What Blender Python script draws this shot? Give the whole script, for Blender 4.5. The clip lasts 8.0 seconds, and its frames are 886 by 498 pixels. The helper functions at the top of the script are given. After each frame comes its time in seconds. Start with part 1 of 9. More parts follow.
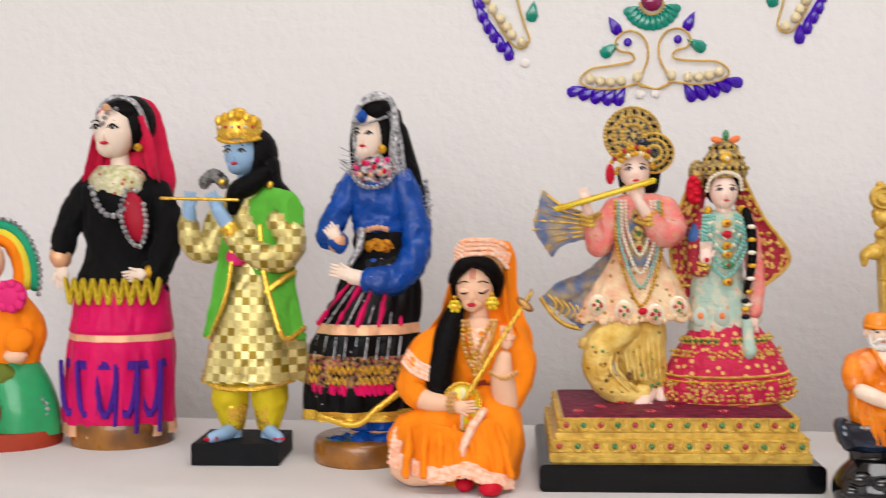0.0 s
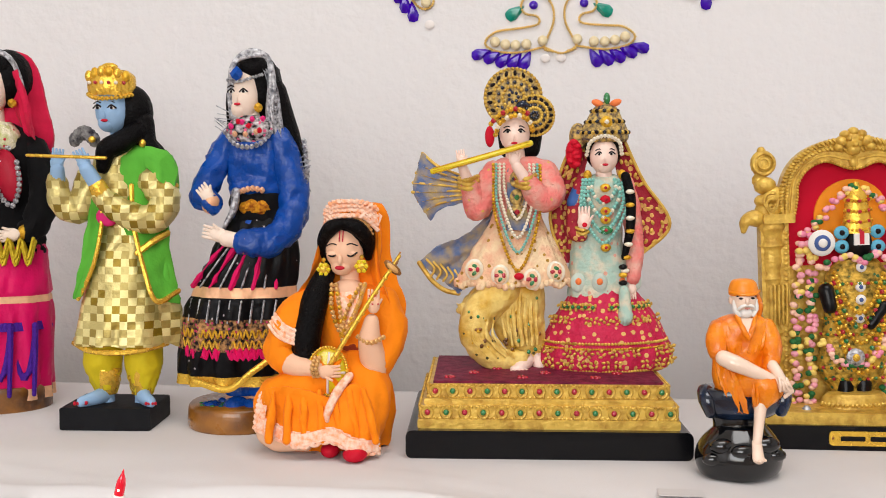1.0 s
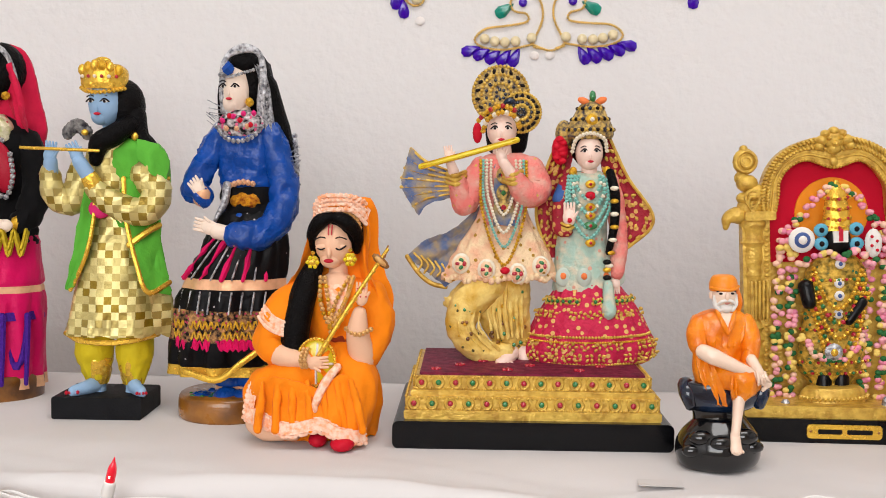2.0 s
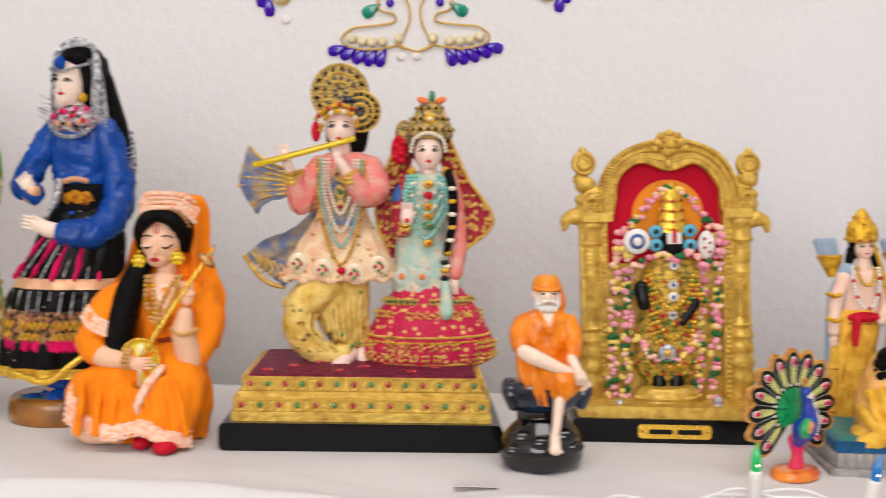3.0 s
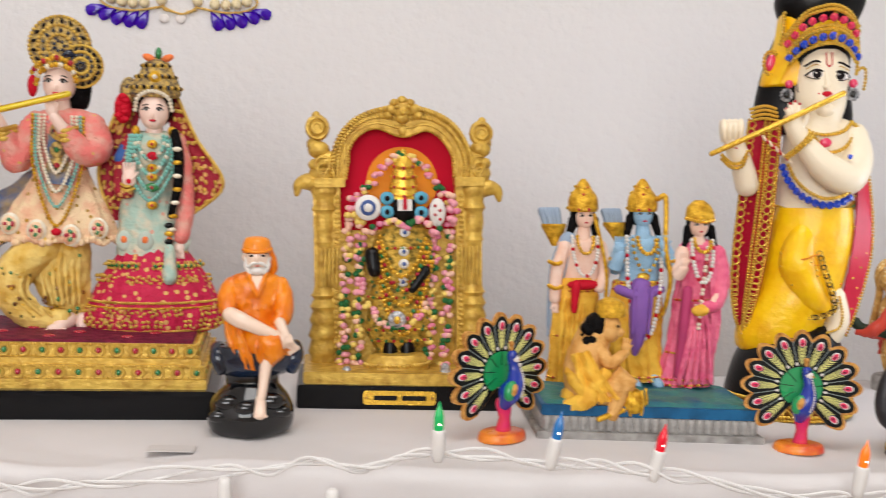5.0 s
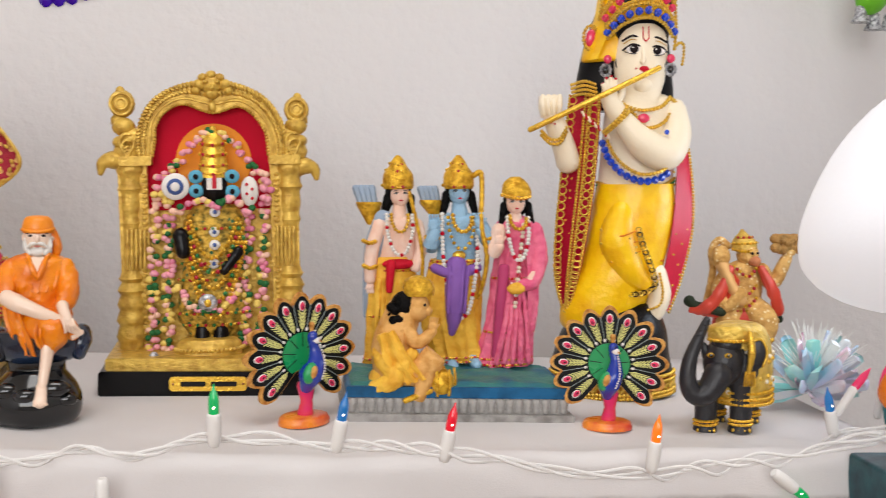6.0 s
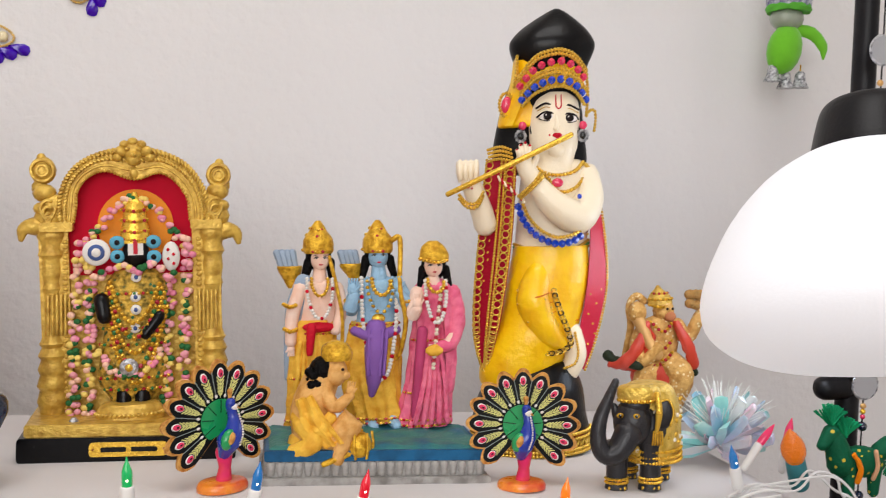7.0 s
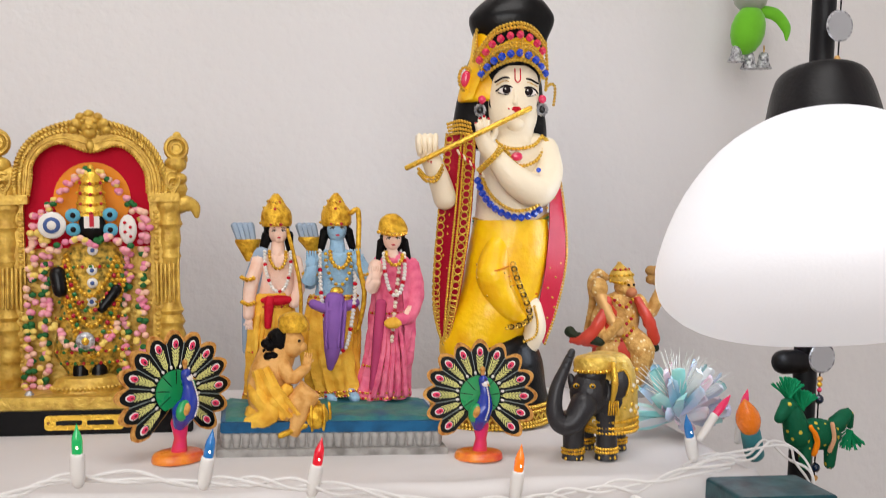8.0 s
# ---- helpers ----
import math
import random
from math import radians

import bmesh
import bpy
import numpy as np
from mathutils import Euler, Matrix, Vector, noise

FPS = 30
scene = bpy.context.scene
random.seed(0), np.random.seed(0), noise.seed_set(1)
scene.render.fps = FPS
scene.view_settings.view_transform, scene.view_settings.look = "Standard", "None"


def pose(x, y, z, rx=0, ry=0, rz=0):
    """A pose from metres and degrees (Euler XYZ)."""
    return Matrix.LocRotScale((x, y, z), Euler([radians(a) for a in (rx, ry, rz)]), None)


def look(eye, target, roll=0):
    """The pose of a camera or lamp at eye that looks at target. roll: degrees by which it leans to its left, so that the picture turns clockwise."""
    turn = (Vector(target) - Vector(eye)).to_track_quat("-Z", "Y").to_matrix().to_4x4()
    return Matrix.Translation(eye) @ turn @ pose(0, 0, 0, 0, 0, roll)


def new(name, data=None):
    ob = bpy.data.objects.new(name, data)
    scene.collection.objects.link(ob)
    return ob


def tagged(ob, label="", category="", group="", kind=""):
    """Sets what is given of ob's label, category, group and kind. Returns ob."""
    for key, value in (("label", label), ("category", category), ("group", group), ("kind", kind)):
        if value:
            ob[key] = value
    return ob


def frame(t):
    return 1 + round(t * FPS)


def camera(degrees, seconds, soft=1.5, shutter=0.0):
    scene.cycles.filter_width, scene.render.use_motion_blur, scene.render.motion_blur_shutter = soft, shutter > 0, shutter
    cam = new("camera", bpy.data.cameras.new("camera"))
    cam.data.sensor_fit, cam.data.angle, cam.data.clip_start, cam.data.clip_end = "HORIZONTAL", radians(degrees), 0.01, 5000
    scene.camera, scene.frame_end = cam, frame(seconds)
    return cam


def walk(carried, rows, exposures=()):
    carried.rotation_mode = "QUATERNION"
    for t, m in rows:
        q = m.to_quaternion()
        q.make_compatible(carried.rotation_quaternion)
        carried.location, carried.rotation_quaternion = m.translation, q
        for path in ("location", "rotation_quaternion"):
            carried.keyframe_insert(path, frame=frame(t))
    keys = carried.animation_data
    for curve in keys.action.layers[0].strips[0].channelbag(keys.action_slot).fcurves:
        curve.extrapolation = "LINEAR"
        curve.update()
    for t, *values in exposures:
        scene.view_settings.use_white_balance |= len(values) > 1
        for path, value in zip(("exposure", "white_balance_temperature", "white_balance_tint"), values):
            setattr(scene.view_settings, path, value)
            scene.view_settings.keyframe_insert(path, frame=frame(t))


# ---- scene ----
cam = camera(46.6, 8.0, soft=0.9, shutter=0.5)
PATH = [
    (0, (0.049, -0.216, 0.978), (-0.082, 1.778, 0.901), -0.6),
    (0.5, (0.111, -0.201, 0.971), (0.006, 1.793, 0.868), -0.3),
    (1, (0.127, -0.194, 0.97), (0.059, 1.801, 0.836), 0.1),
    (2.3, (0.135, -0.211, 0.971), (0.099, 1.783, 0.826), 1.0),
    (2.5, (0.146, -0.207, 0.968), (0.148, 1.788, 0.831), 1.0),
    (3, (0.219, -0.202, 0.968), (0.285, 1.792, 0.833), 1.1),
    (3.5, (0.276, -0.193, 0.955), (0.426, 1.798, 0.835), 1.4),
    (4, (0.293, -0.191, 0.951), (0.514, 1.793, 0.826), 1.6),
    (4.2, (0.292, -0.192, 0.95), (0.542, 1.788, 0.823), 1.8),
    (5.3, (0.366, -0.205, 0.952), (0.735, 1.754, 0.796), 2.5),
    (5.5, (0.392, -0.202, 0.947), (0.789, 1.752, 0.791), 2.4),
    (6, (0.428, -0.199, 0.942), (0.906, 1.737, 0.784), 2.2),
    (6.5, (0.437, -0.209, 0.95), (0.974, 1.713, 0.816), 2.0),
    (7, (0.445, -0.223, 0.968), (1.021, 1.69, 0.881), 2.0),
    (7.5, (0.457, -0.228, 0.965), (1.053, 1.68, 0.896), 2.0),
    (8, (0.461, -0.229, 0.952), (1.078, 1.671, 0.852), 2.0),
]
walk(cam, [(t, look(eye, target, roll)) for t, eye, target, roll in PATH], [(0, 0.0), (4.2, -0.04), (5.5, -0.13), (8, -0.16)])

# ---- world and light ----
world = bpy.data.worlds.new("world")
scene.world = world
world.use_nodes = True
wn = world.node_tree
sky = wn.nodes.new("ShaderNodeTexSky")
sky.sky_type, sky.sun_disc = "NISHITA", False
sky.sun_elevation, sky.sun_rotation = radians(40), radians(200)
wn.nodes["Background"].inputs["Strength"].default_value = 0.12
wn.links.new(sky.outputs[0], wn.nodes["Background"].inputs["Color"])


def area_lamp(name, eye, target, width, height, watts, colour):
    data = bpy.data.lights.new(name, "AREA")
    data.shape, data.size, data.size_y, data.energy, data.color = "RECTANGLE", width, height, watts, colour
    ob = new(name, data)
    ob.matrix_world = look(eye, target)
    return ob


# unseen, assumed fill: from a window opening behind the camera, and from the ceiling
area_lamp("assumed_window_fill", (-0.5, -2.52, 1.55), (-0.3, 1.0, 1.0), 2.3, 1.5, 51, (1.0, 0.985, 0.985))
area_lamp("assumed_ceiling_fill", (0.4, -0.15, 2.55), (0.4, 0.0, 0.0), 1.3, 0.8, 17, (1.0, 0.975, 0.955))

# ---- materials ----
MATS = {}


def lin(h):
    return tuple((c / 12.92 if c <= 0.04045 else ((c + 0.055) / 1.055) ** 2.4) for c in (int(h[i:i + 2], 16) / 255 for i in (0, 2, 4))) + (1.0,)


def mat(name, colour, rough=0.6, metal=0.0, second="", scale=60.0, mix=0.25, bump=0.15, bump_scale=400.0, coat=0.0, spots="", spot_scale=0.0,
        spot_size=0.3, glow=0.0, through_light=0.0, sheen=0.0, spec=-1.0):
    """A surface with variation at two scales; spots scatters flecks of a second colour over it."""
    if name in MATS:
        return MATS[name]
    m = bpy.data.materials.new(name)
    m.use_nodes = True
    nt = m.node_tree
    b = nt.nodes["Principled BSDF"]
    co = nt.nodes.new("ShaderNodeTexCoord")
    n1 = nt.nodes.new("ShaderNodeTexNoise")
    n1.inputs["Scale"].default_value, n1.inputs["Detail"].default_value = scale, 5
    nt.links.new(co.outputs["Object"], n1.inputs["Vector"])
    base = lin(colour)
    other = lin(second) if second else tuple(c * 0.62 for c in base[:3]) + (1.0,)
    ramp = nt.nodes.new("ShaderNodeMapRange")
    ramp.inputs["From Min"].default_value, ramp.inputs["From Max"].default_value = 0.4, 0.68
    ramp.inputs["To Max"].default_value = 1.0 if second else mix
    nt.links.new(n1.outputs["Fac"], ramp.inputs["Value"])
    mx = nt.nodes.new("ShaderNodeMix")
    mx.data_type = "RGBA"
    mx.inputs["A"].default_value, mx.inputs["B"].default_value = base, other
    nt.links.new(ramp.outputs[0], mx.inputs["Factor"])
    out = mx.outputs["Result"]
    if spots:
        v = nt.nodes.new("ShaderNodeTexVoronoi")
        v.inputs["Scale"].default_value = spot_scale
        nt.links.new(co.outputs["Object"], v.inputs["Vector"])
        less = nt.nodes.new("ShaderNodeMath")
        less.operation = "LESS_THAN"
        less.inputs[1].default_value = spot_size
        nt.links.new(v.outputs["Distance"], less.inputs[0])
        m2 = nt.nodes.new("ShaderNodeMix")
        m2.data_type = "RGBA"
        m2.inputs["B"].default_value = lin(spots)
        nt.links.new(less.outputs[0], m2.inputs["Factor"])
        nt.links.new(out, m2.inputs["A"])
        out = m2.outputs["Result"]
    nt.links.new(out, b.inputs["Base Color"])
    n2 = nt.nodes.new("ShaderNodeTexNoise")
    n2.inputs["Scale"].default_value, n2.inputs["Detail"].default_value = bump_scale, 4
    nt.links.new(co.outputs["Object"], n2.inputs["Vector"])
    bp = nt.nodes.new("ShaderNodeBump")
    bp.inputs["Strength"].default_value, bp.inputs["Distance"].default_value = bump, 0.004 if bump_scale < 100 else 0.002
    nt.links.new(n2.outputs["Fac"], bp.inputs["Height"])
    nt.links.new(bp.outputs[0], b.inputs["Normal"])
    rr = nt.nodes.new("ShaderNodeMapRange")
    rr.inputs["To Min"].default_value, rr.inputs["To Max"].default_value = max(0.03, rough - 0.1), min(1, rough + 0.1)
    nt.links.new(n1.outputs["Fac"], rr.inputs["Value"])
    nt.links.new(rr.outputs[0], b.inputs["Roughness"])
    b.inputs["Specular IOR Level"].default_value = spec if spec >= 0 else (0.45 if coat else 0.14)
    b.inputs["Metallic"].default_value, b.inputs["Coat Weight"].default_value = metal, coat
    b.inputs["Sheen Weight"].default_value = sheen
    if glow:
        b.inputs["Emission Color"].default_value, b.inputs["Emission Strength"].default_value = base, glow
    b.inputs["Transmission Weight"].default_value = through_light
    MATS[name] = m
    return m


def checker_mat(name, first, second, scale, rough, metal):
    """Woven foil squares, each a little lighter or darker than the next."""
    m = mat(name, first, rough, metal, bump=0.3)
    nt = m.node_tree
    b = nt.nodes["Principled BSDF"]
    co = nt.nodes.new("ShaderNodeTexCoord")
    mp = nt.nodes.new("ShaderNodeMapping")
    mp.inputs["Scale"].default_value = (scale, 0.01, scale)
    fl = nt.nodes.new("ShaderNodeVectorMath")
    fl.operation = "FLOOR"
    wn2 = nt.nodes.new("ShaderNodeTexWhiteNoise")
    ch = nt.nodes.new("ShaderNodeTexChecker")
    ch.inputs["Color1"].default_value, ch.inputs["Color2"].default_value, ch.inputs["Scale"].default_value = (1, 1, 1, 1), (0, 0, 0, 1), 1.0
    ad = nt.nodes.new("ShaderNodeMath")
    ad.operation, ad.inputs[1].default_value = "MULTIPLY_ADD", 0.55
    half = nt.nodes.new("ShaderNodeMath")
    half.operation, half.inputs[1].default_value = "MULTIPLY", 0.5
    mx = nt.nodes.new("ShaderNodeMix")
    mx.data_type = "RGBA"
    mx.inputs["A"].default_value, mx.inputs["B"].default_value = lin(second), lin(first)
    nt.links.new(co.outputs["Object"], mp.inputs["Vector"])
    nt.links.new(mp.outputs[0], fl.inputs[0])
    nt.links.new(fl.outputs[0], wn2.inputs["Vector"])
    nt.links.new(mp.outputs[0], ch.inputs["Vector"])
    nt.links.new(ch.outputs["Fac"], half.inputs[0])
    nt.links.new(wn2.outputs["Value"], ad.inputs[0])
    nt.links.new(half.outputs[0], ad.inputs[2])
    nt.links.new(ad.outputs[0], mx.inputs["Factor"])
    nt.links.new(mx.outputs["Result"], b.inputs["Base Color"])
    return m


wall_paint = mat("wall_paint", "e2e0e0", 0.75, mix=0.05, scale=3, bump=0.45, bump_scale=70)
cloth_white = mat("cloth_white", "dad6d5", 0.9, mix=0.08, scale=12, bump=0.12, bump_scale=900, sheen=0.04)
ceiling_paint = mat("ceiling_paint", "e8e6e2", 0.9, mix=0.05, scale=4)
floor_wood = mat("floor_wood", "9a7b5c", 0.5, mix=0.4, scale=8)
table_wood = mat("table_wood", "c9b79c", 0.5, mix=0.3, scale=10)
GOLD = mat("gold_paint", "e8b83c", 0.32, 0.4, second="b07c1c", scale=220, bump=0.5, bump_scale=500)
GOLD_BRIGHT = mat("gold_foil", "f0c24c", 0.26, 0.6, mix=0.4, scale=200, bump=0.3)
GOLD_RESIN = mat("gold_resin", "dcb652", 0.36, 0.25, second="b48a36", scale=120, bump=0.5, bump_scale=260, spec=0.35)
SKIN_WHITE = mat("doll_cream_cloth", "f0dccb", 0.6, mix=0.08)
SKIN_TAN = mat("doll_tan_cloth", "efc0a0", 0.55, mix=0.1)
SKIN_BLUE = mat("doll_blue_cloth", "93b4d6", 0.55, mix=0.12)
SKIN_PINK = mat("painted_pale_pink", "f3d5c6", 0.4, mix=0.15, coat=0.2)
BLACK_HAIR = mat("black_hair", "080607", 0.45, mix=0.3, scale=300, bump=0.8, bump_scale=500, spec=0.1)
BLACK_CLOTH = mat("black_cloth", "0a090b", 0.8, mix=0.4, scale=120, sheen=0.04)
BLACK_PAINT = mat("black_paint", "0a090b", 0.32, mix=0.2, coat=0.08, spec=0.2)
BLACK_GLOSS = mat("black_glossy_glaze", "06070a", 0.08, mix=0.2, coat=0.6, bump=0.05)
BLACK_BLOCK = mat("black_block_paint", "121215", 0.6, mix=0.3, scale=90)
EYE_DARK = mat("dark_eye_paint", "1c1416", 0.4)
LIP_RED = mat("lip_red_paint", "c4283a", 0.4)
RED_VEIL = mat("pink_red_veil", "d11c46", 0.7, mix=0.35, scale=90, sheen=0.04)
SILVER = mat("silver_trim", "cfd0d4", 0.35, 0.6, second="5d5d64", scale=260, bump=0.9, bump_scale=420)
SEQUIN = mat("sequin_mix", "d8d0b4", 0.35, 0.4, second="a7a96a", scale=180, bump=0.7, spots="b02a3a", spot_scale=150, spot_size=0.22)
MAGENTA = mat("magenta_satin", "d80f5e", 0.45, mix=0.4, scale=40, bump=0.5, bump_scale=80, sheen=0.04)
PURPLE_CORD = mat("purple_cord", "4a1f8c", 0.6, mix=0.4, scale=300, bump=0.8, bump_scale=500)
PINK_TRIM = mat("pale_gold_ribbon", "e9b48c", 0.4, 0.3, mix=0.3, scale=200)
GOLD_CORD = mat("olive_gold_braid", "c9ad2e", 0.4, 0.55, mix=0.5, scale=300, bump=0.8)
WOOD = mat("varnished_wood", "9a6322", 0.3, second="4f2c0c", scale=35, coat=0.4)
GREEN_CLOTH = mat("bright_green_cloth", "5cb03a", 0.65, mix=0.3, scale=50, bump=0.5, bump_scale=80, sheen=0.04)
YELLOW_CLOTH = mat("yellow_gold_cloth", "d9c226", 0.55, 0.2, mix=0.3, scale=80)
GOLD_CHECK = checker_mat("woven_gold_check", "ecdf9c", "8c7220", 150, 0.34, 0.4)
PINK_SASH = mat("pink_sash", "e2317b", 0.6)
BLUE_SATIN = mat("blue_satin", "0a469e", 0.28, mix=0.75, scale=45, bump=0.8, bump_scale=75, spec=0.3)
ZARI = mat("embroidered_band", "1a1518", 0.5, 0.2, second="c08e5a", scale=240, spots="b03a5e", spot_scale=230, spot_size=0.25, bump=0.7)
FLORAL = mat("floral_yoke", "19161a", 0.6, second="e6dfe0", scale=230, spots="e0688c", spot_scale=200, spot_size=0.3, bump=0.5)
STRIPE_BLACK = mat("black_satin_skirt", "0a090c", 0.42, mix=0.3, scale=60, spots="a9a0a4", spot_scale=110, spot_size=0.10)
ORANGE = mat("orange_chiffon", "fb8a10", 0.65, mix=0.3, scale=45, bump=0.5, bump_scale=85, sheen=0.04)
LACE = mat("peach_lace", "ffd9c2", 0.7, second="fba978", scale=260, bump=0.7, bump_scale=420)
BEAD_TAN = mat("tan_beads", "d8a86a", 0.35, 0.2)
RED_SHOE = mat("red_velvet_shoe", "c3152d", 0.5)
BOARD_BLACK = mat("black_lacquer_board", "08080b", 0.2, mix=0.2, coat=0.12, bump=0.03, spec=0.2)
MAROON = mat("maroon_carpet", "7c2440", 0.6, second="5a1730", scale=120, bump=0.5)
GREEN_STONE = mat("green_stone", "2f7d46", 0.2, coat=0.6)
RED_STONE = mat("red_stone", "b3263a", 0.2, coat=0.6)
JEWEL = mat("jewelled_gold_navy", "cfae62", 0.38, 0.2, second="1c2444", scale=270, bump=1.0, bump_scale=280)
PINK_SILK = mat("coral_painted_silk", "ea7f78", 0.45, second="e0a898", scale=90, bump=0.8, spots="d8b25a", spot_scale=110, spot_size=0.14)
CREAM_SILK = mat("cream_painted_tunic", "f0d4ac", 0.45, second="e6ad8c", scale=80, bump=0.8, spots="a8802e", spot_scale=130, spot_size=0.2)
YELLOW_PAINT = mat("mottled_yellow_dhoti", "edd07a", 0.42, second="d0a23c", scale=75, bump=0.9, bump_scale=95, spots="5a5330", spot_scale=95, spot_size=0.13)
SHAWL = mat("blue_gold_shawl", "5d6f96", 0.45, second="b39b63", scale=70, bump=0.8, bump_scale=160)
FLUTE_YELLOW = mat("yellow_flute", "e6cf1e", 0.3, coat=0.4)
CRIMSON = mat("crimson_brocade", "c62a4e", 0.45, mix=0.3, spots="dcb06a", spot_scale=150, spot_size=0.3, bump=1.0, bump_scale=220)
VEIL_RED = mat("brick_red_brocade", "a02a38", 0.5, mix=0.3, spots="d8a862", spot_scale=170, spot_size=0.38, bump=1.0, bump_scale=220)
TEAL_PEARL = mat("pale_teal_bodice", "a9c4b6", 0.42, second="d9cbb2", scale=110, bump=1.0, bump_scale=190, spots="d9a08c", spot_scale=90, spot_size=0.16)
TEAL_BEAD = mat("teal_beads", "86c4b8", 0.3, coat=0.4)
PEARL = mat("pearl_beads", "ece2cc", 0.28, coat=0.5, mix=0.1)
ROSE = mat("red_rose", "c9162e", 0.5, bump=0.8, bump_scale=250)
ROBE = mat("glossy_orange_robe", "f58d08", 0.3, second="e06f04", scale=60, coat=0.3, bump=0.7, bump_scale=90)
BEARD = mat("white_beard", "e8e4de", 0.6)
SEAT_BLUE = mat("dark_blue_glaze", "10243f", 0.12, coat=0.7, second="0a0d16", scale=30, bump=0.05)
SKIN_GLAZE = mat("glazed_pale_skin", "f2d6c0", 0.3, coat=0.4, mix=0.12)


# ---- builders ----
def spline(pts, n):
    """A smooth run of n points through the given ones."""
    p = np.array(pts, float)
    if len(p) == 2:
        return p[0] + np.linspace(0, 1, n)[:, None] * (p[1] - p[0])
    q = np.vstack([2 * p[0] - p[1], p, 2 * p[-1] - p[-2]])
    out = []
    for u in np.linspace(0, len(p) - 1, n):
        i = min(int(u), len(p) - 2)
        f = u - i
        a, b, c, d = q[i:i + 4]
        out.append(0.5 * (2 * b + (c - a) * f + (2 * a - 5 * b + 4 * c - d) * f * f + (3 * b - a - 3 * c + d) * f ** 3))
    return np.array(out)


# creases: height in metres, waves a metre across the folds and along them
RUMPLE = {"magenta_satin": (0.0022, 70, 9), "black_cloth": (0.0022, 60, 45), "bright_green_cloth": (0.0018, 70, 26), "blue_satin": (0.0026, 62, 58), "orange_chiffon": (0.0014, 75, 28),
          "pink_red_veil": (0.002, 80, 16), "woven_gold_check": (0.0018, 66, 50), "black_satin_skirt": (0.0024, 75, 12), "embroidered_band": (0.0020, 75, 14), "glossy_orange_robe": (0.0011, 110, 60),
          "blue_gold_shawl": (0.0012, 120, 60), "yellow_gold_cloth": (0.0016, 110, 60), "mottled_yellow_dhoti": (0.0010, 120, 60), "coral_painted_silk": (0.0010, 120, 90), "cream_painted_tunic": (0.0008, 130, 40),
          "pink_sari_paint": (0.0009, 150, 50), "amber_dhoti_paint": (0.0009, 150, 50), "brick_red_scarf": (0.001, 120, 80), "crimson_brocade": (0.0007, 150, 30), "pale_teal_bodice": (0.0007, 130, 90)}


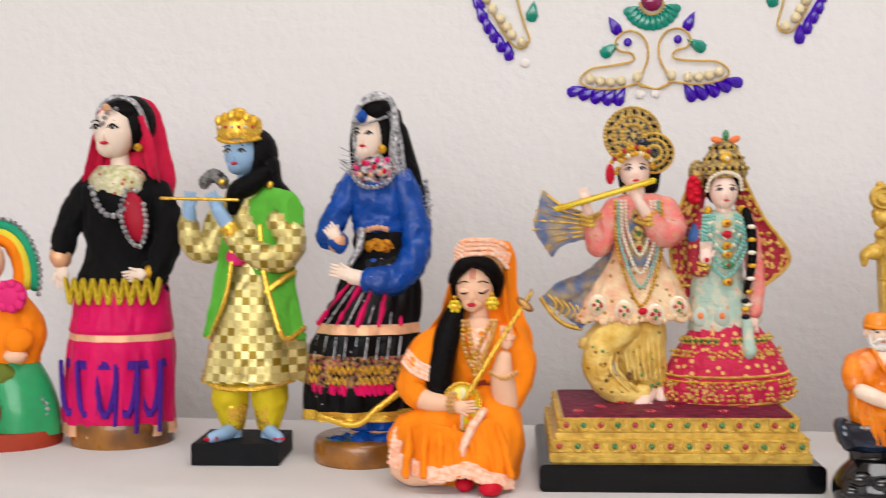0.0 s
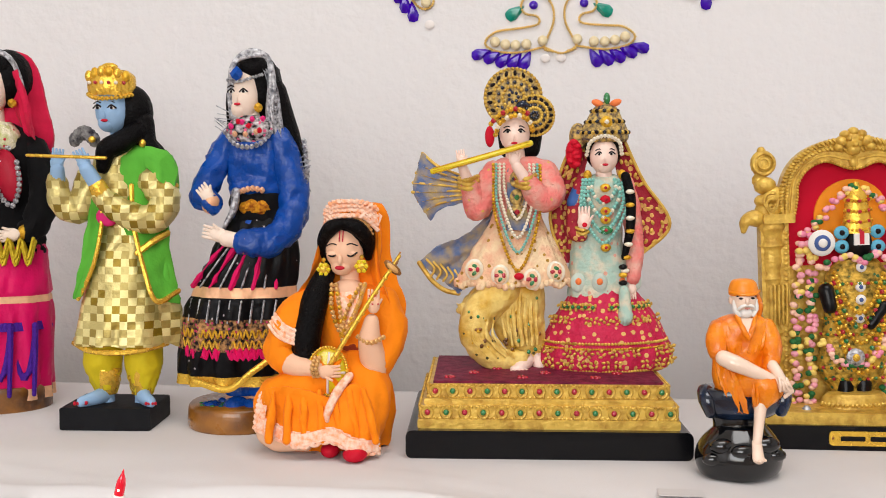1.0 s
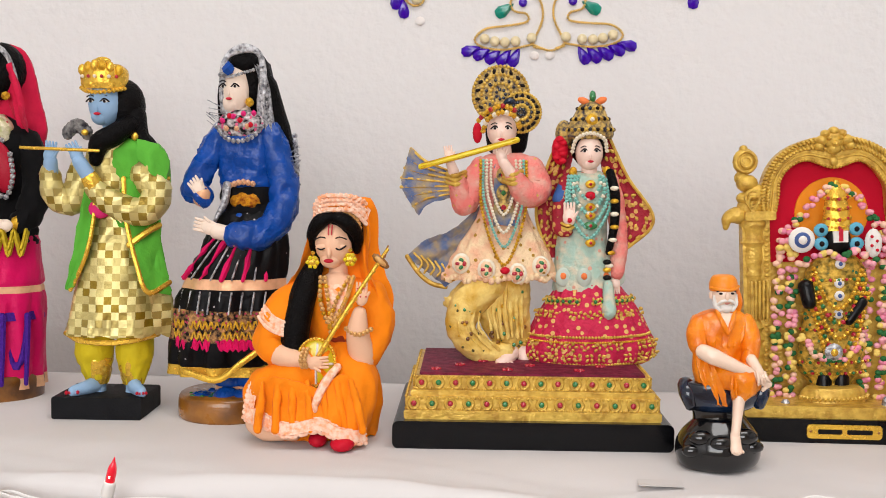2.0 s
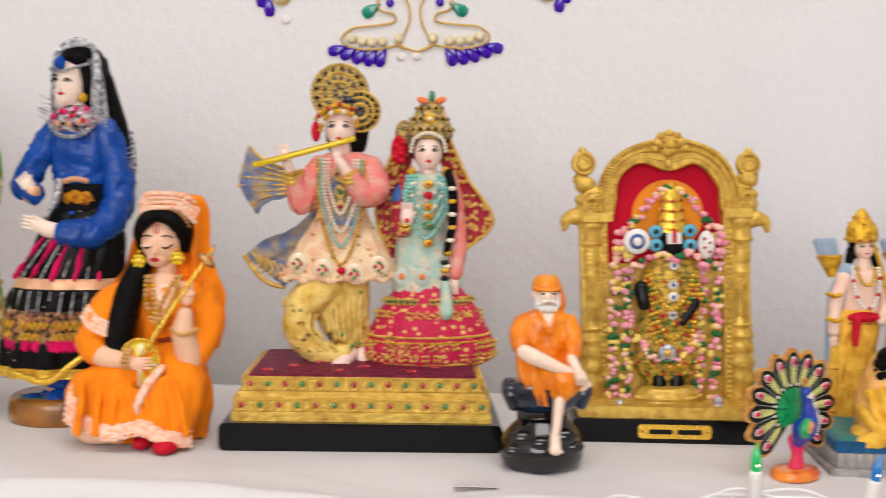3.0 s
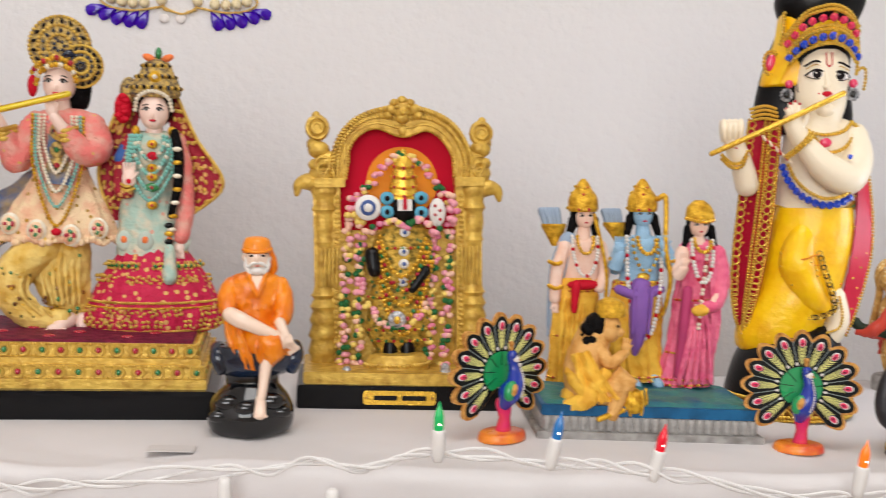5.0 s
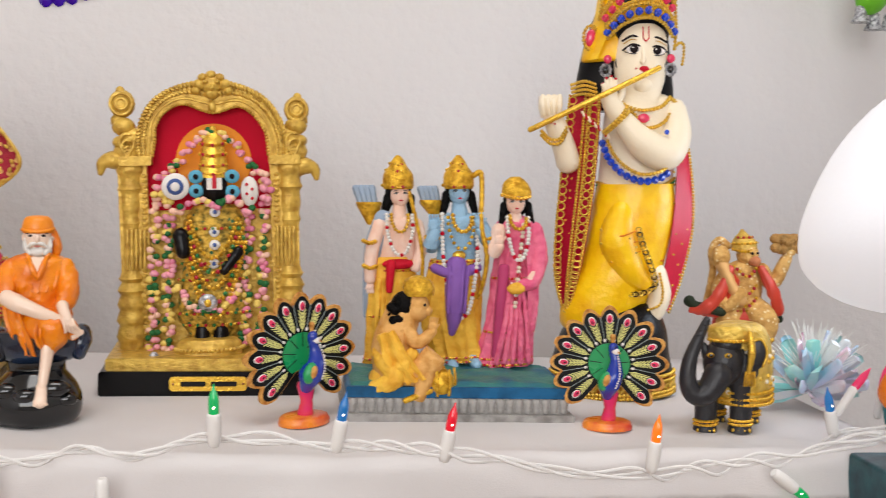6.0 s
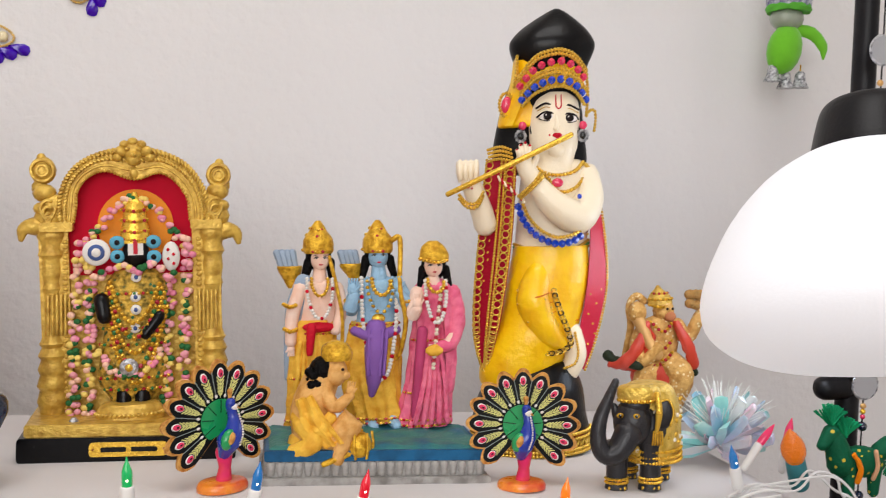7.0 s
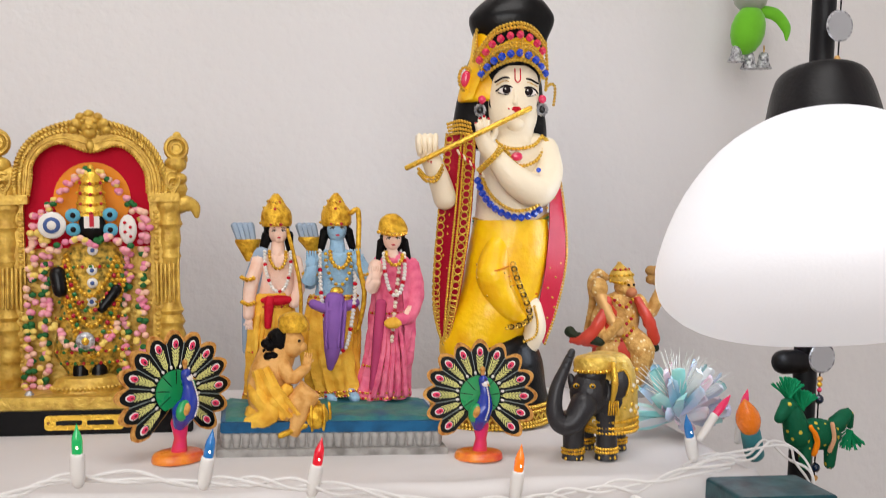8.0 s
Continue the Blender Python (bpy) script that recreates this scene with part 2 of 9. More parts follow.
class Fig:
    """A mesh drawn on a sheet: x to the right, v downwards, d towards the viewer, in sheet units; unit is their size in metres,
    (ox, ov) the point of the sheet that stands at the mesh's origin and lean the sheet's turn in degrees.
    squeeze: a middle line and the scales across, above and below it, to fit a figure to its true proportions."""

    def __init__(self, ox=0.0, ov=0.0, unit=1.0, lean=0.0, squeeze=None):
        self.ox, self.ov, self.unit = ox, ov, unit
        self.c, self.s = math.cos(radians(lean)), math.sin(radians(lean))
        self.v, self.f, self.mi, self.mats, self.squeeze = [], [], [], [], squeeze

    def slot(self, m):
        if m not in self.mats:
            self.mats.append(m)
        return self.mats.index(m)

    def add(self, verts, faces, m):
        n = len(self.v)
        k = self.slot(m) if not isinstance(m, list) else None
        for x, v, d in verts:
            if self.squeeze:
                mid, kx, upper, lower = self.squeeze
                x, v, d = mid + (x - mid) * kx, mid + (v - mid) * (upper if v < mid else lower), d * kx
            dx, h = x - self.ox, self.ov - v
            self.v.append(((dx * self.c - h * self.s) * self.unit, -d * self.unit, (h * self.c + dx * self.s) * self.unit))
        for i, f in enumerate(faces):
            self.f.append([a + n for a in f])
            self.mi.append(k if k is not None else self.slot(m[i]))

    def ball(self, x, v, d, rx, rv, rd, m, seg=14, turn=0.0):
        verts, faces, rings = [], [], max(5, seg // 2 + 1)
        ca, sa = math.cos(radians(turn)), math.sin(radians(turn))
        for i in range(rings + 1):
            a = math.pi * i / rings
            for j in range(seg):
                b = 2 * math.pi * j / seg
                px, pv, pd = rx * math.sin(a) * math.cos(b), -rv * math.cos(a), rd * math.sin(a) * math.sin(b)
                verts.append((x + px * ca - pv * sa, v + px * sa + pv * ca, d + pd))
        for i in range(rings):
            for j in range(seg):
                k = (j + 1) % seg
                faces.append((i * seg + j, i * seg + k, (i + 1) * seg + k, (i + 1) * seg + j))
        self.add(verts, faces, m)

    def bead(self, x, v, d, r, m):
        e = [(r, 0, 0), (-r, 0, 0), (0, r, 0), (0, -r, 0), (0, 0, r), (0, 0, -r)]
        q = r * 0.62
        w = [(a * q, b * q, c * q) for a in (1, -1) for b in (1, -1) for c in (1, -1)]
        verts = [(x + a, v + b, d + c) for a, b, c in e + w]
        faces = []
        for a in (0, 1):
            for b in (2, 3):
                for c in (4, 5):
                    o = 6 + a * 4 + (b - 2) * 2 + (c - 4)
                    faces += [(a, b, o), (b, c, o), (c, a, o)]
        self.add(verts, faces, m)

    def beads(self, pts, r, m, gap=2.0, also=None):
        p = spline(pts, 60)
        run = np.concatenate([[0], np.cumsum(np.linalg.norm(np.diff(p, axis=0), axis=1))])
        for i, u in enumerate(np.arange(0, run[-1], gap * r)):
            q = [np.interp(u, run, p[:, k]) for k in range(3)]
            self.bead(*q, r, also[i % len(also)] if also else m)

    def ring(self, v, x, r, depth, d, size, ms, gap=2.0):
        """A row of beads round the front of an ellipse."""
        self.beads([(x + r * math.cos(a), v, d + r * depth * math.sin(a)) for a in np.linspace(0.05, math.pi - 0.05, 20)], size, ms[0], gap, ms)

    def tube(self, pts, rads, m, seg=10, n=0, flat=1.0):
        n = n or max(4, 4 * (len(pts) - 1) + 1)
        p = spline(pts, n)
        r = np.interp(np.linspace(0, 1, n), np.linspace(0, 1, len(rads)), rads)
        if r[0] > 0 and r[-1] > 0:  # rounded ends
            t0, t1 = p[0] - p[1], p[-1] - p[-2]
            t0, t1 = t0 / (np.linalg.norm(t0) + 1e-9), t1 / (np.linalg.norm(t1) + 1e-9)
            p = np.vstack([p[0] + t0 * r[0] * 0.8, p[0] + t0 * r[0] * 0.5, p, p[-1] + t1 * r[-1] * 0.5, p[-1] + t1 * r[-1] * 0.8])
            r = np.concatenate([[r[0] * 0.42, r[0] * 0.82], r, [r[-1] * 0.82, r[-1] * 0.42]])
            n += 4
        verts, faces = [], []
        up = np.array([0, 0, 1.0])
        for i in range(n):
            tn = p[min(i + 1, n - 1)] - p[max(i - 1, 0)]
            tn = tn / (np.linalg.norm(tn) + 1e-9)
            side = np.cross(tn, up)
            side = side / np.linalg.norm(side) if np.linalg.norm(side) > 0.05 else np.array([1.0, 0, 0])
            w = np.cross(side, tn)
            for j in range(seg):
                a = 2 * math.pi * j / seg
                verts.append(tuple(p[i] + r[i] * (math.cos(a) * side + math.sin(a) * flat * w)))
        for i in range(n - 1):
            for j in range(seg):
                k = (j + 1) % seg
                faces.append((i * seg + j, i * seg + k, (i + 1) * seg + k, (i + 1) * seg + j))
        faces += [tuple(range(seg))[::-1], tuple(range((n - 1) * seg, n * seg))]
        self.add(verts, faces, m)

    def stack(self, rows, m, depth=0.7, d=0.0, waves=0, amp=0.0, seg=32, fine=3, lift=0.0):
        """Ellipses piled up: rows of (v, x, half width) or (v, x, half width, material from there on). lift raises the front of the hem."""
        v = [r[0] for r in rows]
        dense = spline([r[:3] for r in rows], (len(rows) - 1) * fine + 1) if len(rows) > 2 else np.array([r[:3] for r in rows], float)
        verts, faces, ms, cur = [], [], [], m
        for i, (vv, x, r) in enumerate(dense):
            t = i / (len(dense) - 1)
            for j in range(seg):
                a = 2 * math.pi * j / seg
                k = r + amp * t * math.sin(waves * a + 0.7 * math.sin(3 * a)) if waves else r
                verts.append((x + k * math.cos(a), vv - lift * t * max(0, math.sin(a)), d + k * depth * math.sin(a)))
        for i in range(len(dense) - 1):
            if len(rows) > 2 and i % fine == 0 and len(rows[i // fine]) > 3:
                cur = rows[i // fine][3]
            for j in range(seg):
                k = (j + 1) % seg
                faces.append((i * seg + j, i * seg + k, (i + 1) * seg + k, (i + 1) * seg + j))
                ms.append(cur)
        faces += [tuple(range(seg))[::-1], tuple(range((len(dense) - 1) * seg, len(dense) * seg))]
        ms += [m if len(rows[0]) < 4 else rows[0][3], cur]
        self.add(verts, faces, ms)

    def strip(self, a, b, m, thick=4.0, n=14, across=8, waves=0, amp=0.0):
        """A cloth panel between two edges, with a thickness."""
        pa, pb = spline(a, n), spline(b, n)
        verts, faces = [], []
        for side in (0.5, -0.5):
            for i in range(n):
                for j in range(across + 1):
                    u = j / across
                    q = pa[i] * (1 - u) + pb[i] * u
                    verts.append((q[0], q[1], q[2] + side * thick + amp * math.sin(waves * u * math.pi + i * 0.2)))
        w, h = across + 1, n * (across + 1)
        for i in range(n - 1):
            for j in range(across):
                f = (i * w + j, i * w + j + 1, (i + 1) * w + j + 1, (i + 1) * w + j)
                faces += [f, tuple(x + h for x in f[::-1])]
        rim = [i * w for i in range(n)] + [(n - 1) * w + j for j in range(1, w)] + [i * w + across for i in range(n - 2, -1, -1)] + list(range(across - 1, 0, -1))
        for x, y in zip(rim, rim[1:] + rim[:1]):
            faces.append((x, y, y + h, x + h))
        self.add(verts, faces, m)

    def plate(self, outline, d0, d1, m):
        """A flat shape with a thickness."""
        n = len(outline)
        verts = [(x, v, d1) for x, v in outline] + [(x, v, d0) for x, v in outline]
        faces = [tuple(range(n)), tuple(range(2 * n - 1, n - 1, -1))]
        faces += [(i, (i + 1) % n, (i + 1) % n + n, i + n) for i in range(n)]
        self.add(verts, faces, m)

    def box(self, x0, v0, x1, v1, d0, d1, m, bev=0.0):
        b = min(bev, abs(x1 - x0) / 2.1, abs(v1 - v0) / 2.1)
        if not b:
            self.plate([(x0, v0), (x1, v0), (x1, v1), (x0, v1)], d0, d1, m)
            return
        o = []
        for cx, cv, s in ((x0 + b, v0 + b, 180), (x1 - b, v0 + b, 270), (x1 - b, v1 - b, 0), (x0 + b, v1 - b, 90)):
            o += [(cx + b * math.cos(radians(s + k)), cv + b * math.sin(radians(s + k))) for k in (0, 30, 60, 90)]
        self.plate(o, d0, d1, m)

    def face(self, x, v, d, w, turn=0.0):
        """Two dark dots and a red dab on a doll's head."""
        for k in (-1, 1):
            e = d - abs(k * 0.42 + turn) * w * 0.22
            self.ball(x + k * w * 0.42 + turn * w, v - w * 0.12, e, w * 0.21, w * 0.095, w * 0.06, BEARD, 10)
            self.ball(x + k * w * 0.42 + turn * w, v - w * 0.11, e + w * 0.04, w * 0.10, w * 0.09, w * 0.05, EYE_DARK, 8)
            self.tube([(x + (k * 0.42 - 0.26) * w + turn * w, v - w * 0.08, e), (x + k * 0.42 * w + turn * w, v - w * 0.26, e + w * 0.06), (x + (k * 0.42 + 0.26) * w + turn * w, v - w * 0.1, e)], [w * 0.05], EYE_DARK, 5)
            self.tube([(x + (k * 0.42 - 0.24) * w + turn * w, v - w * 0.36, d - w * 0.18), (x + k * 0.42 * w + turn * w, v - w * 0.46, d - w * 0.1), (x + (k * 0.42 + 0.24) * w + turn * w, v - w * 0.36, d - w * 0.18)], [w * 0.035], EYE_DARK, 5)
        self.ball(x + turn * w, v + w * 0.62, d + w * 0.0, w * 0.22, w * 0.09, w * 0.1, LIP_RED, 8)
        self.ball(x + turn * w, v + w * 0.28, d - w * 0.03, w * 0.07, w * 0.24, w * 0.09, self.skin, 8)

    def mesh(self, name, smooth=True):
        me = bpy.data.meshes.new(name)
        me.from_pydata(self.v, [], self.f)
        for m in self.mats:
            me.materials.append(m)
        me.polygons.foreach_set("material_index", self.mi)
        me.polygons.foreach_set("use_smooth", [smooth and len(f) < 7 for f in self.f])
        bm = bmesh.new()
        bm.from_mesh(me)
        bmesh.ops.recalc_face_normals(bm, faces=bm.faces)
        soft = [RUMPLE.get(m.name) for m in self.mats]
        if any(soft):
            cloth = [e for e in bm.edges if e.link_faces and all(soft[q.material_index] and len(q.verts) == 4 for q in e.link_faces) and e.calc_length() > 0.004]
            bmesh.ops.subdivide_edges(bm, edges=cloth, cuts=1, smooth=0.6, use_grid_fill=True)
            bm.normal_update()
            for v in bm.verts:
                k = [soft[q.material_index] for q in v.link_faces]
                if k and all(k):
                    amp, across, along = k[0]
                    c = v.co
                    w = noise.noise((c.x * across, c.y * across, c.z * along)) + 0.5 * noise.noise((c.x * across * 2.3 + 7, c.y * across * 2.3, c.z * along * 2.6))
                    v.co = c + v.normal * amp * (1.0 - 2.2 * abs(w))
        bm.to_mesh(me)
        bm.free()
        me.set_sharp_from_angle(angle=radians(50))
        return me

    def thing(self, name, m, label, category, group="", smooth=True):
        ob = new(name, self.mesh(name, smooth))
        ob.matrix_world = m
        return tagged(ob, label, category, group)

    def part(self, name, parent, label="", smooth=True):
        ob = new(name, self.mesh(name, smooth))
        ob.parent = parent
        return tagged(ob, label)


def empty(name, m, label, category, group="", kind=""):
    ob = new(name)
    ob.empty_display_size = 0.02
    ob.matrix_world = m
    return tagged(ob, label, category, group, kind)


def shared(name, me, parent, m):
    ob = new(name, me)
    ob.parent = parent
    ob.matrix_local = m
    return ob


T = 0.75


def flat_box(name, x0, x1, y0, y1, z0, z1, m, bev=0.0):
    f = Fig()
    f.box(x0, -z1, x1, -z0, -y1, -y0, m, bev)
    return new(name, f.mesh(name, False))


# ---- the room ----
def wall_slab(name, m, pose_m, w, h, hole=None):
    """A wall 0.12 thick whose inner face lies in its own x-z plane; hole: x0, x1, z0, z1 of an opening."""
    f = Fig()
    if hole:
        a, b, c, d = hole
        for x0, x1, z0, z1 in ((-w / 2, a, 0, h), (b, w / 2, 0, h), (a, b, 0, c), (a, b, d, h)):
            f.box(x0, -z1, x1, -z0, -0.12, 0, m)
    else:
        f.box(-w / 2, -h, w / 2, 0, -0.12, 0, m)
    ob = new(name, f.mesh(name, False))
    ob.matrix_world = pose_m
    return ob


WALL_Y, WALL_TURN = 1.041, 0.0
tagged(wall_slab("wall_north", wall_paint, pose(0.2, WALL_Y, 0, 0, 0, WALL_TURN), 4.6, 2.6), "white orange-peel textured painted wall", "wall", kind="structure")
tagged(wall_slab("wall_east", wall_paint, pose(2.1, -0.8, 0, 0, 0, -90), 4.2, 2.6), "plain white painted wall", "wall", kind="structure")
tagged(wall_slab("wall_west", wall_paint, pose(-1.9, -0.8, 0, 0, 0, 90), 4.2, 2.6), "plain white painted wall", "wall", kind="structure")
# unseen wall; its window opening is assumed, to hold the daylight fill
tagged(wall_slab("wall_south", wall_paint, pose(0.1, -2.6, 0, 0, 0, 180), 4.4, 2.6, (-0.55, 1.75, 0.8, 2.3)), "unseen white painted wall with an assumed wide window opening", "wall", kind="structure")
tagged(flat_box("floor", -2.1, 2.3, -2.8, 1.4, -0.1, 0.0, floor_wood), "brown wooden floor", "floor", kind="structure")
tagged(flat_box("ceiling", -2.1, 2.3, -2.8, 1.4, 2.6, 2.7, ceiling_paint), "white painted ceiling", "ceiling", kind="structure")

# ---- the draped table ----
TABLE_TURN = -5.0
TABLE = pose(0.20, 0.66, 0, 0, 0, TABLE_TURN)
TX0, TX1, TY0, TY1 = -0.95, 0.755, -0.153, 0.190


def draped_cloth():
    """The cloth: one sheet over the top, folded over the front edge and the ends, with soft creases."""
    nx, prof = 220, []
    for i in range(40):
        prof.append((TY1 - (TY1 - TY0) * i / 39, T))
    for a in range(1, 7):
        prof.append((TY0 - 0.012 * math.sin(a * math.pi / 12), T - 0.012 + 0.012 * math.cos(a * math.pi / 12)))
    for i in range(1, 6):
        prof.append((TY0 - 0.012 - 0.0004 * i, T - 0.012 - i * 0.004))
    verts, faces = [], []
    for i in range(nx + 1):
        x = TX0 + (TX1 - TX0) * i / nx
        for j, (y, z) in enumerate(prof):
            top = j < 40
            n = noise.noise((x * 6, y * 9, 0.3)) * 0.0060 + noise.noise((x * 17 + 5, y * 23, 1.7)) * 0.0036 - 0.0012
            crease = 0.0026 * max(0, 1 - abs((x * 0.6 + y * 2.3) % 0.21 - 0.1) / 0.012)
            near = min(1.0, max(0.0, (TY0 + 0.075 - y) / 0.06))
            if top:
                verts.append((x, y, z + (n + crease) * near - 0.001))
            else:
                k = (j - 40) / 45
                fold = 0.030 * noise.noise((x * 8, z * 2.5, 4.0)) * min(1, k * 2.2) + 0.010 * math.sin(x * 37 + 3 * math.sin(x * 11) + z * 9) * min(1, k * 1.6)
                verts.append((x, y - abs(fold), z + n * (1 - min(1, k * 4))))
    w = len(prof)
    for i in range(nx):
        for j in range(w - 1):
            faces.append((i * w + j, (i + 1) * w + j, (i + 1) * w + j + 1, i * w + j + 1))
    n0 = len(verts)
    for ix in (0, nx):
        side = -1 if ix == 0 else 1
        for j in range(w):
            v = verts[ix * w + j]
            verts.append((v[0] + side * 0.012, v[1], T - 0.45 if j < 40 else v[2]))
        base = n0 if ix == 0 else n0 + w
        for j in range(39):
            f = (ix * w + j, ix * w + j + 1, base + j + 1, base + j)
            faces.append(f if ix else f[::-1])
    me = bpy.data.meshes.new("tablecloth")
    me.from_pydata(verts, [], faces)
    me.materials.append(cloth_white)
    me.polygons.foreach_set("use_smooth", [True] * len(faces))
    ob = new("tablecloth", me)
    ob.matrix_world = TABLE
    mod = ob.modifiers.new("thickness", "SOLIDIFY")
    mod.thickness, mod.offset = 0.0012, -1
    return tagged(ob, "creased white cotton cloth draped over the long table", "tablecloth")


draped_cloth()


def satin_skirt():
    """A satin valance that hangs in folds under the hem of the white cloth, along the front."""
    nx, nz, verts, faces = 260, 16, [], []
    for i in range(nx + 1):
        x = TX0 + (TX1 - 0.006 - TX0) * i / nx
        for j in range(nz + 1):
            k = j / nz
            fold = 0.010 * math.sin(x * 46 + 3.2 * math.sin(x * 9) + 1.5 * k) + 0.016 * noise.noise((x * 7, k * 2.5, 7.0))
            verts.append((x, TY0 - 0.006 - abs(fold) * min(1, 0.25 + k * 3), T - 0.020 - 0.66 * k))
    for i in range(nx):
        for j in range(nz):
            a = i * (nz + 1) + j
            faces.append((a, a + nz + 1, a + nz + 2, a + 1))
    me = bpy.data.meshes.new("table_skirt")
    me.from_pydata(verts, [], faces)
    me.materials.append(mat("silver_blue_satin", "8f92a2", 0.28, 0.25, second="74798c", scale=14, bump=0.4, bump_scale=40))
    me.polygons.foreach_set("use_smooth", [True] * len(faces))
    ob = new("table_skirt", me)
    ob.matrix_world = TABLE
    mod = ob.modifiers.new("thickness", "SOLIDIFY")
    mod.thickness, mod.offset = 0.001, -1
    return tagged(ob, "silver-blue satin table skirt hanging in folds below cloth", "table skirt")


satin_skirt()
table = empty("long_table", TABLE, "plain wooden table under a white cloth", "table")
f = Fig()
f.box(TX0 + 0.01, -(T - 0.016), TX1 - 0.01, -(T - 0.04), -TY1 + 0.005, -TY0 - 0.006, table_wood, 0.004)
f.part("tabletop", table, smooth=False)
for lx in (TX0 + 0.06, TX1 - 0.06):
    for ly in (TY0 + 0.05, TY1 - 0.05):
        f = Fig()
        f.box(lx - 0.02, -(T - 0.04), lx + 0.02, 0, -ly - 0.02, -ly + 0.02, table_wood, 0.004)
        f.part("leg", table, smooth=False)


# ---- dolls and statues on the table ----
def head(f, x, v, d, rx, rv, skin, turn=0.0, marks=True):
    f.skin = skin
    f.ball(x, v, d, rx, rv, rx * 0.95, skin, 18)
    f.ball(x + turn * rx, v + rv * 0.55, d + rx * 0.22, rx * 0.6, rv * 0.42, rx * 0.65, skin, 12)
    if marks:
        f.face(x, v, d + rx * 0.93, rx, turn)


def hand(f, x, v, d, w, h, skin, turn=0.0):
    """A mitten of a palm with four fingers and a thumb."""
    ca, sa = math.cos(radians(turn)), math.sin(radians(turn))
    f.ball(x, v, d, w, h * 0.62, w * 0.5, skin, 10, turn)
    for k in range(4):
        a = (k - 1.5) * w * 0.42
        f.tube([(x + a * ca + 0.3 * h * sa, v + a * sa - 0.3 * h * ca, d), (x + a * 1.15 * ca + h * sa, v + a * 1.15 * sa - h * ca, d + w * 0.1)], [w * 0.26, w * 0.17], skin, 6)
    f.tube([(x + w * 0.7 * ca, v + w * 0.7 * sa, d + w * 0.2), (x + w * 1.2 * ca + h * 0.4 * sa, v + w * 1.2 * sa - h * 0.4 * ca, d + w * 0.4)], [w * 0.25, w * 0.17], skin, 6)


def red_doll():
    f = Fig(211.8, 791.5, 0.000522, -0.5)
    f.stack([(748, 208, 92), (756, 208, 94), (775, 208, 94), (800, 209, 92), (808, 210, 88)], WOOD, 0.85)
    f.stack([(505, 212, 80, MAGENTA), (560, 210, 88, MAGENTA), (590, 209, 92, PINK_TRIM), (602, 209, 94, MAGENTA), (680, 205, 97, MAGENTA), (752, 203, 101, PINK_TRIM), (772, 203, 102, PINK_TRIM)], MAGENTA, 0.72, 0, 11, 5, 66)
    for k in range(5):
        x = 128 + k * 37
        d = 66 * math.sqrt(max(0.05, 1 - ((x - 205) / 98) ** 2)) + 3
        for o in (0, 7, 14):
            f.tube([(x - 18, 640 + o, d - 4), (x - 12, 700 + o, d + 2), (x, 735 - o * 0.6, d + 6), (x + 12, 700 + o, d + 2), (x + 18, 640 + o, d - 4)], [4.5], PURPLE_CORD, 6, 12)
        f.tube([(x + 18, 640, d - 2), (x + 20, 690, d + 5), (x + 17, 760, d + 5)], [6, 4], PURPLE_CORD, 6)
    f.stack([(635, 206, 97), (650, 206, 99)], PURPLE_CORD, 0.73)
    f.stack([(290, 214, 22), (312, 213, 60), (345, 212, 78), (400, 214, 74), (450, 214, 66), (490, 212, 80), (515, 212, 84)], BLACK_CLOTH, 0.62)
    wave = [(122 + i * 9.5, 512 + (17 if i % 2 else -17), 42 + 20 * math.sin(math.pi * i / 18)) for i in range(19)]
    f.tube(wave, [5], GOLD_CORD, 6, 90)
    f.tube([(a, v - 5, d + 4) for a, v, d in wave], [3.5], GOLD_CORD, 6, 90)
    f.tube([(a, v + 7, d + 2) for a, v, d in wave], [3.5], GOLD_CORD, 6, 90)
    f.tube([(212, 262, 6), (213, 312, 6)], [16, 20], SKIN_WHITE)
    head(f, 206, 228, 16, 37, 50, SKIN_WHITE, -0.22)
    f.ball(232, 214, -8, 43, 52, 40, BLACK_HAIR, 18)
    f.ball(216, 195, 2, 40, 26, 38, BLACK_HAIR, 16)
    f.stack([(166, 222, 18), (178, 222, 42), (215, 224, 58), (260, 224, 66), (310, 218, 84), (360, 196, 96), (378, 192, 94)], RED_VEIL, 0.42, -28, 9, 5)
    f.strip([(188, 190, 30), (172, 240, 26), (150, 310, 18), (128, 372, 4)], [(196, 240, 10), (186, 270, 0), (176, 330, -10), (166, 380, -20)], RED_VEIL, 4, waves=3, amp=3)
    f.strip([(262, 200, 26), (278, 250, 30), (286, 300, 26), (290, 320, 20)], [(240, 220, 10), (250, 260, 6), (258, 300, 0), (262, 320, -10)], RED_VEIL, 4, waves=3, amp=3)
    f.tube([(180, 250, 20), (182, 195, 30), (210, 169, 28), (245, 178, 24), (262, 215, 16), (268, 270, 10)], [5], SILVER, 6, 24)
    f.beads([(182, 205, 38), (195, 220, 50), (206, 196, 52), (225, 190, 44)], 4, SILVER, 2.4)
    f.bead(204, 190, 52, 8, PINK_TRIM)
    f.bead(252, 258, 26, 8, GOLD)
    f.stack([(290, 213, 34), (312, 213, 52), (345, 214, 50), (372, 215, 26)], SEQUIN, 0.55, 22)
    f.beads([(172, 330, 44), (190, 366, 54), (214, 380, 56), (240, 362, 54), (256, 326, 44)], 6, SILVER, 2.0)
    f.ball(252, 382, 50, 24, 46, 10, mat("crimson_satin", "a5162e", 0.4), 14, -12)
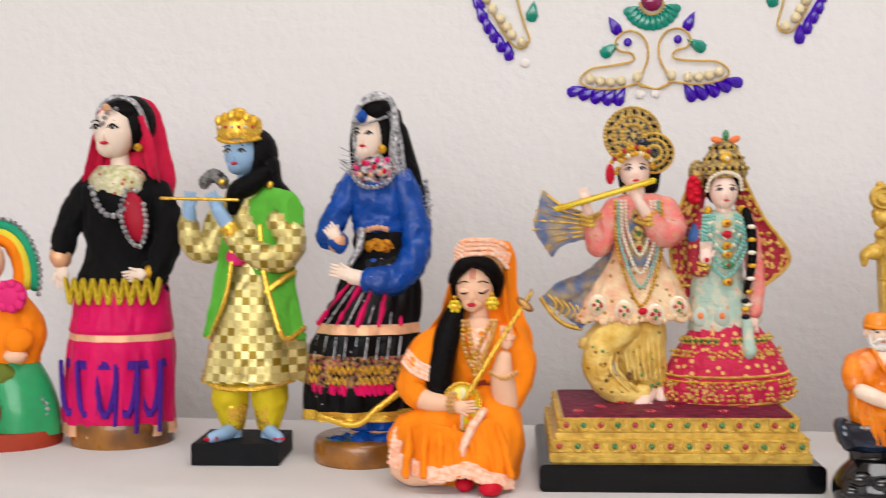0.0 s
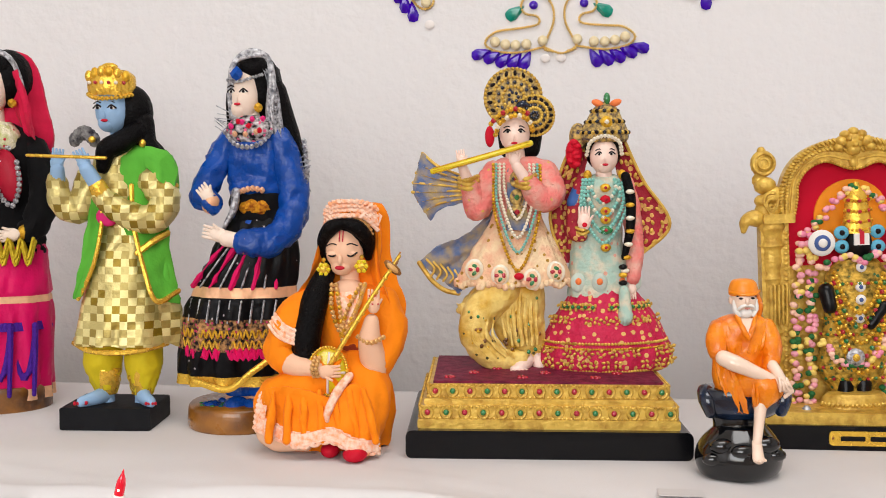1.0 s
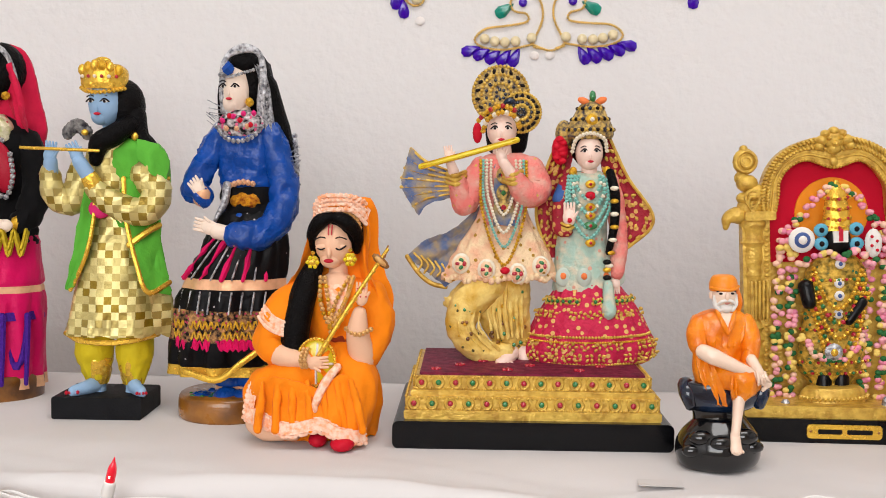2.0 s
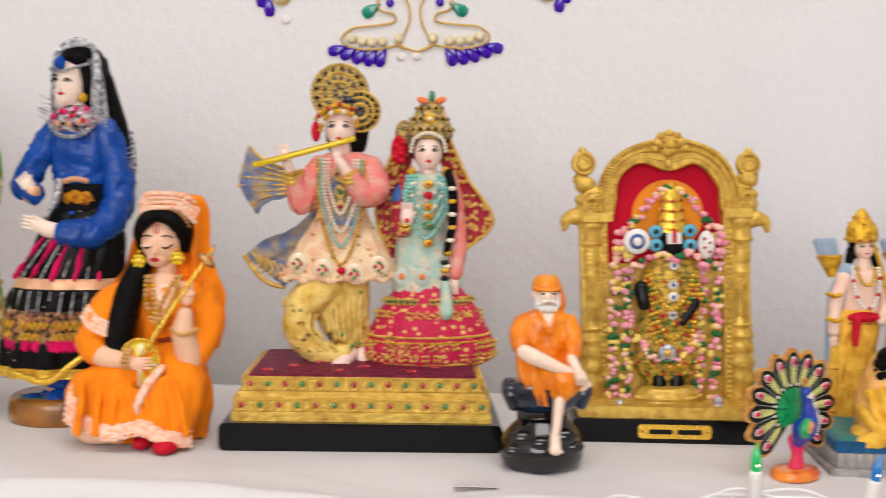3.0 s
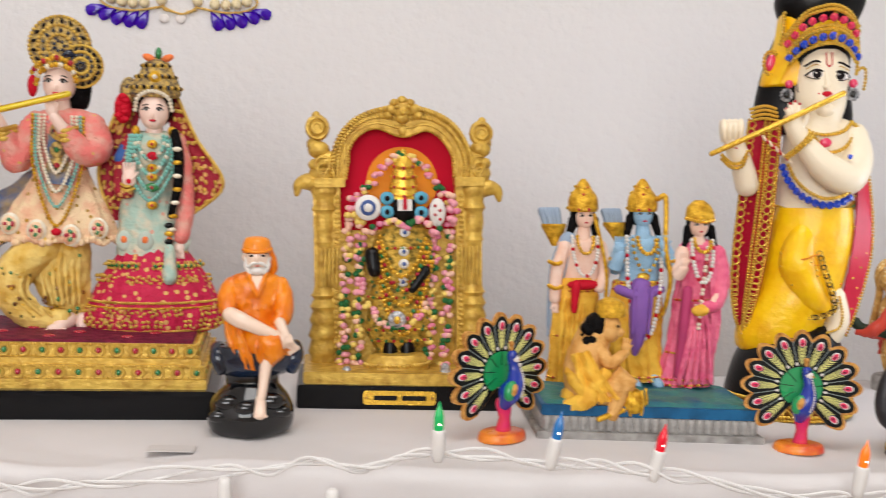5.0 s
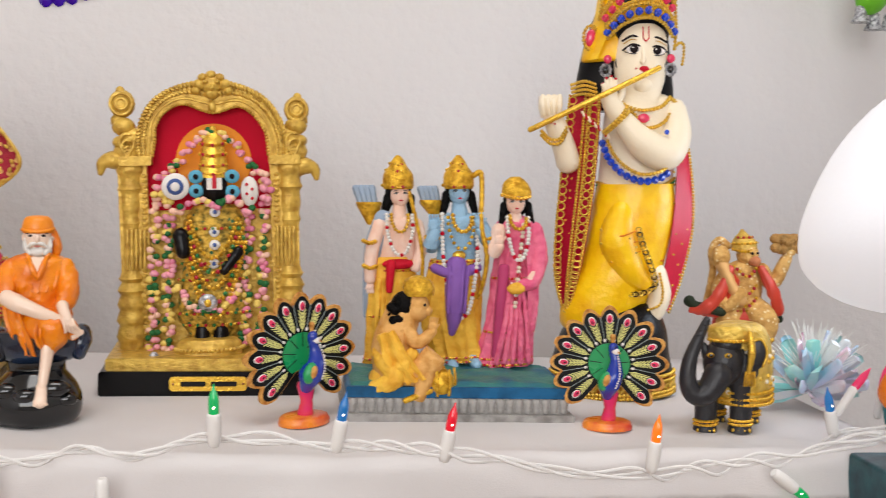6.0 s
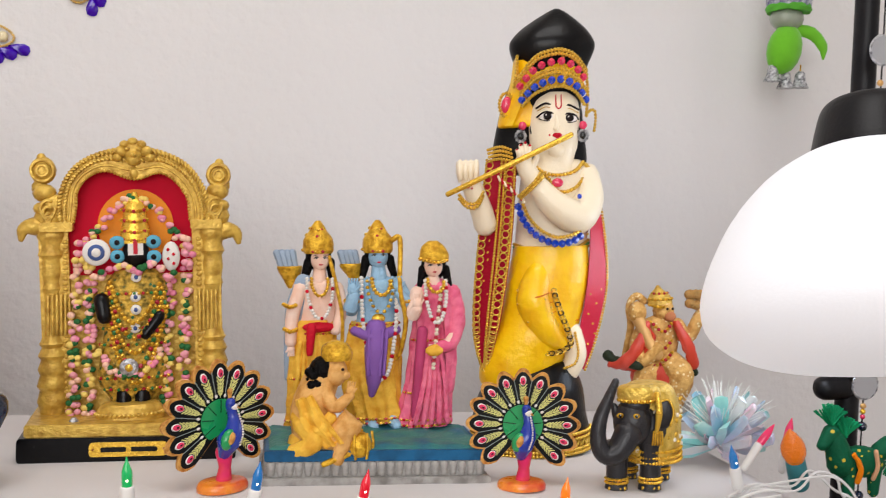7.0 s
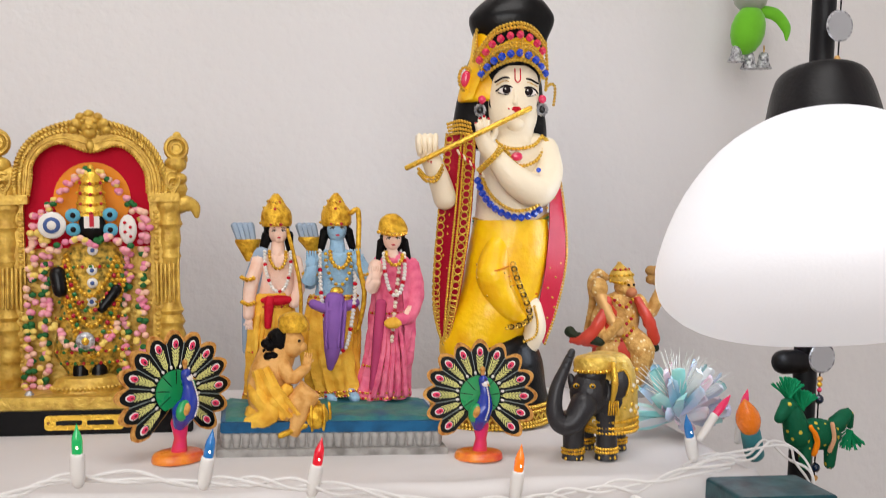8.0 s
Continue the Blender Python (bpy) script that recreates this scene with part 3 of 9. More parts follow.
    f.beads([(240, 335, 58), (230, 372, 60), (240, 412, 60), (262, 434, 58), (274, 400, 56), (270, 356, 56)], 5, SILVER, 1.9)
    for pts in ([(150, 335, 0), (122, 390, 12), (106, 445, 22)], [(276, 335, 0), (304, 400, 14), (292, 462, 26), (278, 478, 34)]):
        f.tube(pts, [24, 25, 22, 18], BLACK_CLOTH, 12)
    f.tube([(106, 450, 24), (108, 458, 26)], [20, 19], PINK_TRIM, 12)
    hand(f, 110, 482, 30, 14, 26, SKIN_WHITE, 175)
    f.tube([(280, 479, 36), (276, 480, 38)], [16, 15], GOLD, 12)
    hand(f, 256, 484, 50, 12, 26, SKIN_WHITE, -100)
    return f.thing("cloth_doll", pose(-0.337, 0.781, T, 0, 0, 2.3) @ Matrix.Diagonal((1.03, 1.03, 1.047, 1)), "standing cloth doll in black blouse, magenta skirt and red veil", "doll", "cloth dolls")


def green_doll():
    f = Fig(197, 737.5, 0.000495, -0.5, (393, 0.847, 0.847, 1.0))
    o = 24
    f.stack([(590, 122, 36), (630, 120, 37), (660, 124, 28), (680, 128, 19)], YELLOW_CLOTH, 0.9, 0, 7, 2)
    f.stack([(590, 206, 36), (630, 206, 36), (660, 205, 27), (682, 203, 19)], YELLOW_CLOTH, 0.9, 0, 7, 2)
    for x in (128, 203):
        f.stack([(636, x - 2, 30), (642, x - 1, 31), (672, x, 24), (684, x, 20)], GOLD_BRIGHT, 0.92, 2)
        f.tube([(x, 676, 0), (x, 704, 2)], [16, 17], SKIN_BLUE)
    f.tube([(128, 684, 4), (114, 687, 34), (94, 690, 58)], [16, 13, 10], SKIN_BLUE)
    f.tube([(204, 684, 4), (218, 687, 30), (236, 690, 50)], [16, 13, 10], SKIN_BLUE)
    for k in range(4):
        f.bead(84 + k * 7, 691, 66 - k * 2, 4, LIP_RED)
        f.bead(228 + k * 6, 691, 58 - k, 3.4, LIP_RED)
    f.stack([(350, 170, 52), (400, 166, 56), (460, 164, 70), (520, 164, 84), (565, 164, 96), (592, 164, 103)], GOLD_CHECK, 0.66, 0, 8, 5, 60)
    f.tube([(66, 592, 20), (110, 600, 56), (170, 602, 66), (220, 598, 56), (262, 590, 18)], [5], GOLD_BRIGHT, 6, 24)
    f.stack([(215, 190, 34), (235, 190, 70), (270, 194, 84), (320, 196, 78), (365, 186, 62), (400, 186, 62)], GREEN_CLOTH, 0.62, -4)
    f.strip([(200, 300, 46), (205, 380, 50), (228, 460, 56), (250, 508, 56)], [(262, 300, 20), (262, 380, 14), (272, 450, 10), (284, 520, 6)], GREEN_CLOTH, 6, waves=2, amp=3)
    f.strip([(112, 300, 40), (108, 380, 44), (92, 450, 40), (74, 510, 30)], [(142, 300, 54), (140, 380, 52), (122, 450, 50), (84, 512, 36)], GREEN_CLOTH, 6, waves=2, amp=3)
    f.strip([(244, 480, 40), (252, 540, 40), (262, 590, 34)], [(282, 500, 8), (290, 550, 4), (298, 600, 0)], GOLD_CHECK, 6)
    f.tube([(200, 300, 52), (205, 380, 56), (228, 460, 62), (252, 512, 62), (284, 498, 12)], [5], GOLD_BRIGHT, 6, 24)
    f.tube([(212, 430, 58), (245, 408, 48), (266, 396, 26)], [6], GOLD_BRIGHT, 6)
    f.tube([(142, 300, 58), (140, 380, 57), (122, 450, 55), (84, 512, 40)], [4.5], GOLD_BRIGHT, 6)
    f.ball(150, 364, 50, 24, 20, 14, PINK_SASH, 12)
    f.stack([(220, 160, 30), (260, 158, 40), (330, 158, 40), (360, 156, 34)], GOLD_CHECK, 0.5, 30)
    f.strip([(225, 222, 30), (262, 232, 24), (284, 262, 14)], [(232, 262, 54), (258, 290, 50), (282, 300, 34)], GREEN_CLOTH, 8)
    f.tube([(234, 290, 24), (262, 330, 30), (240, 366, 46), (190, 356, 64), (148, 322, 74)], [32, 30, 28, 24, 19], GOLD_CHECK, 12)
    f.tube([(235, 302, 52), (262, 306, 44), (282, 300, 20)], [6], GOLD_BRIGHT, 6)
    f.tube([(112, 286, 20), (84, 350, 34), (56, 330, 48), (50, 288, 58)], [30, 28, 24, 18], GOLD_CHECK, 12)
    f.tube([(150, 322, 74), (140, 300, 80)], [20, 18], GOLD_BRIGHT, 10)
    f.tube([(140, 300, 80), (122, 268, 88)], [16, 15], SKIN_BLUE)
    hand(f, 118, 256, 90, 14, 27, SKIN_BLUE, -25)
    hand(f, 56, 256, 70, 14, 27, SKIN_BLUE, 8)
    f.tube([(54, 290, 60), (56, 268, 68)], [15, 14], SKIN_BLUE)
    f.tube([(2, 242, 84), (165, 246, 100)], [3.4], GOLD_BRIGHT, 8)
    f.tube([(158, 190, 0), (160, 225, 0)], [18, 20], SKIN_BLUE)
    head(f, 152, 148, 16, 35, 46, SKIN_BLUE, -0.2)
    f.ball(184, 150, -10, 42, 56, 42, BLACK_HAIR, 18)
    f.tube([(206, 170, 0), (216, 214, 6), (238, 236, 4), (262, 262, -8)], [26, 24, 20, 8], BLACK_HAIR)
    f.tube([(204, 190, 26), (178, 214, 50), (152, 230, 56), (144, 266, 56)], [20, 23, 22, 13], BLACK_HAIR, 12)
    for k in range(7):
        f.ball(74 + k * 7, 208 - 14 * math.sin(k / 6 * math.pi), 20 + k, 13, 16, 8, mat("grey_feather_fluff", "8d8a88", 0.9, second="2b2830", scale=200, bump=1.0, bump_scale=500), 8)
    f.stack([(66, 150, 30), (78, 148, 46), (104, 148, 47), (118, 150, 44)], GOLD_BRIGHT, 0.95, 6, 14, 3)
    f.beads([(104, 116, 22), (124, 124, 46), (150, 126, 54), (178, 122, 44), (194, 116, 22)], 5, GOLD_BRIGHT, 1.8)
    for k in range(6):
        f.ball(110 + k * 15, 80 - 9 * math.sin(k / 5 * math.pi), 34 + 14 * math.sin(k / 5 * math.pi), 9, 12, 7, GOLD if k % 2 else GOLD_BRIGHT, 8)
        f.bead(114 + k * 14, 94, 44 + 10 * math.sin(k / 5 * math.pi), 4, RED_STONE if k % 2 else PEARL)
    f.ball(150, 62, 28, 18, 10, 10, GOLD_BRIGHT, 10)
    f.ball(196, 188, 30, 9, 11, 6, GOLD_BRIGHT, 10)
    f.ball(216, 214, 30, 8, 9, 6, GOLD_BRIGHT, 8)
    f.ball(118, 208, 44, 8, 7, 6, GOLD_BRIGHT, 8)
    f.box(54, 698, 240, 737, -71, 71, BLACK_BLOCK, 4)
    return f.thing("cloth_doll", pose(-0.193, 0.714, T, 0, 0, 0.8) @ Matrix.Scale(1.026, 4), "blue-faced cloth doll in green coat playing a flute on black block", "doll", "cloth dolls")


NET = mat("black_net_veil", "17151a", 0.7, second="56545c", scale=260, bump=0.8)
SILVER_NET = mat("silver_net_veil", "d4d4d8", 0.35, 0.5, second="3a383e", scale=330, bump=1.0, bump_scale=500)


def blue_doll():
    f = Fig(413, 737.9, 0.000499, 0.1, (393, 0.847, 0.96, 1.0))
    f.stack([(696, 408, 98), (702, 408, 104), (722, 408, 106), (734, 408, 105), (738, 408, 102)], WOOD, 1.0, 0)
    for k in range(26):
        a = k * 2.4
        f.ball(366 + 34 * math.cos(a) * (k / 26), 698, 40 + 30 * math.sin(a) * (k / 26), 7, 4, 6, (mat("peacock_sequin", "1e6f8c", 0.3, 0.5), GREEN_STONE, BLUE_SATIN)[k % 3], 7)
    for x in (412, 452):
        f.stack([(640, x, 33), (670, x, 31), (684, x, 32, PINK_TRIM), (692, x, 33, BLUE_SATIN), (700, x, 34)], BLUE_SATIN, 0.9, 6)
        f.ball(x - 4, 696, 40, 24, 9, 28, BLUE_SATIN, 10)
    f.stack([(380, 452, 62, STRIPE_BLACK), (430, 446, 84, STRIPE_BLACK), (494, 424, 102, PINK_TRIM), (512, 420, 106, STRIPE_BLACK), (548, 410, 110, ZARI), (602, 402, 113, STRIPE_BLACK), (646, 396, 109, GOLD_BRIGHT), (664, 394, 108, GOLD_BRIGHT)], STRIPE_BLACK, 0.62, 0, 9, 9, 72)
    for k in range(9):
        x0, x1 = 405 + k * 11, 318 + k * 22
        dd = lambda x, r: 0.62 * math.sqrt(max(100, r * r - (x - 420) ** 2)) + 5
        f.tube([(x0, 408, 44), (0.5 * (x0 + x1), 450, dd(0.5 * (x0 + x1), 88)), (x1, 494, dd(x1, 104))], [2.0], SILVER if k % 2 else MAGENTA, 5, 8)
        f.tube([(x1, 516, dd(x1, 108)), (x1 - 6, 552, dd(x1, 112))], [2.0], SILVER, 5)
    for v, m in ((572, GOLD), (590, GOLD_BRIGHT), (606, MAGENTA)):
        f.tube([(300 + i * 6.2, v + (7 if i % 2 else -7), 0.62 * math.sqrt(max(60, 112 ** 2 - (300 + i * 6.2 - 406) ** 2)) + 5) for i in range(33)], [2.2], m, 5, 100)
    f.tube([(330, 652, 66), (400, 664, 82), (450, 634, 84), (512, 596, 70)], [6], GOLD_BRIGHT, 7, 20)
    f.stack([(620, 500, 30), (660, 500, 34), (692, 498, 30)], BLACK_CLOTH, 0.5, -30)
    f.stack([(205, 442, 24), (225, 442, 52), (262, 444, 62), (310, 446, 55), (350, 450, 50), (392, 452, 58)], BLUE_SATIN, 0.62, 0, 5, 2)
    f.stack([(335, 450, 54), (342, 450, 56), (378, 452, 58), (384, 452, 58)], BLACK_CLOTH, 0.64, 2)
    f.ball(450, 358, 36, 32, 17, 8, mat("orange_gold_embroidery", "c98a1e", 0.4, 0.4, second="7a2c10", scale=300, bump=0.9), 12)
    f.beads([(420, 330, 38), (445, 324, 44), (470, 328, 38)], 6, PINK_TRIM, 1.6)
    f.tube([(414, 330, 42), (410, 360, 46), (396, 384, 50), (386, 400, 48)], [9, 8, 5, 3], SILVER, 8)
    f.ball(440, 222, 22, 50, 28, 30, FLORAL, 16)
    f.beads([(394, 226, 42), (414, 246, 52), (440, 252, 55), (468, 244, 52), (488, 222, 42)], 5, SILVER, 1.9)
    for k in range(10):
        f.bead(408 + k * 7, 216 + 14 * math.sin(k * 1.9), 51, 5.5, (PINK_SASH, PINK_TRIM, ROSE)[k % 3])
    f.tube([(438, 190, 8), (440, 215, 8)], [17, 24], SKIN_WHITE)
    head(f, 428, 158, 16, 30, 45, SKIN_WHITE, -0.3)
    f.ball(456, 144, -14, 42, 58, 42, BLACK_HAIR, 18)
    f.ball(444, 112, 0, 38, 24, 38, BLACK_HAIR, 14)
    f.tube([(404, 130, 6), (398, 170, 4), (398, 225, 4)], [10, 11, 8], BLACK_HAIR)
    f.tube([(484, 150, -8), (508, 230, -16), (536, 300, -20)], [24, 26, 16], BLACK_HAIR)
    f.strip([(470, 92, 0), (490, 160, 6), (502, 240, 10), (524, 300, 8)], [(492, 110, -20), (510, 180, -20), (540, 250, -16), (552, 312, -12)], NET, 5, waves=3, amp=4)
    f.strip([(470, 90, 6), (496, 150, 16), (510, 230, 20), (540, 300, 16), (560, 330, 10)], [(446, 86, 20), (474, 130, 26), (486, 220, 26), (502, 290, 26), (522, 326, 20)], SILVER_NET, 4, 30, 8, 4, 4)
    for o in (0, 7):
        f.tube([(404 + o, 200, 26), (402 + o, 150, 32), (412, 106, 38), (444, 84 + o, 32), (478, 96, 26), (488 - o, 140, 24), (484 - o, 200, 22), (506 - o, 262, 22), (538 - o, 318, 14)], [5.5], SILVER, 7, 50)
    f.beads([(545, 240, 0), (550, 290, 0), (548, 320, 0)], 6, SILVER, 1.5)
    f.beads([(400, 135, 42), (424, 138, 50), (446, 132, 44), (470, 124, 34)], 3.4, SILVER, 1.8)
    f.bead(420, 124, 50, 8, BLUE_SATIN)
    f.bead(458, 182, 28, 9, GOLD)
    for k in range(16):
        a = 0.4 * math.sin(k * 7.1)
        sx, sv = (398, 190 + k * 6) if k < 8 else (540, 270 + (k - 8) * 8)
        f.tube([(sx, sv, 20), (sx + (-26 if k < 8 else 18) + 8 * a, sv - 12 + 26 * a, 24)], [0.9], SILVER, 4, 4)
    f.tube([(392, 240, 4), (362, 300, 20), (344, 336, 36), (368, 352, 52)], [24, 22, 21, 18], BLUE_SATIN, 12)
    f.tube([(364, 352, 52), (368, 346, 58)], [18, 17], PINK_TRIM, 12)
    hand(f, 362, 336, 66, 14, 20, SKIN_WHITE, -40)
    f.tube([(496, 240, 4), (524, 320, 14), (520, 384, 30), (480, 416, 52), (432, 418, 62)], [26, 27, 27, 24, 20], BLUE_SATIN, 12)
    f.tube([(434, 418, 62), (428, 417, 63)], [20, 19], PINK_TRIM, 12)
    f.tube([(424, 415, 64), (396, 410, 68)], [13, 14], SKIN_WHITE)
    hand(f, 384, 404, 70, 13, 30, SKIN_WHITE, -78)
    return f.thing("cloth_doll", pose(-0.083, 0.717, T, 0, 0, 0.8) @ Matrix.Scale(1.035, 4), "cloth doll in blue satin blouse and black skirt on wooden disc", "doll", "cloth dolls")


def seated_doll():
    f = Fig(640, 818, 0.000441, 0.4)
    f.skin = SKIN_TAN
    # crossed legs under the skirt, one bare shin to the front, red shoes
    f.tube([(588, 792, 62), (560, 792, 52), (534, 788, 30)], [20, 23, 20], SKIN_TAN, 14)
    f.tube([(588, 792, 62), (612, 797, 72)], [19, 13], SKIN_TAN, 12)
    for x, d, r in ((655, 80, 17), (702, 108, 22)):
        f.ball(x, 805, d, r, 13, r * 1.25, RED_SHOE, 14)
        f.ball(x, 800, d - 10, r * 0.8, 12, r * 0.8, RED_SHOE, 12)
    f.stack([(642, 682, 50), (680, 676, 74), (720, 664, 98), (760, 655, 108), (800, 650, 104), (816, 650, 98)], ORANGE, 0.55, -6, 9, 4, 48)
    f.tube([(668, 684, 30), (610, 704, 52), (552, 724, 48), (532, 762, 40)], [44, 42, 34, 15], ORANGE, 16, 18)
    f.tube([(690, 680, 24), (722, 706, 50), (716, 760, 72), (704, 792, 84)], [40, 38, 34, 26], ORANGE, 16, 18)
    # the skirt's front fall in folds with its lace hem
    top = [(530, 712, 62), (566, 694, 84), (620, 700, 96), (664, 712, 96), (700, 690, 88), (738, 704, 70)]
    hem = [(522, 772, 60), (556, 778, 84), (604, 792, 102), (660, 782, 106), (704, 800, 110), (742, 806, 84)]
    f.strip(top, hem, ORANGE, 5, 30, 10, 2, 3)
    for k in range(7):
        x = 560 + k * 26
        f.tube([(x, 702 + 4 * math.sin(k * 2), 92), (x - 4 + 3 * k, 745, 104), (x - 8 + 5 * k, 782, 108)], [4, 6, 5], ORANGE, 8)
    mid = spline(hem, 60)
    for o, r in ((0, 4.6), (7, 3.2), (13, 2.2), (22, 2.0)):
        f.tube([(a + 2.4 * math.sin(i * 1.7 + o), v - o + 3.0 * math.cos(i * 1.7) * (o < 10), d + 3) for i, (a, v, d) in enumerate(mid)], [r], LACE, 6, 150)
    f.strip([(a, v - 2, d + 9) for a, v, d in hem], [(a, v - 22, d + 9) for a, v, d in hem], LACE, 3, 30, 4)
    side = [(534, 708, 64), (526, 736, 66), (520, 770, 62)]
    for o in (0, 6, 13):
        f.tube([(a + o + 2.4 * math.sin(i * 1.7), v, d + 3 + o * 0.7) for i, (a, v, d) in enumerate(spline(side, 26))], [3.6 - o * 0.12], LACE, 6, 60)
    f.strip([(a, v, d + 2) for a, v, d in side], [(a + 18, v - 4, d + 14) for a, v, d in side], LACE, 3, 12, 4)
    f.tube([(692, 676, 84), (672, 700, 100), (656, 732, 108), (654, 748, 108)], [7, 8, 7, 4], LACE, 8, 24)
    # trunk, neck, face
    f.stack([(528, 692, 26), (540, 690, 62), (566, 686, 68), (606, 684, 56), (650, 684, 50), (690, 680, 56)], ORANGE, 0.6, 0, 7, 2, 32)
    f.stack([(626, 688, 50), (640, 688, 53), (664, 686, 53)], mat("rust_red_waist", "8c3412", 0.6, mix=0.3, scale=60), 0.62, 1)
    f.ball(684, 540, 22, 30, 24, 18, SKIN_TAN, 14)
    f.tube([(684, 490, 8), (686, 530, 10)], [15, 19], SKIN_TAN, 14)
    f.ball(678, 466, 18, 35, 42, 33, SKIN_TAN, 20)
    f.ball(674, 494, 26, 21, 17, 22, SKIN_TAN, 14)
    f.ball(673, 482, 50, 5, 10, 6, SKIN_TAN, 10)
    f.ball(672, 496, 47, 9, 3.8, 4, LIP_RED, 10)
    for x, s in ((659, -1), (692, 1)):
        f.ball(x, 472, 46 - 3 * (s > 0), 11, 6, 5, SKIN_TAN, 10)
        f.tube([(x - 11, 471, 45), (x, 476, 51), (x + 11, 470, 45)], [1.5], EYE_DARK, 6)
        f.tube([(x - 12, 459, 46), (x, 454, 50), (x + 12, 458, 45)], [1.1], EYE_DARK, 6)
    for o in (-3, 3):
        f.tube([(676 + o, 433, 48), (675 + o, 450, 51)], [1.1], LIP_RED, 6)
    # hair parted in the middle, one long fall to the front
    f.ball(686, 446, 0, 46, 44, 40, BLACK_HAIR, 18)
    for s, e in ((-1, 640), (1, 722)):
        f.tube([(680, 418, 44), (680 + s * 24, 428, 42), (e, 452, 26), (e - s * 2, 480, 14)], [9, 14, 11, 7], BLACK_HAIR, 12, 18)
    f.tube([(650, 490, 14), (628, 546, 36), (612, 610, 50), (610, 668, 54), (606, 704, 50)], [14, 24, 27, 24, 12], BLACK_HAIR, 14, 26)
    f.beads([(702, 410, 40), (722, 426, 32), (728, 444, 22)], 5, BEAD_TAN, 1.7)
    # veil with a lace edge
    f.stack([(384, 700, 12), (390, 700, 40), (410, 700, 52), (440, 698, 56), (480, 694, 60), (524, 690, 76), (560, 684, 96), (610, 676, 100), (660, 676, 94)], ORANGE, 0.42, -30, 9, 5, 48)
    f.strip([(646, 408, 22), (632, 460, 26), (616, 510, 26), (584, 554, 24), (552, 606, 22)], [(662, 392, 6), (652, 440, -4), (640, 510, -4), (622, 560, 20), (604, 620, 30)], ORANGE, 5, 24, 8, 3, 3)
    f.strip([(738, 400, 22), (744, 450, 20), (742, 510, 22), (762, 566, 26), (774, 632, 24), (752, 684, 26)], [(722, 388, 4), (728, 440, -6), (726, 510, 0), (736, 580, 10), (742, 640, 10), (726, 676, 20)], ORANGE, 5, 26, 8, 3, 3)
    for o, r in ((0, 4.2), (8, 2.6), (15, 2.6), (22, 3.6)):
        p = spline([(644, 412 - o * 0.3, 30), (660, 398 - o * 0.5, 44), (686, 392 - o * 0.5 + 3, 50), (716, 398 - o * 0.5, 42), (738, 420 - o, 26)], 40)
        f.tube([(a + 1.8 * math.sin(i * 2.1), v + 10 - o * 0.6 + 2.2 * math.cos(i * 2.1), d) for i, (a, v, d) in enumerate(p)], [r], LACE, 6, 80)
    f.strip([(646, 418, 30), (664, 404, 42), (690, 398, 48), (718, 404, 42), (740, 426, 26)], [(652, 402, 22), (670, 388, 30), (694, 380, 34), (722, 388, 30), (746, 408, 14)], LACE, 4, 20, 4)
    for x, v in ((642, 499), (710, 494)):
        f.ball(x, v, 34, 12, 12, 7, GOLD_BRIGHT, 10)
        for k in range(6):
            f.bead(x + 9 * math.cos(k * 1.05), v + 9 * math.sin(k * 1.05), 40, 4, FLUTE_YELLOW)
        f.bead(x, v - 16, 34, 4, GOLD_BRIGHT)
    # blouse panel, necklaces
    f.strip([(662, 540, 38), (668, 570, 44), (678, 600, 44)], [(706, 536, 38), (702, 570, 44), (694, 600, 44)], LACE, 4, 12, 6)
    for a, b, e in ((656, 658, 610), (664, 672, 622), (708, 684, 604)):
        f.beads([(a, 526, 38), (b, 570, 50), (678, e, 54), (702, 566, 50), (716, 524, 38)], 4.6, BEAD_TAN, 1.75, [BEAD_TAN, BEAD_TAN, GOLD])
    # bowl lute
    f.stack([(628, 653, 4), (634, 653, 18), (650, 653, 30), (670, 653, 34), (690, 653, 29), (704, 653, 17), (710, 653, 4)], FLUTE_YELLOW, 0.3, 74, seg=26)
    f.beads([(653 + 34 * math.cos(a * 0.33), 669 + 41 * math.sin(a * 0.33), 82) for a in range(20)], 3.2, GOLD_BRIGHT, 1.6)
    for a in range(8):
        f.tube([(653, 672, 86), (653 + 29 * math.cos(a * 0.8), 672 + 34 * math.sin(a * 0.8), 80)], [2.4], ORANGE if a % 2 else BEARD, 5)
    f.tube([(656, 660, 88), (716, 566, 84), (780, 474, 72)], [4.4, 3.8, 3.2], GOLD_BRIGHT, 8)
    for k in range(14):
        f.bead(660 + k * 8, 654 - k * 11.9, 91 - k, 3.6, GOLD_BRIGHT)
    f.ball(768, 494, 74, 19, 8, 6, WOOD, 8, 40)
    f.ball(768, 494, 78, 13, 5, 5, BEAD_TAN, 8, 40)
    f.tube([(774, 486, 74), (781, 468, 70)], [3.4, 1.6], WOOD, 8)
    # arms
    f.tube([(628, 552, 6), (596, 578, 22), (578, 606, 34)], [26, 34, 36], ORANGE, 14)
    for o in (0, 6, 13, 20):
        f.tube([(546 + o * 0.5, 594 - o, 52), (566 + o * 0.5, 612 - o, 68), (594 + o * 0.4, 624 - o, 68)], [4.2 - o * 0.08], LACE, 6, 14)
    f.strip([(547, 592, 52), (568, 610, 69), (596, 622, 69)], [(556, 572, 52), (576, 590, 68), (604, 602, 66)], LACE, 3, 12, 4)
    f.tube([(580, 606, 36), (562, 636, 46), (574, 656, 58)], [30, 27, 22], ORANGE, 14)
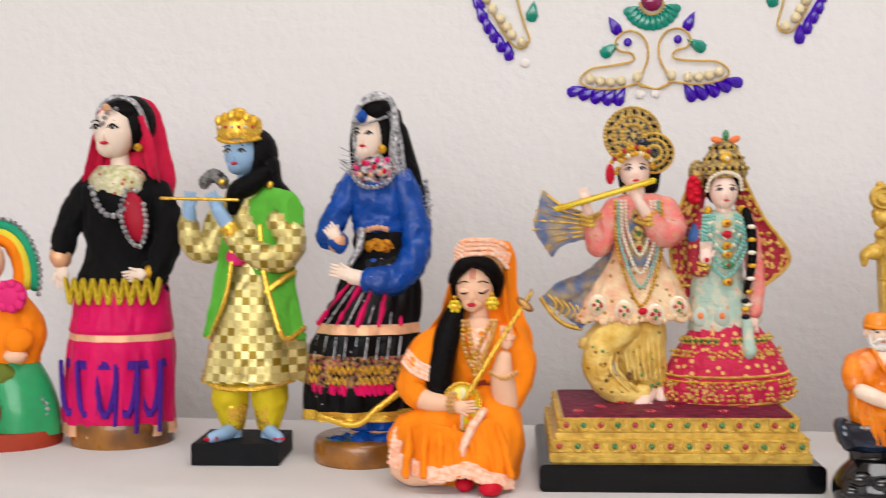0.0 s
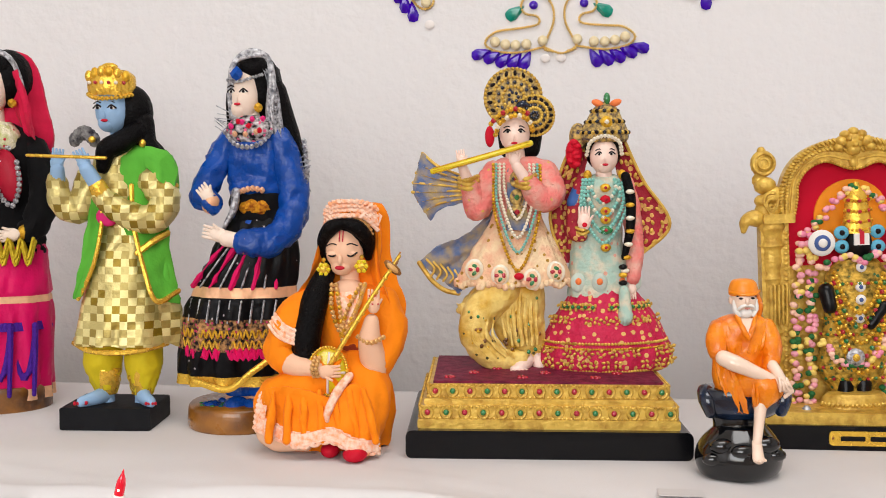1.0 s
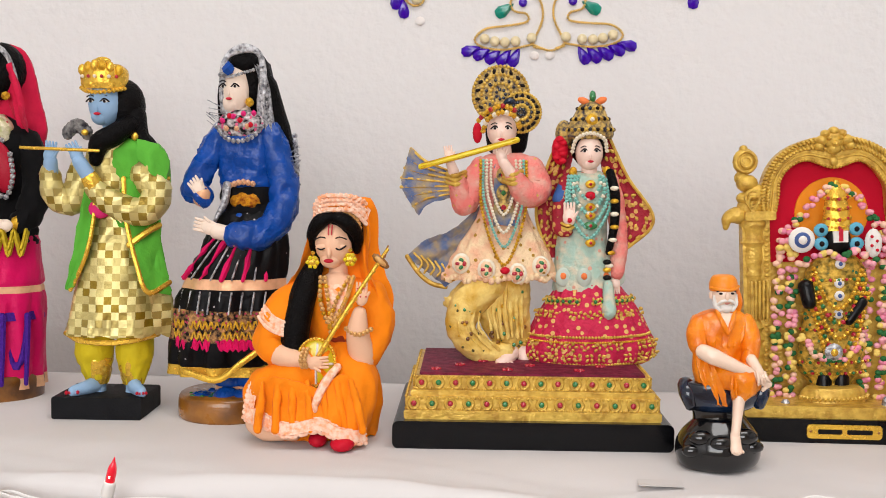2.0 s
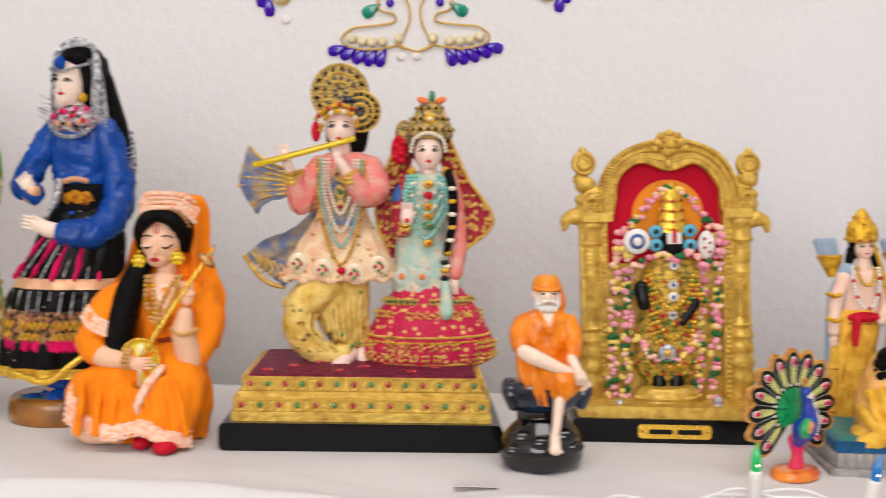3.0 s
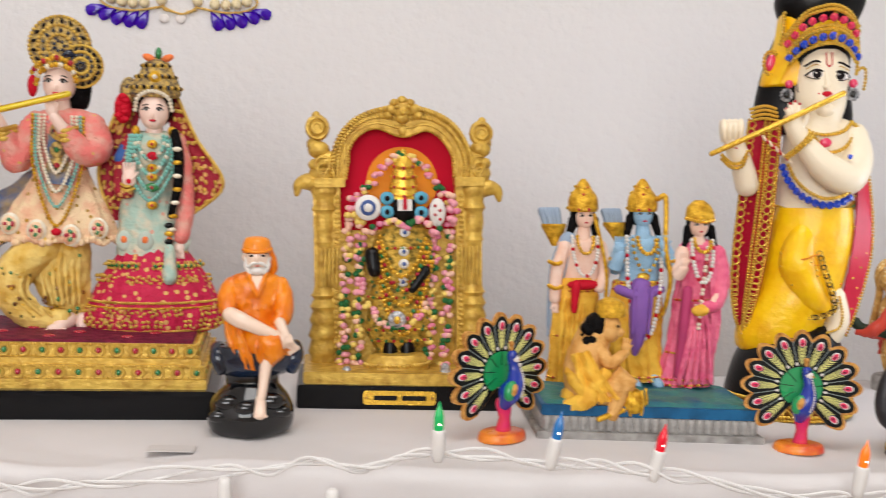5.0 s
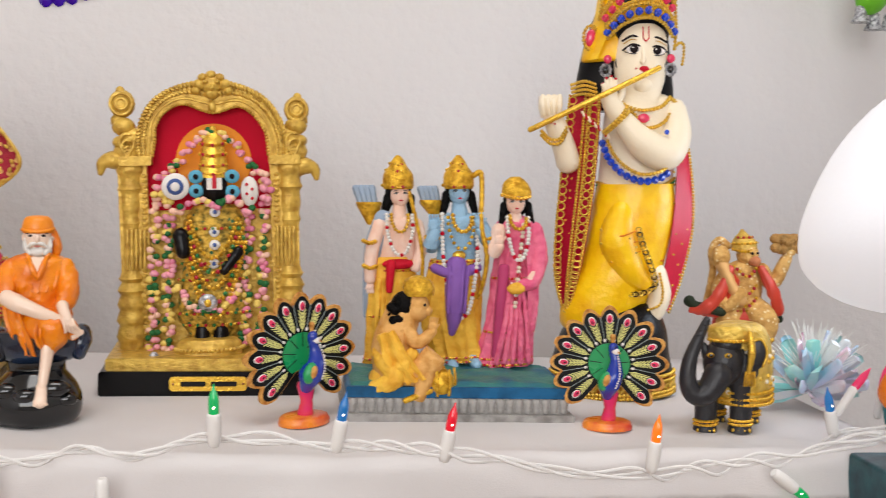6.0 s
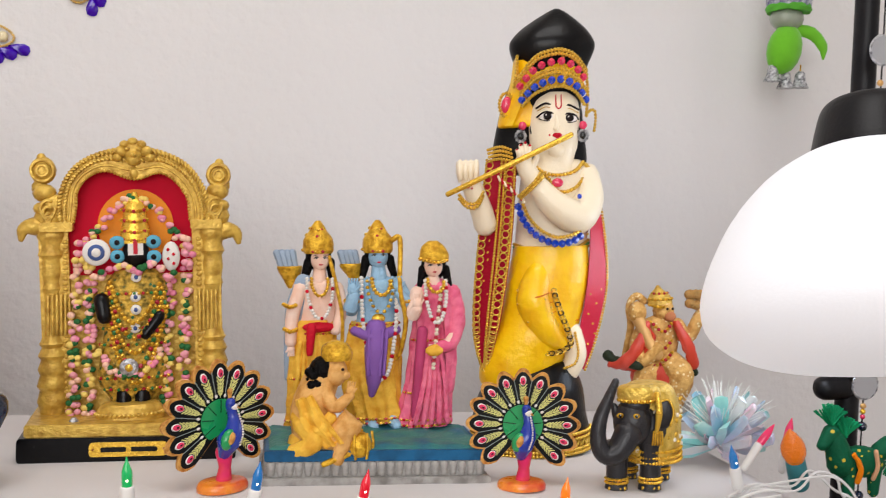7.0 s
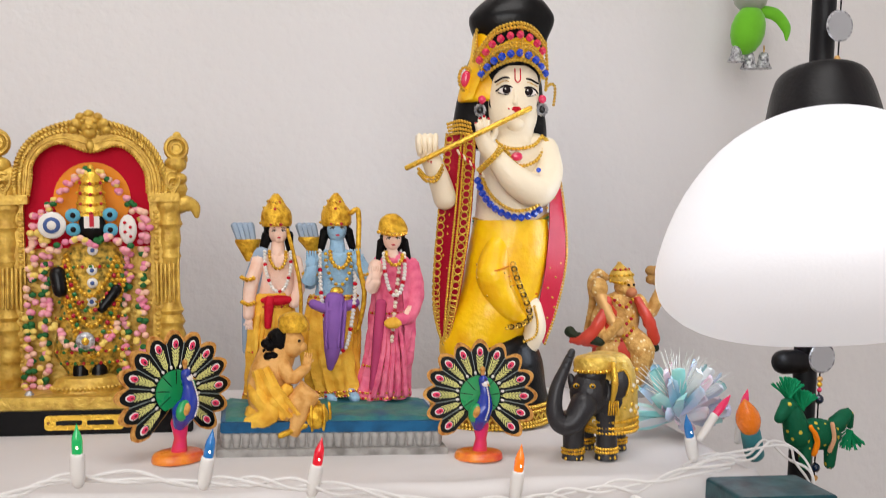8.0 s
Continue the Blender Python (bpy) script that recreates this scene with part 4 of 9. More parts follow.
    f.tube([(566, 654, 54), (602, 662, 74), (636, 664, 86)], [21, 18, 12], SKIN_TAN, 14)
    hand(f, 652, 668, 94, 12, 24, SKIN_TAN, 86)
    for o in (0, 7):
        f.beads([(632 + o, 645, 90), (628 + o, 662, 101), (632 + o, 680, 92)], 4.4, BEAD_TAN, 1.6)
    f.tube([(744, 560, 2), (758, 610, 12), (738, 662, 34)], [28, 32, 26], ORANGE, 14)
    f.tube([(732, 668, 44), (726, 620, 64), (730, 584, 72)], [25, 21, 13], SKIN_TAN, 14)
    hand(f, 734, 556, 78, 12, 25, SKIN_TAN, 2)
    for k in range(4):
        f.bead(728 + k * 5, 540 + (k % 2) * 14, 88, 1.6, LIP_RED)
    f.beads([(706, 612, 70), (728, 620, 86), (752, 612, 72)], 5, BEAD_TAN, 1.6)
    return f.thing("seated_doll", pose(0.003, 0.642, T, 0, 0, 1.0) @ Matrix.Diagonal((1.019, 1.019, 1.054, 1)), "seated doll in orange chiffon with lace trim holding a small lute", "doll", "cloth dolls")


def part_idol():
    f = Fig(20.8, 772.2, 0.000547, -0.7)
    f.stack([(742, 0, 96), (756, 0, 98), (795, 0, 96), (806, 0, 92)], mat("terracotta_red_base", "a8402c", 0.55, mix=0.3), 0.8, 0)
    f.stack([(610, 6, 46), (650, 14, 64), (700, 22, 74), (750, 24, 76)], mat("green_glazed_sari", "1f9a5c", 0.35, mix=0.3, coat=0.3), 0.7, 8, 6, 4)
    f.stack([(505, 4, 34), (540, 6, 58), (580, 8, 64), (625, 6, 52)], ORANGE, 0.7, 6)
    f.ball(4, 640, 40, 34, 22, 20, mat("olive_green_sash", "6b7a2c", 0.5), 12)
    f.ball(40, 580, 40, 26, 24, 22, ORANGE, 12)
    f.ball(36, 606, 46, 22, 14, 16, SKIN_TAN, 10)
    f.ball(30, 500, 46, 29, 29, 14, PINK_SASH, 14)
    for k in range(9):
        f.ball(30 + 22 * math.cos(k * 0.7), 500 + 22 * math.sin(k * 0.7), 54, 9, 9, 6, PINK_SASH, 8)
    f.ball(-24, 440, 24, 32, 40, 28, SKIN_TAN, 14)
    for k, (m, r) in enumerate(((mat("teal_green_halo", "1f9c74", 0.5), 66), (mat("yellow_halo", "e7d23a", 0.5), 52), (ORANGE, 40))):
        f.tube([(-20 + r * math.cos(a), 470 + (r + 28) * math.sin(a) * -1.0, -20 + k * 3) for a in np.linspace(-0.2, math.pi + 0.2, 14)], [10], m, 8, 40)
    f.beads([(-20 + 76 * math.cos(a), 470 - 106 * math.sin(a), -16) for a in np.linspace(-0.3, math.pi, 18)], 5, SILVER, 2.2)
    f.beads([(62, 670, 34), (84, 700, 30), (76, 745, 30)], 6, SILVER, 1.7)
    f.ball(-10, 705, 62, 26, 32, 14, RED_SHOE, 12)
    return f.thing("painted_idol", pose(-0.44, 0.77, T, 0, 0, 2.3), "painted clay figurine in green and orange on red base", "figurine")


def carved_plinth(parent):
    """Two gold tiers with round studs on a black board; x, y from the plinth's own middle."""
    f = Fig()
    f.box(-0.114, -0.0225, 0.114, 0, -0.079, 0.079, BOARD_BLACK, 0.005)
    f.part("base_board", parent, "black lacquered base board", False)
    for x0, z0, z1, dep, name in ((0.105, 0.0225, 0.030, 0.072, "lower_moulding"), (0.103, 0.030, 0.0405, 0.070, "lower_tier"), (0.100, 0.0405, 0.0455, 0.067, "middle_moulding"), (0.0965, 0.0455, 0.0565, 0.0635, "upper_tier")):
        f = Fig()
        f.box(-x0, -z1, x0, -z0, -dep, dep, GOLD_RESIN, 0.0015)
        if "tier" in name:
            for zz in (z0 + 0.0006, z1 - 0.0006):
                n = int(x0 * 2 / 0.0036)
                for i in range(n):
                    f.bead(-x0 + (i + 0.5) * 2 * x0 / n, -zz, dep + 0.0006, 0.0014, GOLD_RESIN)
                for s in (-1, 1):
                    for i in range(int(dep * 2 / 0.0036)):
                        f.bead(s * (x0 + 0.0006), -zz, -dep + (i + 0.5) * 0.0036, 0.0014, GOLD_RESIN)
        f.part(name, parent, smooth=False)
    f = Fig()
    f.box(-0.093, -0.0585, 0.093, -0.0565, -0.060, 0.060, MAROON, 0.001)
    for k in range(9):
        cx, cd = -0.08 + 0.02 * k, 0.045 - 0.02 * (k % 3)
        for j in range(5):
            f.ball(cx + 0.003 * math.cos(j * 1.26), -0.0588, cd + 0.003 * math.sin(j * 1.26), 0.002, 0.0014, 0.002, RED_STONE, 6)
    f.part("carpet_top", parent, "maroon painted top with petals")
    ring = {}
    for c, m in (("red", RED_STONE), ("green", GREEN_STONE)):
        g = Fig()
        g.tube([(0.0042 * math.cos(a), 0.0042 * math.sin(a), 0) for a in np.linspace(0, 2 * math.pi, 10)], [0.0011], GOLD_RESIN, 5, 14)
        g.ball(0, 0, 0, 0.0024, 0.0024, 0.0018, m, 8)
        ring[c] = g.mesh("stud_" + c)
    for zc, half, dep in ((0.0352, 0.097, 0.0706), (0.051, 0.091, 0.0641)):
        for i in range(14):
            shared("stud", ring["red" if i % 2 == 0 else "green"], parent, pose(-half + 2 * half * i / 13, -dep, zc))
        for i in range(8):
            for s in (-1, 1):
                shared("stud", ring["red" if i % 2 else "green"], parent, pose(s * (half + 0.0062), -dep + 0.008 + (2 * dep - 0.016) * i / 7, zc, 0, 0, 90))


def flute_couple():
    root = empty("couple_statue", pose(0.1835, 0.684, T) @ Matrix.Diagonal((0.992, 0.992, 1.006, 1)), "painted resin couple statue with flute on gold studded plinth", "statue")
    carved_plinth(root)
    o = (372, 1076, 0.000307, 1.2)
    # the flute player
    f = Fig(*o)
    f.skin = SKIN_PINK
    f.stack([(630, 298, 78), (690, 300, 84), (760, 306, 76), (810, 320, 62), (850, 336, 46), (872, 344, 40)], YELLOW_PAINT, 0.6, 4, 9, 4, 40)
    f.tube([(270, 660, 30), (200, 730, 42), (186, 800, 48), (240, 856, 46), (318, 862, 42)], [52, 48, 40, 34, 24], YELLOW_PAINT, 16, 28)
    f.tube([(240, 668, 8), (170, 716, 4), (140, 726, 0)], [40, 26, 8], YELLOW_PAINT, 12)
    f.strip([(134, 708, 4), (150, 760, 10), (160, 820, 14), (220, 874, 18)], [(196, 700, 40), (196, 760, 58), (206, 820, 64), (262, 878, 60)], YELLOW_PAINT, 10, 20, 8, 3, 4)
    for k in range(7):
        f.tube([(270 + k * 15, 668, 50 - abs(k - 3) * 6), (262 + k * 16, 740, 60 - abs(k - 3) * 6), (276 + k * 14, 820, 54 - abs(k - 3) * 4)], [4, 6, 4], YELLOW_PAINT, 6)
    for k in range(4):
        f.tube([(196 + k * 14, 716 + k * 8, 84 - k * 2), (178 + k * 20, 790, 88 - k * 3), (220 + k * 24, 846 + k * 2, 82 - k * 4)], [2, 4, 2], YELLOW_PAINT, 6)
    rnd = random.Random(21)
    for k in range(34):
        u, w = rnd.random(), rnd.uniform(-1, 1)
        if k % 2:
            x, v, d = 306 + 62 * w, 670 + 170 * u, 4 + 46 * math.sqrt(1 - 0.8 * w * w) + 6
        else:
            x, v, d = 196 + 30 * w, 720 + 110 * u, 46 + 44 * math.sqrt(1 - 0.7 * w * w)
        f.ball(x, v, d, 6, 6, 4, (GREEN_STONE, WOOD, GOLD)[k % 3], 7)
    f.tube([(330, 866, 26), (308, 884, 66), (292, 886, 78)], [24, 20, 13], SKIN_PINK, 12)
    f.tube([(362, 852, 6), (368, 884, 26)], [24, 20], SKIN_PINK, 12)
    for k in range(5):
        f.ball(284 + k * 11, 888, 92 - k * 3, 6, 6, 9, SKIN_PINK, 8)
    # flared tunic with oval medallions
    f.stack([(430, 308, 62), (480, 308, 74), (530, 305, 104), (590, 300, 138), (640, 298, 158), (654, 298, 160)], CREAM_SILK, 0.5, 0, 11, 9, 66)
    for k in range(30):
        a = math.pi * (k + 0.5) / 30
        f.ball(298 + 163 * math.cos(a), 650 + 6 * math.sin(k * 1.3), 84 * math.sin(a), 9, 9, 7, CREAM_SILK, 8)
    for x, v, d, t in ((186, 606, 62, 10), (258, 622, 82, 4), (346, 634, 82, -2), (414, 616, 62, -12)):
        f.ball(x, v, d, 26, 30, 8, PEARL, 14, t)
        f.ball(x, v, d + 5, 18, 22, 6, CREAM_SILK, 12, t)
        for q in range(4):
            f.ball(x + 9 * math.cos(q * 1.6), v + 10 * math.sin(q * 1.6), d + 10, 6, 8, 4, GREEN_STONE if q % 2 else RED_STONE, 8, q * 40)
    # trunk and shoulders
    f.stack([(300, 318, 44), (320, 318, 84), (360, 312, 88), (420, 308, 68), (470, 308, 66), (500, 308, 74)], PINK_SILK, 0.6, 0, 6, 2, 36)
    f.strip([(284, 330, 44), (282, 420, 50), (280, 500, 56)], [(334, 330, 44), (334, 420, 50), (340, 500, 56)], SHAWL, 6, 14, 5)
    for v in (360, 410, 450):
        f.ball(308, v, 58, 20, 24, 7, JEWEL, 12)
        f.bead(308, v, 66, 8, RED_STONE if v != 410 else GREEN_STONE)
    for w, b, r, m in ((34, 470, 5, PEARL), (46, 520, 5.4, PEARL), (56, 560, 5, TEAL_BEAD), (64, 610, 5.4, GOLD)):
        f.beads([(308 - w, 318, 50), (306 - w * 0.9, (318 + b) / 2, 64), (308, b, 76), (312 + w * 0.9, (318 + b) / 2, 64), (310 + w, 318, 50)], r, m, 1.8)
    f.ball(310, 625, 90, 14, 10, 8, ROSE, 10)
    # shawl: a fan behind the hand and a fall behind the hip
    for k in range(7):
        a0, a1 = k / 7, (k + 1) / 7
        L = lambda u: (10 + 120 * max(0, u - 0.55) + 66 * max(0, 0.5 - u), 282 + 190 * u, -10 + 10 * math.sin(u * 22))
        f.strip([(165, 350 + 70 * a0, 4), (90, 320 + 120 * a0, 2), L(a0)], [(165, 350 + 70 * a1, 4), (90, 320 + 120 * a1, 8), L(a1)], SHAWL, 8, 10, 3)
        f.tube([(165, 350 + 70 * a0, 10), (90, 320 + 120 * a0, 10), L(a0)], [3, 4, 5], GOLD_RESIN, 6)
    f.strip([(250, 440, -10), (170, 510, -14), (80, 548, -16), (28, 590, -10)], [(262, 560, -6), (214, 590, 2), (180, 640, 0), (140, 676, 4)], SHAWL, 10, 22, 10, 5, 7)
    f.tube([(28, 590, -4), (64, 640, 4), (100, 668, 6), (140, 678, 8)], [7], GOLD_RESIN, 8)
    for k in range(6):
        f.tube([(50 + k * 20, 580 + k * 8, 6), (72 + k * 18, 606 + k * 8, 10), (60 + k * 18, 632 + k * 5, 8)], [3.4], GOLD_RESIN, 6)
    # arms, cuffs and flute
    f.tube([(250, 345, 10), (206, 420, 24), (196, 432, 34), (176, 372, 54)], [40, 40, 36, 24], PINK_SILK, 14, 20)
    f.tube([(386, 345, 10), (404, 398, 24), (372, 412, 54), (334, 364, 76)], [40, 42, 36, 24], PINK_SILK, 14, 20)
    for x, v, d, t in ((174, 366, 58, -10), (334, 366, 78, 24)):
        for q in (-12, 0, 12):
            f.tube([(x - 26, v + q, d - 10), (x, v + q + 6, d + 20), (x + 26, v + q - 4, d - 10)], [7], GOLD_RESIN, 7, 12)
    f.tube([(170, 356, 62), (158, 322, 74)], [16, 13], SKIN_PINK, 10)
    hand(f, 156, 308, 82, 14, 30, SKIN_PINK, -8)
    f.tube([(328, 356, 84), (306, 322, 92)], [17, 14], SKIN_PINK, 10)
    hand(f, 302, 306, 96, 16, 32, SKIN_PINK, -12)
    f.tube([(76, 334, 96), (210, 300, 104), (346, 264, 108)], [8.5], FLUTE_YELLOW, 12)
    for q in range(3):
        f.tube([(78, 326 + q * 7, 104), (342, 260 + q * 6, 115)], [1.6], GOLD, 5)
    # head, hair, disc headdress
    f.tube([(306, 262, 10), (308, 318, 8)], [24, 30], SKIN_PINK, 12)
    head(f, 306, 234, 16, 43, 50, SKIN_PINK, -0.06)
    f.stack([(180, 316, 40), (220, 322, 62), (262, 322, 60), (292, 322, 52), (300, 322, 36)], BLACK_HAIR, 0.5, -22)
    f.ball(236, 240, 12, 14, 30, 12, ROSE, 10)
    for x, v, r, d in ((304, 132, 84, -8), (362, 184, 58, 2)):
        f.ball(x, v, d, r, r, 15, JEWEL, 26)
        for rr, n, m in ((0.95, 44, GOLD_RESIN), (0.8, 17, EYE_DARK), (0.66, 32, GOLD_RESIN), (0.5, 13, SEAT_BLUE), (0.36, 18, GOLD_RESIN), (0.16, 7, SEAT_BLUE)):
            for q in range(n):
                a = q * 2 * math.pi / n
                e = d + 15 * math.sqrt(max(0.02, 1 - rr * rr)) + 2
                f.ball(x + r * rr * math.cos(a), v + r * rr * math.sin(a), e, 5, 8 if m is EYE_DARK else 5, 4, m, 7, 90 - math.degrees(a) if m is EYE_DARK else 0)
    f.tube([(302 + 16, 158, 12), (330, 152, 16), (350, 158, 14)], [9, 12, 4], SEAT_BLUE, 10)
    f.beads([(252, 236, 40), (266, 204, 54), (306, 186, 62), (344, 200, 54), (358, 236, 40)], 8, GOLD_BRIGHT, 1.5, [GOLD_BRIGHT, GOLD, PEARL])
    f.beads([(240, 206, 36), (262, 184, 50), (306, 168, 56), (346, 182, 50)], 8, GOLD, 1.5, [GOLD, RED_STONE, GOLD_BRIGHT])
    f.part("flute_figure", root, "painted figure in coral and cream holding a yellow flute").location.y = 0.016
    # the lady
    f = Fig(*o)
    f.skin = SKIN_PINK
    prof = [(664, 552, 80), (690, 554, 98), (730, 556, 128), (780, 556, 158), (820, 556, 176), (850, 555, 186), (880, 553, 182), (896, 552, 166)]
    f.stack(prof, CRIMSON, 0.62, 0, 16, 9, 96)
    for v, r, m, s in ((812, 172, GOLD_RESIN, 4.5), (826, 176, GOLD, 3.6), (888, 172, GOLD_RESIN, 4.5)):
        f.ring(v, 555, r + 4, 0.64, 0, s, [m], 2.0)
    for k in range(60):
        a, row = math.pi * ((k * 0.618) % 1), k % 4
        v = (716, 752, 838, 868)[row]
        r = np.interp(v, [p[0] for p in prof], [p[2] for p in prof]) + 7
        cx, cd = 555 + r * math.cos(a), r * 0.63 * math.sin(a)
        for q in range(4):
            f.ball(cx + 9 * math.cos(q * 1.57 + k), v + 9 * math.sin(q * 1.57 + k), cd, 4, 6, 3, GOLD_RESIN, 6, q * 45)
        if row == 0:
            f.bead(cx, v, cd + 3, 6, GREEN_STONE)
    f.stack([(352, 552, 30), (368, 552, 66), (400, 550, 74), (470, 542, 66), (540, 536, 70), (600, 540, 82), (660, 546, 92), (690, 548, 96)], TEAL_PEARL, 0.6, 0, 8, 3, 44)
    for x in (478, 536, 600, 634):
        f.ball(x, 650, 58 - abs(x - 548) * 0.25, 22, 28, 7, mat("pale_grey_medallion", "bcc8bc", 0.4, mix=0.3), 12)
        f.ball(x, 646, 64 - abs(x - 548) * 0.25, 9, 10, 5, mat("orange_petals", "f0824a", 0.5), 8)
    for w, b, r in ((26, 430, 6), (36, 470, 6.5), (46, 510, 6.5), (54, 540, 6)):
        f.beads([(548 - w, 366, 40), (544 - w, (366 + b) / 2, 50), (548, b, 58), (556 + w, (366 + b) / 2, 50), (556 + w, 366, 40)], r, TEAL_BEAD, 1.7, [TEAL_BEAD, TEAL_BEAD, PEARL] if w < 40 else [TEAL_BEAD])
    for v, m in ((388, GOLD), (420, ROSE), (452, GOLD), (476, GOLD), (504, GREEN_STONE), (552, GOLD)):
        f.ball(554, v, 58, 15 if m is not GREEN_STONE else 20, 12, 7, m, 10)
        f.bead(554, v, 65, 5, RED_STONE)
    # brocade veil behind her
    for edge, inner in (([(480, 246, -10), (436, 340, -10), (404, 470, -6), (440, 596, 0)], [(530, 250, -24), (500, 360, -22), (480, 480, -20), (490, 600, -16)]),
                        ([(618, 262, -10), (668, 370, -8), (742, 494, -4), (650, 584, 4)], [(580, 250, -24), (600, 370, -22), (630, 490, -16), (610, 580, -12)])):
        f.strip(edge, inner, VEIL_RED, 9, 26, 8, 4, 5)
        f.tube([(a, v, d + 5) for a, v, d in edge], [5], GOLD_RESIN, 7, 30)
        p, q = spline(edge, 12), spline(inner, 12)
        for i in range(1, 11):
            for u in (0.18, 0.42, 0.66):
                w = p[i] * (1 - u) + q[i] * u
                f.ball(w[0], w[1] + 6 * (i % 2), w[2] + 8, 8, 5, 4, GOLD_RESIN, 6, i * 35)
    f.tube([(498, 380, 12), (476, 440, 20), (470, 510, 34), (490, 520, 50)], [28, 26, 22, 16], VEIL_RED, 12)
    f.tube([(490, 392, 14), (470, 430, 24)], [24, 22], mat("navy_sleeve_paint", "3d5f9c", 0.45, mix=0.3), 12)
    for q in (0, 12):
        f.tube([(472, 508 - q, 50), (490, 514 - q, 66), (508, 506 - q, 52)], [5], GOLD_RESIN, 6, 10)
    hand(f, 494, 480, 62, 19, 40, SKIN_PINK, 0)
    f.ball(494, 488, 74, 7, 7, 3, ROSE, 8)
    f.tube([(610, 380, 10), (630, 450, 14), (640, 560, 22), (630, 640, 40)], [28, 26, 24, 20], PINK_SILK, 12)
    hand(f, 626, 668, 48, 14, 28, SKIN_PINK, 178)
    f.tube([(612, 356, 40), (624, 420, 52), (622, 500, 56), (604, 580, 62)], [13, 15, 13, 9], BLACK_HAIR, 10, 24)
    for k in range(7):
        f.ball(621 - max(0, k - 3) * 5, 400 + k * 36, 66, 13, 7, 8, GOLD if k % 2 else PEARL, 8)
    for v in (606, 628, 650):
        f.ball(600, v, 66, 13, 8, 11, BLACK_PAINT if v != 628 else GOLD, 8)
    f.tube([(602, 668, 70), (604, 748, 84)], [12, 20], TEAL_PEARL, 10)
    # head and crown
    f.tube([(556, 330, 8), (556, 366, 8)], [20, 26], SKIN_PINK, 12)
    head(f, 555, 300, 20, 40, 50, SKIN_PINK)
    f.ball(556, 284, -4, 52, 58, 42, BLACK_HAIR, 16)
    f.ball(486, 246, -4, 26, 40, 24, JEWEL, 14)
    f.stack([(150, 562, 8), (168, 562, 34), (196, 560, 48), (224, 558, 64), (250, 556, 70), (262, 556, 62)], JEWEL, 0.75, 2, 12, 2, 40)
    for v, r in ((176, 38), (206, 54), (236, 68)):
        f.ring(v, 559, r, 0.76, 4, 6, [GOLD_RESIN, SEAT_BLUE, GOLD_RESIN, EYE_DARK], 1.8)
    f.ball(560, 208, 46, 17, 17, 7, GOLD, 10)
    f.bead(560, 208, 54, 7, PEARL)
    f.beads([(506, 296, 30), (516, 262, 46), (554, 246, 56), (594, 262, 46), (604, 296, 30)], 6.5, PEARL, 1.6)
    for x in (540, 590):
        f.ball(x, 154, 12, 18, 10, 10, MATS["orange_petals"], 10, 20 if x < 560 else -20)
    f.ball(566, 142, 12, 10, 17, 10, GREEN_STONE, 10)
    f.ball(472, 292, 14, 24, 42, 16, ROSE, 12)
    for k in range(7):
        f.ball(472 + 10 * math.sin(k * 2.2), 262 + k * 10, 28, 12, 8, 7, ROSE, 8)
    for x in (508, 604):
        f.ball(x, 352, 30, 12, 14, 9, GOLD, 10)
    f.part("lady_figure", root, "painted figure in teal bodice and crimson skirt").location.y = 0.016
    return root


